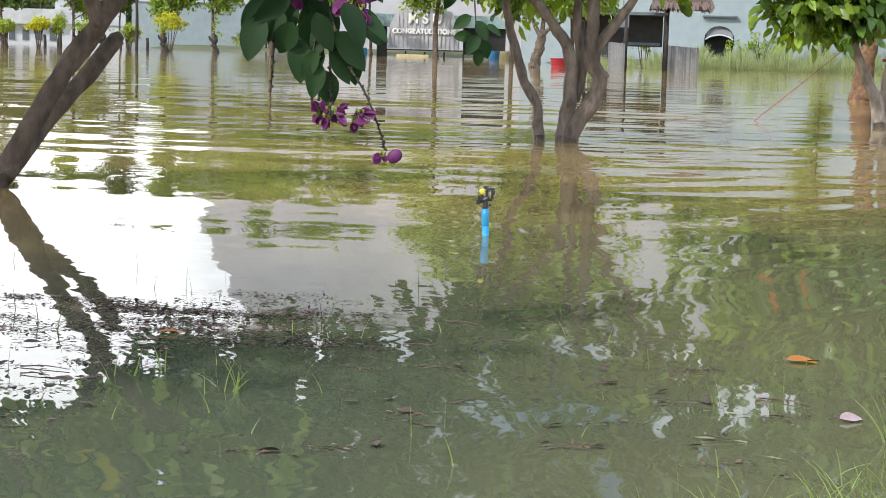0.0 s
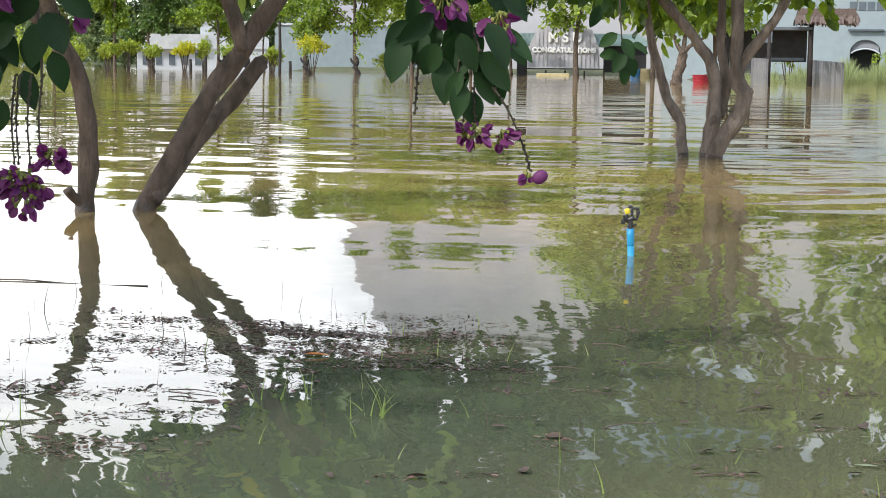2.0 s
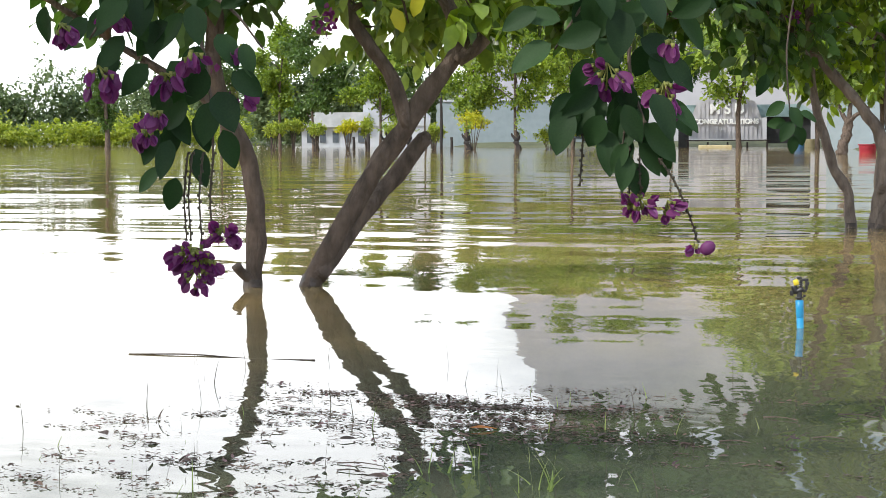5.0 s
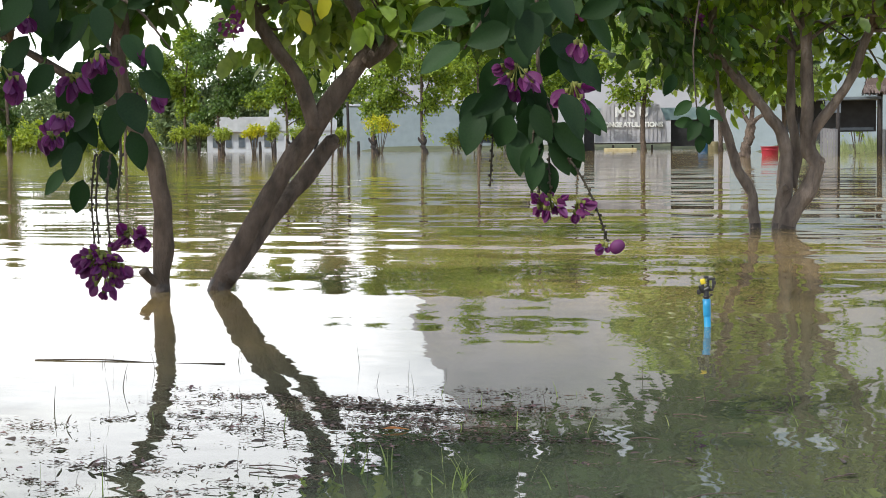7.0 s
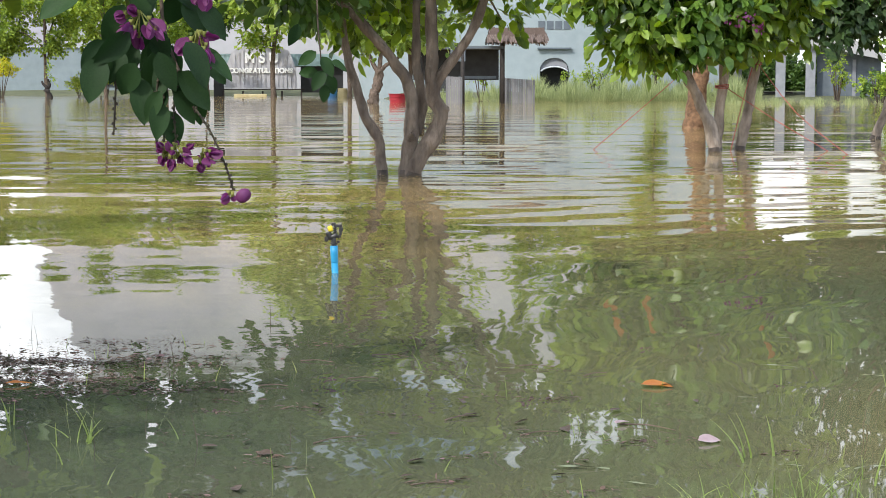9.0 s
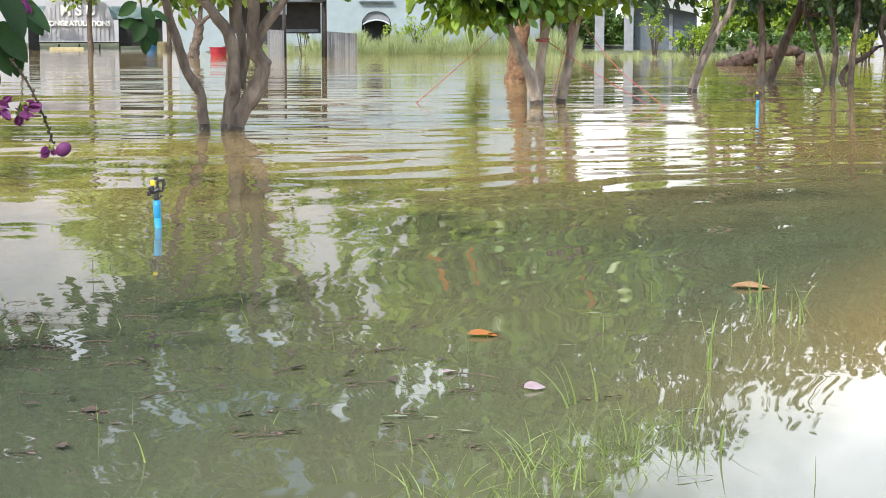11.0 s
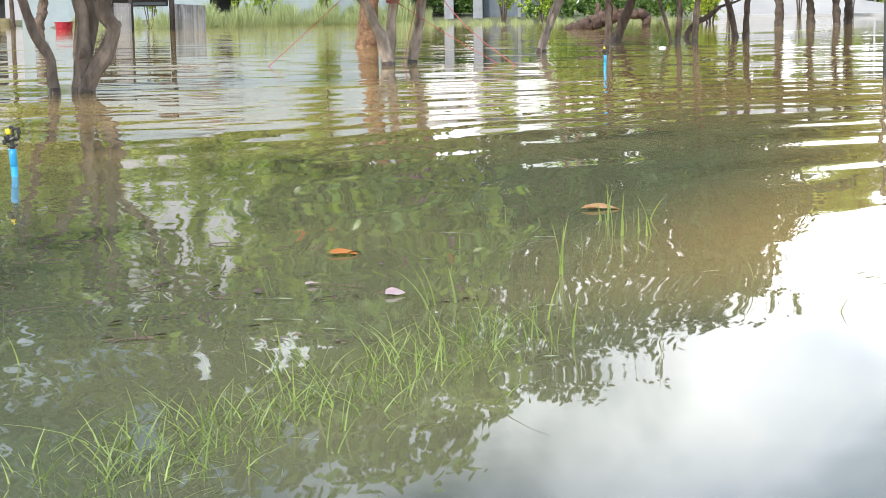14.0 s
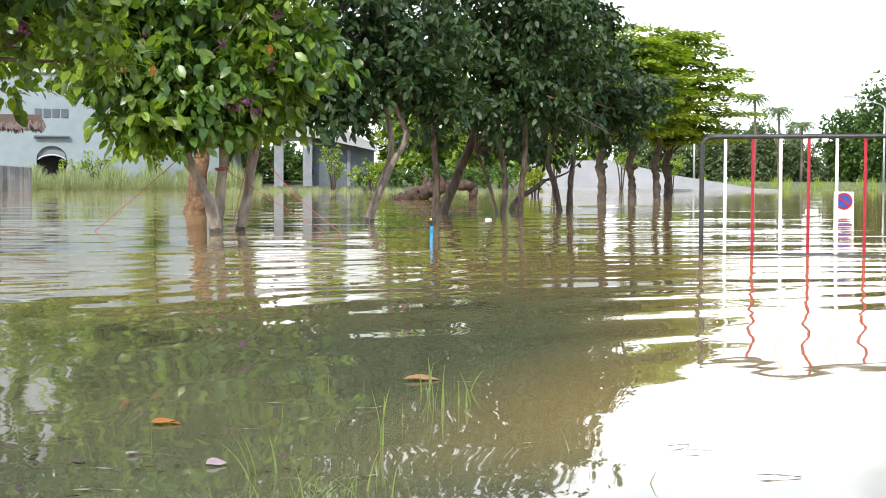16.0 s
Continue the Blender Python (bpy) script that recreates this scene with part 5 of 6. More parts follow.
# ---- sprinklers ----
def sprinkler(loc, lean, pipe_top, label):
    e = thing("sprinkler", loc, label, "sprinkler", "sprinklers")
    e.rotation_euler = (0, radians(lean), 0)
    bm = bmesh.new()
    tube(bm, [(0, 0, -0.3), (0, 0, pipe_top - 0.055)], 0.0122, 0.0122, 16)
    part("riser_pipe", bm, M["blue_pipe"], e)
    bm = bmesh.new()
    tube(bm, [(0, 0, pipe_top - 0.06), (0, 0, pipe_top - 0.05), (0, 0, pipe_top)], 0.0132, 0.0138, 16, 2)
    part("pipe_socket", bm, M["blue_pipe"], e, "wider blue pipe socket")
    bm = bmesh.new()
    tube(bm, [(0, 0, pipe_top - 0.005), (0, 0, pipe_top + 0.018), (0.001, 0, pipe_top + 0.036)], 0.010, 0.0085, 10)
    tube(bm, [(0, 0, pipe_top + 0.006), (0, 0, pipe_top + 0.011)], 0.015, 0.015, 6)
    tube(bm, [(-0.018, 0, pipe_top + 0.05), (-0.010, 0, pipe_top + 0.030), (0.014, 0, pipe_top + 0.04)], 0.011, 0.010, 8)
    part("body", bm, M["black_plastic"], e)
    bm = bmesh.new()
    for x0, x1, z0, z1 in ((0.021, 0.030, 0.036, 0.070), (0.004, 0.033, 0.066, 0.075), (0.006, 0.026, 0.028, 0.037), (-0.006, 0.010, 0.072, 0.082), (0.026, 0.035, 0.050, 0.064)):
        block(bm, x0, x1, -0.005, 0.005, pipe_top + z0, pipe_top + z1, 0.002)
    tube(bm, [(0.004, 0, pipe_top + 0.028), (0.008, 0, pipe_top + 0.068)], 0.0042, 0.0042, 8)
    part("hammer_arm", bm, M["black_plastic"], e)
    bm = bmesh.new()
    tube(bm, [(0.006 + 0.006 * math.cos(a * 0.9), 0.006 * math.sin(a * 0.9), pipe_top + 0.030 + a * 0.001) for a in range(36)], 0.0012, 0.0012, 5, 2)
    part("spring", bm, M["black_plastic"], e)
    bm = bmesh.new()
    block(bm, -0.032, -0.019, -0.006, 0.006, pipe_top + 0.016, pipe_top + 0.034, 0.002)
    block(bm, -0.024, -0.004, -0.004, 0.004, pipe_top + 0.022, pipe_top + 0.028, 0.001)
    part("spoon", bm, M["black_plastic"], e)
    bm = bmesh.new()
    block(bm, 0.012, 0.022, -0.006, 0.006, pipe_top + 0.010, pipe_top + 0.018, 0.002)
    part("counterweight", bm, M["black_plastic"], e)
    bm = bmesh.new()
    block(bm, -0.018, 0.000, -0.010, 0.010, pipe_top + 0.052, pipe_top + 0.072, 0.004)
    bmesh.ops.rotate(bm, cent=(-0.009, 0, pipe_top + 0.058), matrix=Matrix.Rotation(radians(-14), 3, "Y"), verts=bm.verts)
    part("nozzle_cap", bm, M["yellow"], e, "yellow plastic cap")
    return e


sprinkler((-0.435, 5.97, 0.0), -2.0, 0.098, "blue pipe sprinkler with black and yellow head above water")
sprinkler((4.13, 14.08, 0.0), 1.5, 0.14, "blue pipe sprinkler with a small head above water")


# ---- traffic barrier and sign ----
barrier = thing("traffic_barrier", (5.51, 11.46, 0.0), "black-framed barrier with red and white bars, feet under water", "barrier", turn=-27.9)
bm = bmesh.new()
tube(bm, [(0, 0, -0.32), (0, 0, 0.3), (0, 0, 0.78), (0.012, 0, 0.85), (0.05, 0, 0.885), (0.12, 0, 0.893), (1.0, 0, 0.897), (1.90, 0, 0.90), (1.97, 0, 0.885), (2.0, 0, 0.84), (2.0, 0, 0.3), (2.0, 0, -0.32)], 0.018, 0.018, 12, 3)
part("frame", bm, M["black_paint"], barrier)
bm = bmesh.new()
tube(bm, [(0, 0, -0.004), (2.0, 0, -0.004)], 0.014, 0.014, 10)
part("lower_rail", bm, M["black_paint"], barrier)
for k in range(9):
    bm = bmesh.new()
    x = 0.176 + k * 0.207
    block(bm, x - 0.012, x + 0.012, -0.006, 0.006, 0.0, 0.885, 0.002)
    part("bar", bm, M["white_paint" if k % 2 == 0 else "red_paint"], barrier, "white bar" if k % 2 == 0 else "red bar", smooth=False)
for x in (0.0, 2.0):
    bm = bmesh.new()
    tube(bm, [(x, -0.3, -0.31), (x, 0.3, -0.31)], 0.018, 0.018, 10)
    part("foot", bm, M["black_paint"], barrier)


def disc(bm, r, y, r_in=0.0, n=32):
    a = [bm.verts.new((math.cos(2 * math.pi * k / n) * r, y, math.sin(2 * math.pi * k / n) * r)) for k in range(n)]
    if not r_in:
        bm.faces.new(a)
        return
    b = [bm.verts.new((math.cos(2 * math.pi * k / n) * r_in, y, math.sin(2 * math.pi * k / n) * r_in)) for k in range(n)]
    for k in range(n):
        bm.faces.new((a[k], a[(k + 1) % n], b[(k + 1) % n], b[k]))


no_parking = thing("no_parking_sign", (13.96, 23.82, -0.03), "white no-parking sign board standing in the flood", "sign", turn=-30.4)
block_part("board", (-0.16, 0.16, -0.008, 0.008, -0.3, 0.40), M["white_paint"], no_parking, bevel=0.004)
for name, r, r_in, y, mm in (("blue_disc", 0.118, 0.0, -0.012, "blue_dark"), ("red_ring", 0.138, 0.108, -0.014, "red_paint")):
    bm = bmesh.new()
    disc(bm, r, y, r_in)
    bmesh.ops.translate(bm, vec=(0, 0, 0.245), verts=bm.verts)
    part(name, bm, M[mm], no_parking, smooth=False)
bm = bmesh.new()
block(bm, -0.12, 0.12, -0.020, -0.016, -0.014, 0.014)
bmesh.ops.rotate(bm, cent=(0, 0, 0), matrix=Matrix.Rotation(radians(40), 3, "Y"), verts=bm.verts)
bmesh.ops.translate(bm, vec=(0, 0, 0.245), verts=bm.verts)
part("red_slash", bm, M["red_paint"], no_parking, smooth=False)
small_board = thing("float_board", (14.6, 26.0, 0.0), "small white board half sunk in the flood", "board", turn=-30)
block_part("board", (-0.11, 0.11, -0.02, 0.02, -0.05, 0.045), M["white_paint"], small_board, bevel=0.004)
foam_bit = thing("plastic_bottle", (7.03, 21.2, 0.0), "white plastic bottle floating on the water", "bottle", turn=25)
bm = bmesh.new()
tube(bm, [(-0.05, 0, 0.004), (0.03, 0, 0.006)], 0.018, 0.018, 12)
tube(bm, [(0.03, 0, 0.006), (0.045, 0, 0.008), (0.055, 0, 0.009)], 0.018, 0.008, 12, 3)
part("body", bm, M["foam"], foam_bit)


# ---- buildings on the far side ----
# Long pale-blue building with an arched opening, and a taller block behind it.
museum = thing("building", polar(3.0, 84, 0.0), "long pale blue plastered building with a low wall and arched opening", "building", turn=-3.0)
bm = bmesh.new()
ax0, ax1, az1 = 0.10, 1.55, 1.40
outline = [(-9.0, -0.2), (ax0, -0.2), (ax0, az1)]
outline += [((ax0 + ax1) / 2 - math.cos(math.pi * k / 10) * (ax1 - ax0) / 2, az1 + math.sin(math.pi * k / 10) * 0.62) for k in range(1, 10)]
outline += [(ax1, az1), (ax1, -0.2), (9.2, -0.2), (9.2, 5.6), (-9.0, 5.6)]
prism(bm, outline, 0.0, 0.5)
part("wall", bm, M["wall_blue"], museum, smooth=False)
block_part("side_wall", (8.7, 9.2, 0.5, 18.0, -0.2, 5.6), M["wall_blue"], museum)
block_part("side_wall", (-9.0, -8.5, 0.5, 18.0, -0.2, 5.6), M["wall_blue"], museum)
block_part("roof", (-9.3, 9.5, -0.15, 18.2, 5.6, 5.78), M["wall_white"], museum)
block_part("canopy", (ax0 - 0.12, ax1 + 0.12, -0.22, 0.02, 2.44, 2.52), M["slate"], museum, "thin dark canopy over the arch")
# Near-black slab paints the shade inside the arch.
block_part("shade_room", (ax0 - 0.3, ax1 + 0.3, 1.2, 1.4, -0.2, 3.2), M["dark"], museum, "dark slab standing in for the shaded room behind the arch")
bm = bmesh.new()
tube(bm, [(ax0 + 0.04, 0.1, 1.35), (ax0 + 0.3, 0.1, 1.5), (0.85, 0.1, 1.58), (ax1 - 0.3, 0.1, 1.5), (ax1 - 0.04, 0.1, 1.35)], 0.04, 0.04, 6)
part("arch_trim", bm, M["wall_white"], museum, "pale curved trim in the arch")
bm = bmesh.new()
prism(bm, [(ax0 + 0.05, 1.4), (0.85, 1.6), (ax1 - 0.05, 1.4), (ax1 - 0.1, 1.75), (0.85, 2.12), (ax0 + 0.1, 1.75)], 0.15, 0.25)
part("arch_panel", bm, M["concrete"], museum, "grey panel in the arch", smooth=False)
for k in range(4):
    block_part("window", (0.02 + k * 0.42, 0.36 + k * 0.42, -0.03, -0.004, 3.42, 3.84), M["slate"], museum, "small dark upper window")
# Flat dark panel on the wall paints a shaded bay.
block_part("shade_bay", (-5.6, -4.3, -0.06, -0.004, 0.35, 1.75), M["dark"], museum, "flat dark panel standing in for a shaded bay")
block_part("bay_canopy", (-5.8, -4.1, -0.6, -0.01, 1.78, 1.9), M["teal"], museum, "pale green canopy over the bay")
for k in range(5):
    block_part("rail_post", (3.2 + k * 0.55, 3.24 + k * 0.55, -0.1, -0.06, 5.78, 6.25), M["slate"], museum)
block_part("rail", (3.2, 5.44, -0.1, -0.06, 6.22, 6.28), M["slate"], museum)

hall = thing("hall", polar(-5.0, 128, 0.0), "tall pale grey hall with a slanting end wall", "building", turn=5.0)
bm = bmesh.new()
prism(bm, [(-25.5, -0.2), (25.0, -0.2), (25.0, 21.0), (2.0, 21.5), (-16.1, 21.5)], 0.0, 14.0)
part("wall", bm, M["wall_hall"], hall, smooth=False)
bm = bmesh.new()
prism(bm, [(-16.6, 21.5), (2.0, 21.5), (25.4, 20.99), (25.4, 21.5), (2.0, 22.0), (-16.6, 22.0)], -0.5, 14.5)
part("roof", bm, M["roof_grey"], hall, smooth=False)

# Pavilion with square pillars.
pavilion = thing("pavilion", polar(11.95, 74, 0.0), "pale concrete pavilion with square pillars and a sloping white roof", "building", turn=-11.5)
for x, mm in ((-1.25, "concrete"), (0.02, "concrete")):
    block_part("pillar", (x, x + 0.42, 0.0, 0.45, -0.2, 2.15), M[mm], pavilion, bevel=0.02)
for x in (-3.2, -1.3):
    block_part("pillar", (x, x + 0.4, 4.0, 4.4, -0.2, 2.15), M["concrete"], pavilion, bevel=0.02)
block_part("lintel", (-3.4, 0.44, -0.05, 0.5, 2.15, 2.32), M["concrete"], pavilion)
block_part("back_wall", (0.5, 3.2, 0.6, 0.8, -0.2, 2.0), M["slate"], pavilion, "dark slate wall")
block_part("doorway", (2.0, 2.15, 0.5, 0.6, -0.2, 1.75), M["concrete"], pavilion)
bm = bmesh.new()
prism(bm, [(-3.6, 2.32), (0.44, 2.32), (3.3, 1.72), (3.3, 1.95), (0.44, 3.35), (-3.6, 3.25)], -0.3, 9.0)
part("roof", bm, M["wedge_white"], pavilion, smooth=False)
for k in range(3):
    block_part("bench", (-2.6 + k * 0.75, -2.0 + k * 0.75, 2.0, 2.4, 0.28, 0.36), M["timber_dark"], pavilion, "dark bench")

# White wedge-shaped building.
wedge = thing("wedge_building", polar(22.2, 79, 0.0), "low white wedge-shaped roof sloping to the ground", "building", turn=-22.2)
bm = bmesh.new()
prism(bm, [(-3.4, -0.2), (7.6, -0.2), (7.6, 0.06), (3.4, 0.72), (0.4, 1.42), (-3.4, 1.33)], 0.0, 8.0)
part("roof", bm, M["wedge_white"], wedge, smooth=False)
block_part("apron", (-3.6, 7.8, -6.0, -0.01, -0.4, 0.10), M["wedge_white"], wedge, "pale paved apron")

# Low white house on the left with a stepped roof, and a long wall.
house = thing("house", (-40.5, 118.0, 0.0), "white house with grey sloping roof and stepped upper storey", "house", turn=18.9)
block_part("wall", (-4.2, 5.4, 0.0, 6.0, -0.3, 1.55), M["wall_white"], house)
bm = bmesh.new()
prism(bm, [(-4.7, 1.5), (0.8, 1.5), (0.8, 2.6), (-3.6, 2.6)], -0.4, 6.2)
part("roof", bm, M["roof_grey"], house, smooth=False)
block_part("upper_storey", (0.4, 5.4, -0.1, 6.0, 1.55, 3.45), M["wall_white"], house)
block_part("parapet", (0.2, 5.5, -0.2, 6.2, 3.45, 3.6), M["roof_grey"], house)
for k in range(5):
    block_part("window", (-3.8 + k * 0.95, -3.35 + k * 0.95, -0.06, 0.0, 0.35, 1.25), M["slate"], house, "dark window")
wall_long = thing("long_wall", (-30.1, 121.0, 0.0), "long pale blue plastered wall behind young trees", "wall", turn=14.0)
block_part("wall", (-5.0, 6.5, 0.0, 0.6, -0.3, 3.35), M["wall_blue"], wall_long)
block_part("coping", (-5.1, 6.6, -0.1, 0.7, 3.35, 3.5), M["wall_white"], wall_long)
dark_shed = thing("shed", (-22.4, 117.0, 0.0), "small dark open shed at the water's edge", "shed", turn=11.0)
for x in (-2.0, 1.9):
    block_part("post", (x, x + 0.12, 0, 0.12, -0.3, 1.9), M["timber_dark"], dark_shed)
block_part("back_wall", (-2.0, 2.0, 2.0, 2.1, 0.5, 1.9), M["slate"], dark_shed)
bm = bmesh.new()
prism(bm, [(-2.3, 1.85), (0, 2.5), (2.3, 1.85), (2.3, 1.95), (0, 2.62), (-2.3, 1.95)], -0.3, 2.5)
part("roof", bm, M["slate"], dark_shed, smooth=False)

# Grey boarded stage with white lettering.
stage = thing("stage_hut", (-11.2, 99.4, 0.0), "grey boarded hut with white lettering, standing on a platform", "hut", turn=6.4)
bm = bmesh.new()
prism(bm, [(-2.45, 0.55), (2.45, 0.55), (2.35, 1.9), (1.9, 3.0), (0.7, 3.35), (-0.7, 3.35), (-1.9, 3.0), (-2.35, 1.9)], 0.0, 3.0)
part("front", bm, M["board"], stage, "grey vertical board front", smooth=False)
for k in range(17):
    x = -2.3 + k * 0.287
    top = 3.30 - 0.55 * max(0, abs(x) - 0.75)
    block_part("batten", (x - 0.03, x + 0.03, -0.05, 0.0, 0.56, min(3.25, top) if abs(x) < 1.95 else 1.75), M["board"], stage)
block_part("platform", (-2.7, 2.9, -0.6, 3.2, 0.42, 0.5), M["timber_dark"], stage)
for x in (-2.5, -1.2, 0.1, 1.4, 2.7):
    block_part("pile", (x - 0.06, x + 0.06, -0.5, -0.38, -0.3, 0.36), M["timber_dark"], stage)
bm = bmesh.new()
prism(bm, [(-4.3, 2.0), (6.2, 2.0), (5.0, 2.8), (-3.4, 2.8)], 0.6, 5.0)
part("roof", bm, M["teal"], stage, "grey-green hipped roof", smooth=False)
# Dark slabs stand in for shade in the side rooms.
block_part("shade_side", (-3.2, -2.5, 1.0, 1.2, 0.0, 2.3), M["dark"], stage, "dark slab standing in for a shaded side room")
block_part("shade_side", (2.7, 5.6, 1.0, 1.2, 0.25, 2.3), M["dark"], stage, "dark slab standing in for a shaded side room")


def lettering(body, parent, place, size):
    cu = bpy.data.curves.new("lettering", "FONT")
    cu.body, cu.size, cu.align_x, cu.extrude, cu.offset = body, size, "CENTER", 0.02, 0.025
    tmp = new("tmp", cu)
    dg = bpy.context.evaluated_depsgraph_get()
    me = bpy.data.meshes.new_from_object(tmp.evaluated_get(dg))
    bpy.data.objects.remove(tmp)
    me.materials.clear()
    me.materials.append(M["white_paint"])
    ob = new("lettering", me)
    ob.parent = parent
    ob.matrix_basis = pose(*place, 90, 0, 0)
    tagged(ob, "white painted capital letters")
    return ob


lettering("M S U", stage, (0.05, -0.09, 2.22), 0.92)
lettering("CONGRATULATIONS", stage, (0.0, -0.09, 1.55), 0.44)
stage.scale = (0.88, 1.0, 0.90)

for x, y, mm, lab in ((-14.6, 97.5, "blue_barrel", "blue plastic drum floating beside the hut"), (-6.9, 98.5, "blue_barrel", "blue plastic drum floating beside the hut"), (-6.3, 98.4, "pale_yellow", "pale yellow drum floating beside the hut")):
    b = thing("drum", (x, y, 0.0), lab, "drum", "floating drums")
    bm = bmesh.new()
    tube(bm, [(0, 0, -0.25), (0, 0, -0.2), (0, 0, 0.15), (0, 0, 0.42), (0, 0, 0.48)], 0.28, 0.28, 16, 3)
    part("body", bm, M[mm], b)
    bm = bmesh.new()
    tube(bm, [(0, 0, 0.2), (0, 0, 0.24)], 0.30, 0.30, 16)
    part("hoop", bm, M[mm], b)
raft = thing("raft", (-11.6, 97.0, 0.0), "pale yellow foam raft floating in front of the hut", "raft", turn=6)
block_part("deck", (-0.9, 1.0, -0.4, 0.4, -0.08, 0.16), M["pale_yellow"], raft, bevel=0.05)

# Thatched hut with posts and a corrugated fence.
hut = thing("thatched_hut", (1.2, 61.5, 0.0), "open hut with a brown thatched roof on dark posts", "hut", turn=-1.0)
for x, y, h, r in ((0.72, -0.5, 2.4, 0.08), (-0.72, -1.9, 2.0, 0.075), (-2.2, 0.0, 2.0, 0.06), (0.7, 2.2, 2.3, 0.06)):
    bm = bmesh.new()
    tube(bm, [(x, y, -0.32), (x, y, h)], r, r * 0.95, 10)
    part("post", bm, M["timber_dark"], hut)
bm = bmesh.new()
prism(bm, [(0.2, 2.2), (2.2, 2.2), (2.2, 2.3), (0.2, 2.3)], 0.2, 0.32)
part("beam", bm, M["timber_dark"], hut, smooth=False)
# Dark slab stands in for the shade inside the hut.
block_part("shade_back", (-2.6, 0.6, 1.2, 1.3, 0.85, 2.0), M["dark"], hut, "dark slab standing in for the hut's shaded interior")
block_part("wall_panel", (-1.15, -0.62, -1.95, -1.9, 1.5, 1.95), M["slate"], hut, "dark board under the roof")
block_part("low_roof", (-2.7, 0.75, -0.6, 1.6, 1.98, 2.08), M["slate"], hut, "low dark roof sheet")
block_part("stair_rail", (-0.9, 0.5, 0.3, 0.36, 0.9, 1.0), M["slate"], hut)
bm = bmesh.new()
for k in range(900):
    u, v = rng.uniform(0, 1), rng.uniform(0, 1)
    side = rng.integers(2)
    x = 0.10 + u * 2.25
    y0 = (1.4 * (1 - v) + 0.1) * (-1 if side else 1)
    z = 2.30 + v * 0.45 + rng.uniform(-0.03, 0.03)
    x = 1.22 + (x - 1.22) * (1 - 0.12 * v)
    L = rng.uniform(0.18, 0.34)
    dx = rng.normal() * 0.04
    a = [bm.verts.new(p) for p in ((x - 0.02, y0, z), (x + 0.02, y0, z + 0.01), (x + 0.03 + dx, y0 * 1.0 + L * 0.7 * (-1 if side else 1), z - L * 0.62), (x - 0.01 + dx, y0 + L * 0.7 * (-1 if side else 1), z - L * 0.62))]
    bm.faces.new(a)
thatch = part("thatch", bm, M["thatch"], hut, "brown thatch", smooth=False)
bm = bmesh.new()
prism(bm, [(0.12, 2.2), (2.34, 2.2), (2.2, 2.72), (0.3, 2.72)], -0.9, 0.9)
part("roof_core", bm, M["thatch"], hut, "brown thatch under layer", smooth=False)


def corrugated(name, x0, x1, z0, z1, y, parent_loc, label, turn=-1.5):
    e = thing(name, parent_loc, label, "fence", turn=turn)
    n = int((x1 - x0) / 0.085)
    for k in range(n):
        x = x0 + k * 0.085
        lean = 0.004 * k
        block_part("panel", (x, x + 0.078, y + 0.012 * (k % 2), y + 0.03 + 0.012 * (k % 2), z0, z1 - 0.006 * k), M["fence_grey"], e)


corrugated("sheet_fence", 0.0, 1.15, -0.3, 0.92, 0, (2.0, 61.3, 0.0), "weathered grey sheet fence beside the hut")
corrugated("sheet_fence", 0.0, 0.62, -0.3, 0.98, 0, (-0.15, 59.5, 0.0), "weathered grey sheet fence beside the hut")

tub = thing("red_tub", (-2.0, 64.0, 0.0), "round red plastic tub floating near the hut", "tub")
bm = bmesh.new()
tube(bm, [(0, 0, -0.1), (0, 0, 0.15), (0, 0, 0.34)], 0.29, 0.33, 24)
part("wall", bm, M["red_paint"], tub)
for z, r in ((0.10, 0.325), (0.20, 0.335), (0.31, 0.36)):
    bm = bmesh.new()
    tube(bm, [(0, 0, z), (0, 0, z + 0.03)], r, r, 24)
    part("rim" if z > 0.3 else "hoop", bm, M["red_paint"], tub)


# ---- far trees, shrubs and reeds ----
def far_tree(az, d, height, radius, trunk_h, mat="leaf_far", size=0.22, clumps=150, label="tall slim leafy tree beside the flood", trunk="bark", r=0.10, slim=True, group="far trees"):
    x, y, _ = polar(az, d)
    t = thing("tree", (x, y, 0.0), label, "tree", group)
    h = height - trunk_h
    bm = bmesh.new()
    tube(bm, [(0, 0, -0.32), (rng.normal() * 0.08, 0, trunk_h * 0.6), (rng.normal() * 0.12, 0, trunk_h + h * 0.3), (rng.normal() * 0.2, 0, trunk_h + h * 0.75)], r, r * 0.3, 8, 4, 0.2, 0.4)
    part("trunk", bm, M[trunk], t)
    blobs, bm = [], bmesh.new()
    for k in range(9):
        v = (k + 0.5) / 9
        w = radius * (math.sin(math.pi * (0.15 + 0.75 * v)) if slim else (1.05 - 0.5 * v))
        c = np.array((rng.normal() * w * 0.55, rng.normal() * w * 0.55, trunk_h + h * v))
        blobs.append((*c, w * 0.62, w * 0.62, max(0.35, h * 0.10), clumps / 9))
        tube(bm, [(0, 0, max(trunk_h * 0.8, c[2] - 0.5 * w)), c * (0.6, 0.6, 1), c], r * 0.35, r * 0.12, 5, 3)
    tagged(part("branchwork", bm, M[trunk], t), kind="stuff")
    crown("crown", blobs, size, M[mat], t, 8, 0.3, plain=True, reach=size * 1.5, width=1.5)
    return t


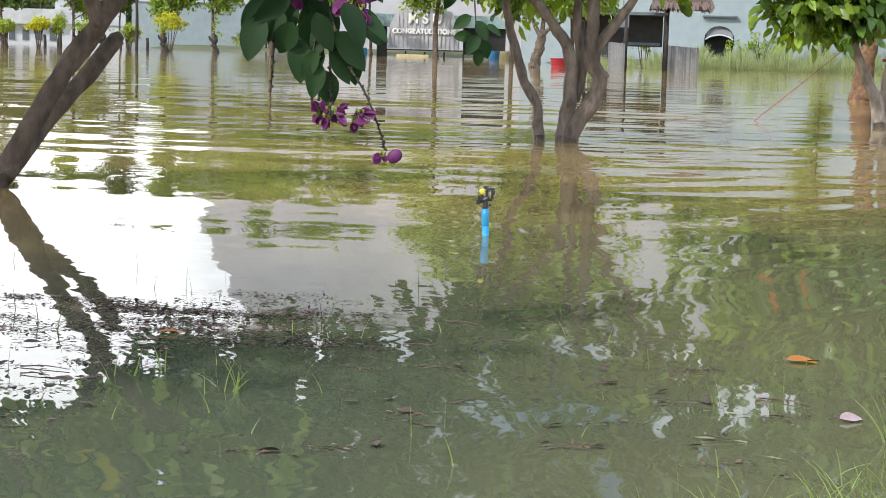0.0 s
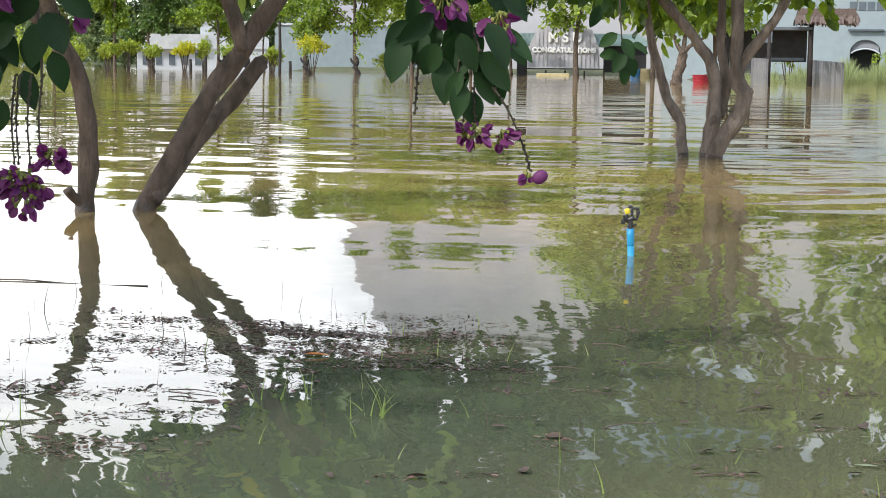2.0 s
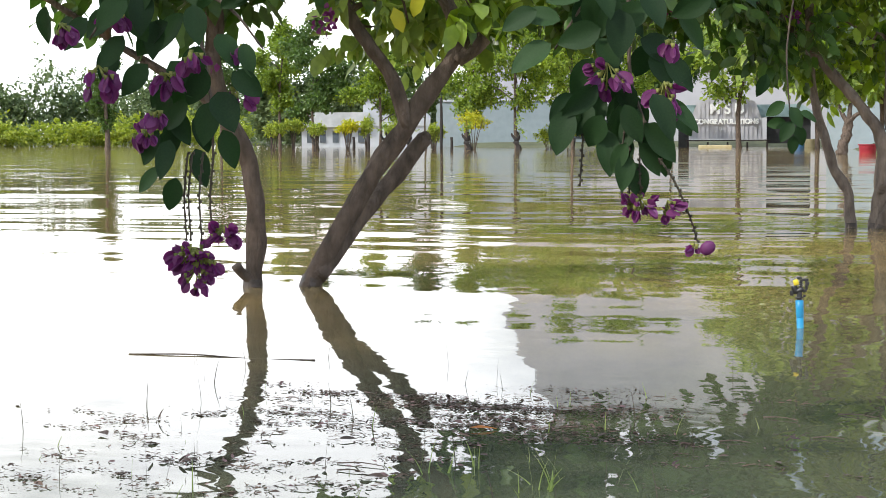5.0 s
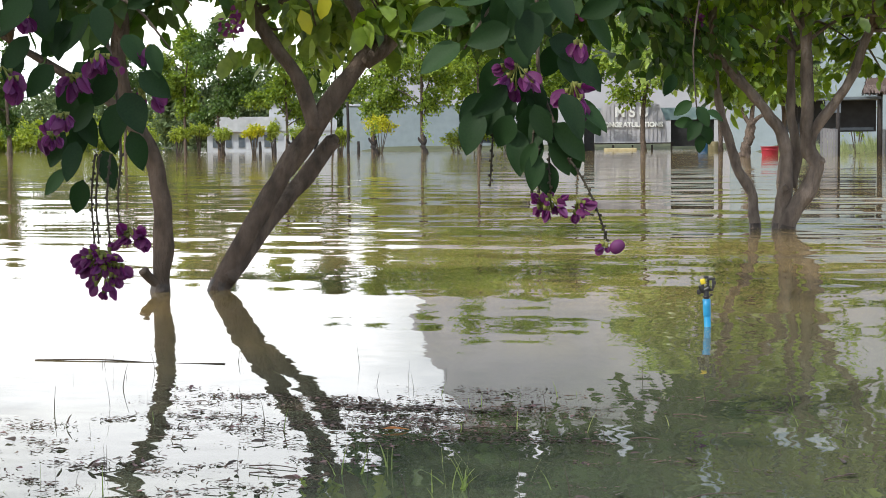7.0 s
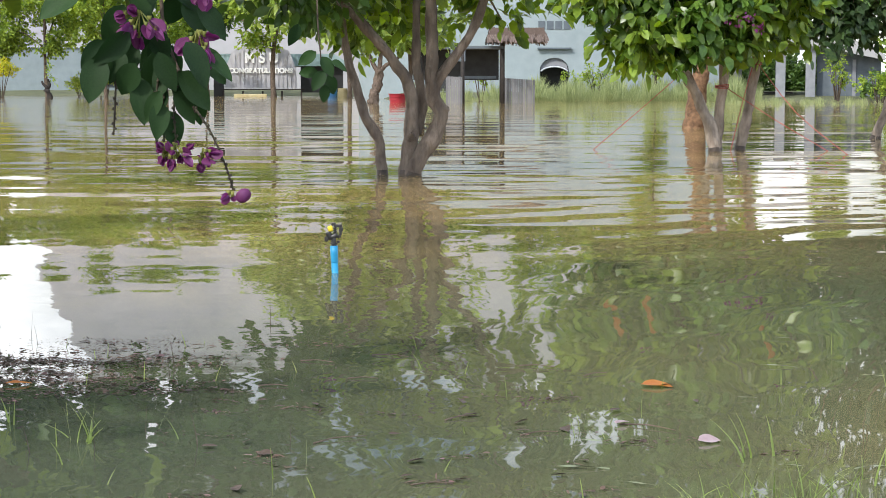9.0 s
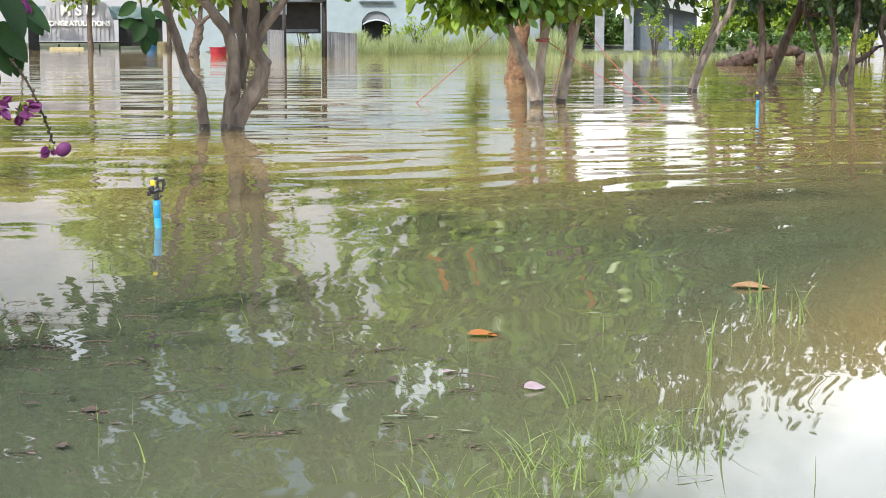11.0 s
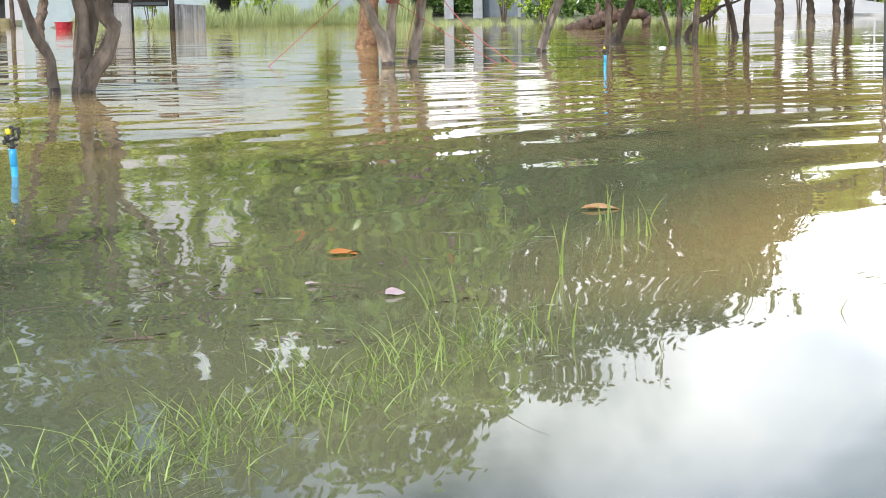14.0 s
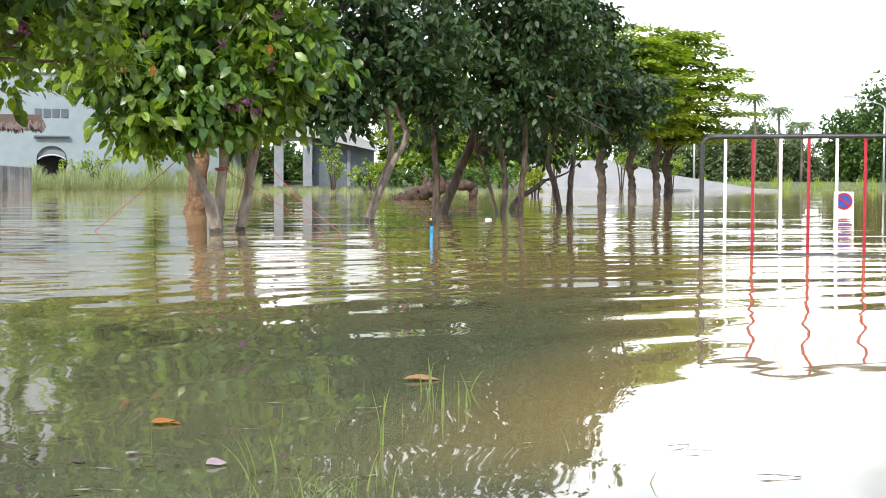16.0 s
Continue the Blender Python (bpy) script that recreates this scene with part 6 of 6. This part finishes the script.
for az, d, h, r, th, leaf, tr in ((-20.45, 100, 7.4, 1.45, 1.9, "leaf_mid", 0.10), (-21.6, 106, 7.4, 1.1, 2.6, "leaf_far", 0.11), (-18.2, 98, 6.4, 1.3, 1.8, "leaf_far", 0.11), (-16.6, 104, 8.4, 1.7, 2.7, "leaf_mid", 0.07),
                                  (-15.2, 98, 8.0, 1.6, 2.1, "leaf_far", 0.14), (-13.5, 96, 8.6, 2.0, 2.5, "leaf_far", 0.12), (-27.4, 120, 7.2, 0.8, 1.6, "leaf_mid", 0.22), (-23.6, 118, 7.0, 1.3, 2.0, "leaf_mid", 0.12)):
    far_tree(az, d, h * 1.05, r * 1.3, th, leaf, 0.21, 1300, r=tr)
far_tree(-11.6, 94, 9.8, 2.8, 3.3, "leaf_far", 0.22, 750)
far_tree(-9.6, 100, 10.0, 3.2, 3.2, "leaf_far", 0.22, 950)
far_tree(-8.2, 104, 9.0, 2.2, 3.6, "leaf_mid", 0.24, 900)
far_tree(-6.0, 92, 9.6, 3.0, 2.9, "leaf_far", 0.27, 720, "leafy tree with a bare brown trunk beside the hut", r=0.17)
far_tree(-3.4, 86, 9.0, 2.8, 2.4, "leaf_far", 0.26, 620, "leafy tree with a bare brown trunk beside the hut", r=0.14)

stump = thing("tree_stump", polar(-2.55, 60), "thick grey pollarded trunk standing in the flood", "stump", "stumps in the flood", turn=2.5)
bm = bmesh.new()
tube(bm, [(-0.12, 0, -0.3), (-0.08, 0, 0.1), (0.0, 0, 0.5), (0.12, 0, 0.95), (0.16, 0, 1.25)], 0.20, 0.15, 14, 5, 0.4, 0.2, kink=0.3)
part("trunk", bm, M["bark"], stump)
for _pts in ([(0.14, 0, 1.1), (0.35, 0, 1.35), (0.62, 0, 1.5), (0.95, 0, 1.75)], [(0.12, 0, 1.1), (-0.12, 0, 1.5), (-0.3, 0, 2.0)], [(0.14, 0, 1.15), (0.2, 0, 1.7), (0.3, 0, 2.3)]):
    bm = bmesh.new()
    tube(bm, _pts, 0.09, 0.05, 10, 4, 0.3)
    part("limb", bm, M["bark"], stump)
crown("crown", [(-0.3, 0, 2.2, 0.7, 0.5, 0.4, 70), (0.5, 0, 2.3, 0.7, 0.5, 0.5, 70), (0.1, 0, 2.9, 0.9, 0.6, 0.5, 90)], 0.16, M["leaf_far"], stump, 7, 0.4, plain=True, width=1.4)

far_tree(6.9, 73, 7.0, 1.0, 1.2, "leaf_far", 0.17, 800, "slim leafy tree before the long building", r=0.08)

# Low stumps with a few shoots, and short posts, in the flood on the left.
for az, d in ((-13.5, 90), (-15.2, 92), (-18.0, 93), (-20.4, 96), (-17.2, 94)):
    x, y, _ = polar(az, d)
    s = thing("tree_stump", (x, y, 0.0), "dark knobbly pollarded stump standing in the flood", "stump", "stumps in the flood")
    bm = bmesh.new()
    tube(bm, [(0.1, 0, -0.3), (0.05, 0, 0.15), (-0.05, 0, 0.4), (0, 0, 0.7), (0.06, 0, 0.95)], 0.17, 0.05, 10, 4, 0.8, kink=0.8)
    tube(bm, [(0.0, 0, 0.5), (-0.25, 0, 0.75), (-0.3, 0, 0.9)], 0.1, 0.04, 8, 3, 0.6)
    part("trunk", bm, M["timber_dark"], s)
    tagged(crown("shoot_growth", [(0, 0, 1.3, 0.35, 0.35, 0.5, 14)], 0.2, M["leaf_far"], s, 6, 0.2, plain=True), kind="stuff")
for az, d, h in ((-19.1, 96, 0.75), (-15.75, 92, 0.7), (-16.1, 93, 2.9), (-21.9, 110, 0.8), (-18.6, 90, 0.9)):
    x, y, _ = polar(az, d)
    p = thing("post", (x, y, 0.0), "dark wooden post standing in the flood", "post", "posts in the flood")
    bm = bmesh.new()
    tube(bm, [(0, 0, -0.3), (0.02, 0, h * 0.5), (0.0, 0, h)], 0.09, 0.075, 8, 3, 0.2)
    part("shaft", bm, M["timber_dark"], p)


def shrub(az, d, z, w, h, mat, clumps, size, label, bare=0.0, name="shrub", depth=None):
    x, y, _ = polar(az, d)
    s = thing(name, (x, y, 0.0), label, "shrub", "shrubs by the flood")
    bm = bmesh.new()
    for k in range(6):
        a = k * 1.05
        tube(bm, [(0.03 * math.cos(a), 0.03 * math.sin(a), -0.3), (w * 0.15 * math.cos(a), w * 0.15 * math.sin(a), (z + bare) * 0.6 + 0.1), (w * 0.3 * math.cos(a), w * 0.3 * math.sin(a), z + h * 0.6)], 0.03, 0.012, 5, 3)
    tagged(part("stemwork", bm, M["bark_dark"], s), kind="stuff")
    blobs = [(rng.normal() * w * 0.2, rng.normal() * 0.2, z + h * (0.35 + 0.3 * rng.uniform()), w * 0.36, (depth or w) * 0.36, h * 0.38, clumps / 2.2) for _ in range(4)]
    crown("foliage", blobs, size, M[mat], s, 8, 0.1, plain=True, reach=size, width=1.3)


for az, d, z, w, h, leaf in ((-15.0, 93, 1.1, 1.9, 1.0, "leaf_yellow"), (-16.35, 94, 0.5, 1.1, 0.9, "leaf_lime"), (-17.7, 94, 0.7, 1.0, 0.8, "leaf_lime"), (-18.65, 92, 0.8, 0.7, 1.2, "leaf_lime"), (-19.3, 92, 1.0, 1.2, 0.6, "leaf_yellow"),
                             (-20.35, 94, 0.9, 0.7, 0.6, "leaf_lime"), (-21.15, 96, 1.0, 0.8, 0.7, "leaf_lime"), (-21.8, 96, 0.8, 1.2, 0.8, "leaf_lime"), (-22.9, 98, 0.5, 1.0, 1.0, "leaf_lime"), (-11.6, 98, 0.8, 1.2, 0.7, "leaf_lime"), (-12.4, 98, 0.2, 1.8, 1.2, "leaf_lime")):
    shrub(az, d, z, w, h, leaf, 110, 0.15, "bright yellow-green bush on thin stems in the flood")
shrub(-10.6, 100, 0.2, 1.6, 1.2, "leaf_far", 80, 0.18, "green shrub beside the hut")
shrub(1.05, 70, 0.4, 1.3, 2.0, "leaf_layer", 70, 0.12, "thin pale green shrub beside the hut", 0.6)
shrub(5.0, 74, 0.3, 1.6, 1.6, "leaf_layer", 70, 0.13, "thin pale green shrub against the wall", 0.6)
shrub(13.0, 66, 0.3, 1.0, 1.6, "leaf_far", 50, 0.12, "thin young tree before the pavilion", 0.6)
shrub(19.95, 52, 0.0, 0.8, 1.1, "leaf_lime", 120, 0.10, "bright lime-green bush behind the trees")
shrub(14.4, 64, 0.2, 1.2, 1.3, "leaf_far", 60, 0.13, "green bush behind the fallen trunk")
shrub(17.6, 62, 0.1, 0.9, 0.9, "leaf_mid", 60, 0.12, "green bush behind the fallen trunk")


def reeds(name, az0, az1, d0, d1, h, count, mat, label, wide=0.055):
    az, d = rng.uniform(az0, az1, count), rng.uniform(d0, d1, count)
    x, y = np.sin(np.radians(az)) * d, np.cos(np.radians(az)) * d
    lump = 0.6 + 0.4 * np.sin(az * 9) * np.sin(az * 4.3 + 1)
    ways = np.stack([rng.normal(size=count) * 0.25, rng.normal(size=count) * 0.25, np.ones(count)], 1)
    ups = np.stack([rng.normal(size=count), -np.ones(count), rng.normal(size=count) * 0.2], 1)
    ob = leaves(name, np.stack([x, y, np.maximum(ground_height(x, y) - 0.02, -0.05)], 1), ways, ups, h * lump * rng.uniform(0.5, 1.15, count), M[mat], None, True, width=wide)
    tagged(ob, label, "reeds", kind="stuff")


reeds("reeds", 2.6, 10.5, 69, 77, 1.15, 20000, "reed", "tall pale green reeds along the flooded bank")
reeds("reeds", -1.6, 2.2, 68, 75, 0.95, 2400, "reed", "tall pale green reeds along the flooded bank")
reeds("waterweed", 8.5, 19.0, 54, 73, 0.30, 6500, "reed", "pale green low water plants along the bank", 0.11)
reeds("hedge_grass", 17.0, 40.0, 82, 90, 0.6, 6000, "leaf_layer", "row of low yellow-green bushes along the far bank", 0.11)


def foliage_bank(name, az0, az1, d, h, mat, clumps, size, label, thick=8.0, base=0.0):
    """A far wood as one mass of leaves with an uneven top."""
    n = 26
    blobs = []
    for k in range(n):
        az = az0 + (az1 - az0) * (k + rng.uniform(0.2, 0.8)) / n
        x, y, _ = polar(az, d + rng.uniform(-thick, thick))
        w = radians(abs(az1 - az0) / n) * d * 1.1
        hh = h * rng.uniform(0.6, 1.15)
        blobs.append((x, y, base + hh * 0.5, w, w, hh * 0.55, clumps / n))
    p, wy, u = crown_points(blobs, 8, 0.1, size)
    ob = leaves(name, p, wy, u, size * rng.uniform(0.6, 1.3, len(p)), M[mat], None, True, width=1.6)
    tagged(ob, label, "woods", kind="stuff")


foliage_bank("far_hedge", -40, -22.6, 176, 3.2, "leaf_lime", 4200, 0.34, "yellow-green hedge along the far bank", 2.0)
foliage_bank("far_woods", -42, -21, 205, 8.4, "leaf_haze", 12000, 0.42, "dark green woods behind the far bank", 4.0)
foliage_bank("far_woods", -22.5, -12.5, 150, 7.0, "leaf_haze", 7000, 0.36, "dark green woods behind the white house", 4.0)
foliage_bank("far_woods", -13.2, -8.3, 107, 6.5, "leaf_far", 1500, 0.30, "green trees beside the grey hut", 3.0, 3.4)
foliage_bank("far_woods", -2.6, 4.4, 108, 12.0, "leaf_far", 6500, 0.36, "green trees behind the long building", 3.0)
foliage_bank("far_hedge", 9.4, 13.6, 96, 2.3, "leaf_mid", 1500, 0.26, "green bushes seen through the pavilion", 2.0)
foliage_bank("far_hedge", 13.8, 19.2, 74, 0.9, "leaf_mid", 700, 0.16, "low dark bushes on the bank behind the trees", 2.0, 0.2)
foliage_bank("far_woods", 22.8, 28.9, 150, 4.9, "leaf_haze", 6000, 0.30, "green woods behind the far bank", 4.0)
foliage_bank("far_woods", 28.0, 46, 152, 3.4, "leaf_haze", 7000, 0.30, "low green woods behind the far bank", 4.0)
foliage_bank("far_woods", 30.0, 46, 142, 8.4, "leaf_mid", 15000, 0.32, "tall dark green woods behind the far bank")
foliage_bank("far_woods", 4.2, 10.2, 112, 15.0, "leaf_far", 3000, 0.45, "green trees behind the pavilion")
foliage_bank("far_woods", 12.3, 13.3, 112, 11.0, "leaf_far", 500, 0.45, "green trees behind the pavilion")
foliage_bank("far_woods", 14.7, 22.3, 112, 9.5, "leaf_far", 2400, 0.45, "green trees behind the pavilion")


def far_palm(az, d, h):
    x, y, _ = polar(az, d)
    t = thing("palm_tree", (x, y, 0.0), "tall thin palm tree in the distance", "tree", "far palms")
    bm = bmesh.new()
    tube(bm, [(0, 0, -0.1), (0.1, 0, h * 0.5), (0, 0, h)], 0.14, 0.10, 8, 3, 0.1)
    part("trunk", bm, M["bark_pale"], t)
    P, W, U = [], [], []
    for k in range(34):
        a, e = k * 2.4, 1.3 - 0.06 * k
        for j in range(13):
            u = j / 12
            r, z = 1.25 * u, math.sin(e) * 1.1 * u - 1.0 * u * u
            for sgn in (-1, 1):
                P.append((math.cos(a) * r, math.sin(a) * r, h + z))
                W.append((math.cos(a + sgn * 0.7), math.sin(a + sgn * 0.7), -0.9))
                U.append((0, 0, 1))
    leaves("frond_head", P, W, U, np.full(len(P), 0.48), M["leaf_haze"], t, True, width=0.28)


far_palm(27.35, 138, 7.3)
far_palm(28.15, 140, 6.3)
far_palm(28.9, 146, 5.3)
for _az, _d, _h in ((20.6, 70, 2.0), (22.9, 71, 1.6), (24.6, 72, 1.4)):
    shrub(_az, _d, 0.7, 0.9, _h * 0.6, "leaf_far", 45, 0.12, "thin staked young tree before the white roof", 0.5)


def lamp(az, d, h, arm):
    x, y, _ = polar(az, d)
    t = thing("street_lamp", (x, y, 0.0), "tall grey street lamp on the far bank", "lamp", "street lamps")
    bm = bmesh.new()
    tube(bm, [(0, 0, -0.2), (0, 0, h)], 0.09, 0.06, 10)
    part("pole", bm, M["steel"], t)
    bm = bmesh.new()
    tube(bm, [(0, 0, h - 0.05), (-0.4 * arm, 0, h + 0.25), (-2.6 * arm, 0, h + 0.75)], 0.05, 0.04, 8)
    part("arm", bm, M["steel"], t)
    block_part("lamp_head", (-3.2 * arm, -2.5 * arm, -0.12, 0.12, h + 0.68, h + 0.84), M["steel"], t, bevel=0.03)


lamp(31.6, 122, 5.6, 1)
lamp(25.35, 128, 4.6, -1)


# ---- floating leaves, litter and grass ----
def blade_mesh(name, places, heights, lean, mat, label, category, width=0.006, kind="stuff"):
    """Curved grass blades, one strip of five faces each."""
    V, F = [], []
    for (x, y), h, (lx, ly) in zip(places, heights, lean):
        a = rng.uniform(0, math.pi)
        sx, sy = math.cos(a), math.sin(a)
        b = len(V)
        for i in range(6):
            u = i / 5
            w = width * (1 - u ** 1.6) * 0.5 + 0.0003
            cx, cy, cz = x + lx * h * u * u, y + ly * h * u * u, -0.03 + h * u * (1 - 0.25 * u * math.hypot(lx, ly))
            V += [(cx - sx * w, cy - sy * w, cz), (cx + sx * w, cy + sy * w, cz)]
        F += [(b + 2 * i, b + 2 * i + 1, b + 2 * i + 3, b + 2 * i + 2) for i in range(5)]
    ob = mesh_part(name, V, F, mat)
    return tagged(ob, label, category, kind=kind)


def tuft(x, y, n, h, spread, sway=0.3, label="bright green grass tuft rising from the water"):
    e = thing("grass_tuft", (x, y, 0.0), label, "grass", "grass tufts")
    for _ in range(n):
        V, F = [], []
        ox, oy = rng.normal() * spread, rng.normal() * spread
        hh, lx, ly, a = 0.03 + h * rng.uniform(0.35, 1.0), rng.normal() * sway, rng.normal() * sway * 0.7, rng.uniform(0, math.pi)
        for i in range(7):
            u = i / 6
            w = 0.0032 * (1 - u ** 1.8) + 0.0002
            cx, cy, cz = ox + lx * hh * u * u, oy + ly * hh * u * u, -0.03 + hh * u * (1 - 0.2 * u * math.hypot(lx, ly))
            V += [(cx - math.cos(a) * w, cy - math.sin(a) * w, cz), (cx, cy - 0.0008, cz), (cx + math.cos(a) * w, cy + math.sin(a) * w, cz)]
        F = [(3 * i + k, 3 * i + k + 1, 3 * i + k + 4, 3 * i + k + 3) for i in range(6) for k in range(2)]
        mesh_part("blade", V, F, M["grass"], e)


tuft(0.85, 3.29, 4, 0.19, 0.008, 0.1)
tuft(1.17, 3.84, 9, 0.13, 0.03, 0.22)
tuft(1.22, 4.1, 7, 0.12, 0.05)
tuft(0.52, 2.98, 6, 0.10, 0.03)
tuft(-0.72, 3.15, 10, 0.10, 0.03)
tuft(-0.98, 3.25, 8, 0.08, 0.05)
tuft(0.62, 2.62, 8, 0.09, 0.06)
# Thick grass near the bank.
N = 1200
u = rng.uniform(0, 1, N) ** 1.3
px_, py_ = -0.12 + 0.75 * u + rng.normal(size=N) * 0.07, 1.9 + 0.85 * u + rng.normal(size=N) * 0.08
blade_mesh("bank_grass", list(zip(px_, py_)), 0.033 + 0.070 * rng.uniform(0, 1, N) ** 2.2, list(zip(rng.normal(size=N) * 0.6, rng.normal(size=N) * 0.5)), M["grass"],
           "thin bright green grass growing through shallow water", "grass", 0.0028)
N = 80
px_, py_ = rng.uniform(-1.9, 1.25, N), rng.uniform(2.4, 4.4, N)
blade_mesh("sparse_grass", list(zip(px_, py_)), 0.035 + 0.06 * rng.uniform(0, 1, N), list(zip(rng.normal(size=N) * 0.2, rng.normal(size=N) * 0.15)), M["grass"],
           "sparse thin grass blades rising from the water", "grass", 0.003)
N = 60
px_, py_ = rng.uniform(-2.2, -0.3, N), rng.uniform(2.9, 5.0, N)
blade_mesh("dry_stems", list(zip(px_, py_)), 0.035 + 0.085 * rng.uniform(0, 1, N), list(zip(rng.normal(size=N) * 0.10, rng.normal(size=N) * 0.10)), M["stalk"],
           "thin dry weed stems rising from the water", "weeds", 0.0022)


def float_leaf(name, x, y, size, turn, mat, label, group="", wide=0.45, tilt=0.0):
    bm = leaf_bmesh(size, size * wide, 0.05, int(abs(x * 100)))
    o = part(name, bm, mat, None, label)
    o.matrix_basis = pose(x, y, 0.006, tilt, 0, turn)
    return tagged(o, label, "leaf", group)


float_leaf("fallen_leaf", 0.40, 3.71, 0.07, -12, M["leaf_orange"], "orange dead leaf floating on the water", wide=0.6, tilt=7)
float_leaf("fallen_leaf", 1.19, 4.36, 0.11, -8, M["leaf_tan"], "pale orange dead leaf floating on the water", wide=0.5, tilt=6)
float_leaf("fallen_petal", 0.44, 3.12, 0.045, 12, M["petal_pale"], "pale pink petal floating on the water", wide=0.7, tilt=18)
float_leaf("fallen_petal", 0.30, 3.28, 0.04, 40, M["petal_pale"], "pale pink petal floating on the water", wide=0.5)
float_leaf("fallen_leaf", -1.02, 3.72, 0.06, 20, M["leaf_orange"], "orange dead leaf among dark litter", wide=0.4)
for k in range(46):
    x, y = rng.uniform(-1.9, 0.55), rng.uniform(2.65, 4.1)
    float_leaf("dead_leaf", x, y, rng.uniform(0.022, 0.042), rng.uniform(0, 360), M["debris"], "curled brown dead leaf floating on the water", "dead leaves", rng.uniform(0.3, 0.6), rng.uniform(-25, 25))

for k in range(15):
    x, y = (rng.uniform(0.55, 1.45), rng.uniform(2.7, 4.5)) if k < 11 else (rng.uniform(-0.3, 0.6), rng.uniform(2.4, 3.2))
    o = float_leaf("floating_straw", x, y, rng.uniform(0.045, 0.10), rng.normal() * 22, M["straw"], "pale straw of grass lying flat on the water", "floating straws", 0.055)
    tagged(o, category="grass")

# Litter drifting in one thick patch and in loose rafts.
cx, cy, cs = [], [], []
def litter(x, y, sx, sy, count, s0, s1):
    cx.append(x + rng.normal(size=count) * sx)
    cy.append(y + rng.normal(size=count) * sy + 0.02 * np.sin(cx[-1] * 30))
    cs.append(rng.uniform(s0, s1, count))
for _k in range(44):
    litter(rng.normal() * 0.24 - 1.14, 3.86 + rng.normal() * 0.20, 0.10, 0.02, 110, 0.005, 0.014)
for _k in range(44):
    _x = rng.uniform(-2.0, -0.95)
    litter(_x, rng.uniform(2.7, 4.3), rng.uniform(0.02, 0.07), 0.016, rng.integers(24, 70), 0.005, 0.016)
for _k in range(24):
    litter(rng.uniform(-1.75, -1.0), rng.uniform(2.45, 3.5), rng.uniform(0.02, 0.06), 0.014, rng.integers(20, 60), 0.006, 0.017)
for _k in range(24):
    litter(rng.uniform(-0.95, 0.6), rng.uniform(2.6, 3.9), rng.uniform(0.015, 0.05), 0.010, rng.integers(10, 34), 0.005, 0.015)
for _k in range(7):
    litter(rng.uniform(-0.9, -0.4), rng.uniform(3.6, 4.4), 0.14, 0.016, 80, 0.005, 0.013)
cx, cy, cs = np.concatenate(cx), np.concatenate(cy), np.concatenate(cs)
cs *= rng.uniform(0.5, 1.0, len(cs)) + 0.8 * (rng.uniform(0, 1, len(cs)) < 0.05)
slim = rng.uniform(0, 1, len(cx)) < 0.35
pink = ~slim & (rng.uniform(0, 1, len(cx)) < 0.08)
for chosen, wide, long, stuff_mat in ((slim, 0.28, 1.8, "debris"), (~slim & ~pink, 0.9, 1.0, "debris"), (pink, 0.9, 1.4, "litter_pink")):
    N = int(chosen.sum())
    ways = np.stack([rng.normal(size=N), rng.normal(size=N) * 0.35, rng.normal(size=N) * 0.10], 1)
    ups = np.stack([rng.normal(size=N) * 0.35, rng.normal(size=N) * 0.35, np.ones(N)], 1)
    tagged(leaves("drifting_litter", np.stack([cx[chosen], cy[chosen], np.full(N, 0.003)], 1), ways, ups, cs[chosen] * long, M[stuff_mat], None, False, width=wide), "dark brown leaf litter drifting in rafts", "litter", kind="stuff")

stick = thing("floating_stick", (-2.41, 4.77, 0.0005), "long thin dark stick floating on the water", "stick")
bm = bmesh.new()
tube(bm, [(0, 0, 0), (0.2, 0.02, 0.003), (0.42, 0.0, -0.002), (0.62, 0.0, 0.001)], 0.0026, 0.002, 6, 4, 0.3)
part("twig", bm, M["bark_dark"], stick)
for k in range(14):
    x, y = rng.uniform(-1.8, 0.4), rng.uniform(2.7, 4.2)
    t = thing("twig", (x, y, 0.003), "thin brown twig floating among dead leaves", "twig", "floating twigs", turn=rng.uniform(-40, 40))
    bm = bmesh.new()
    L = rng.uniform(0.05, 0.13)
    tube(bm, [(0, 0, 0), (L * 0.5, L * 0.08, 0.002), (L, 0, 0)], 0.0015, 0.0009, 6, 3, 0.5, kink=1.5)
    part("stick", bm, M["bark"], t)
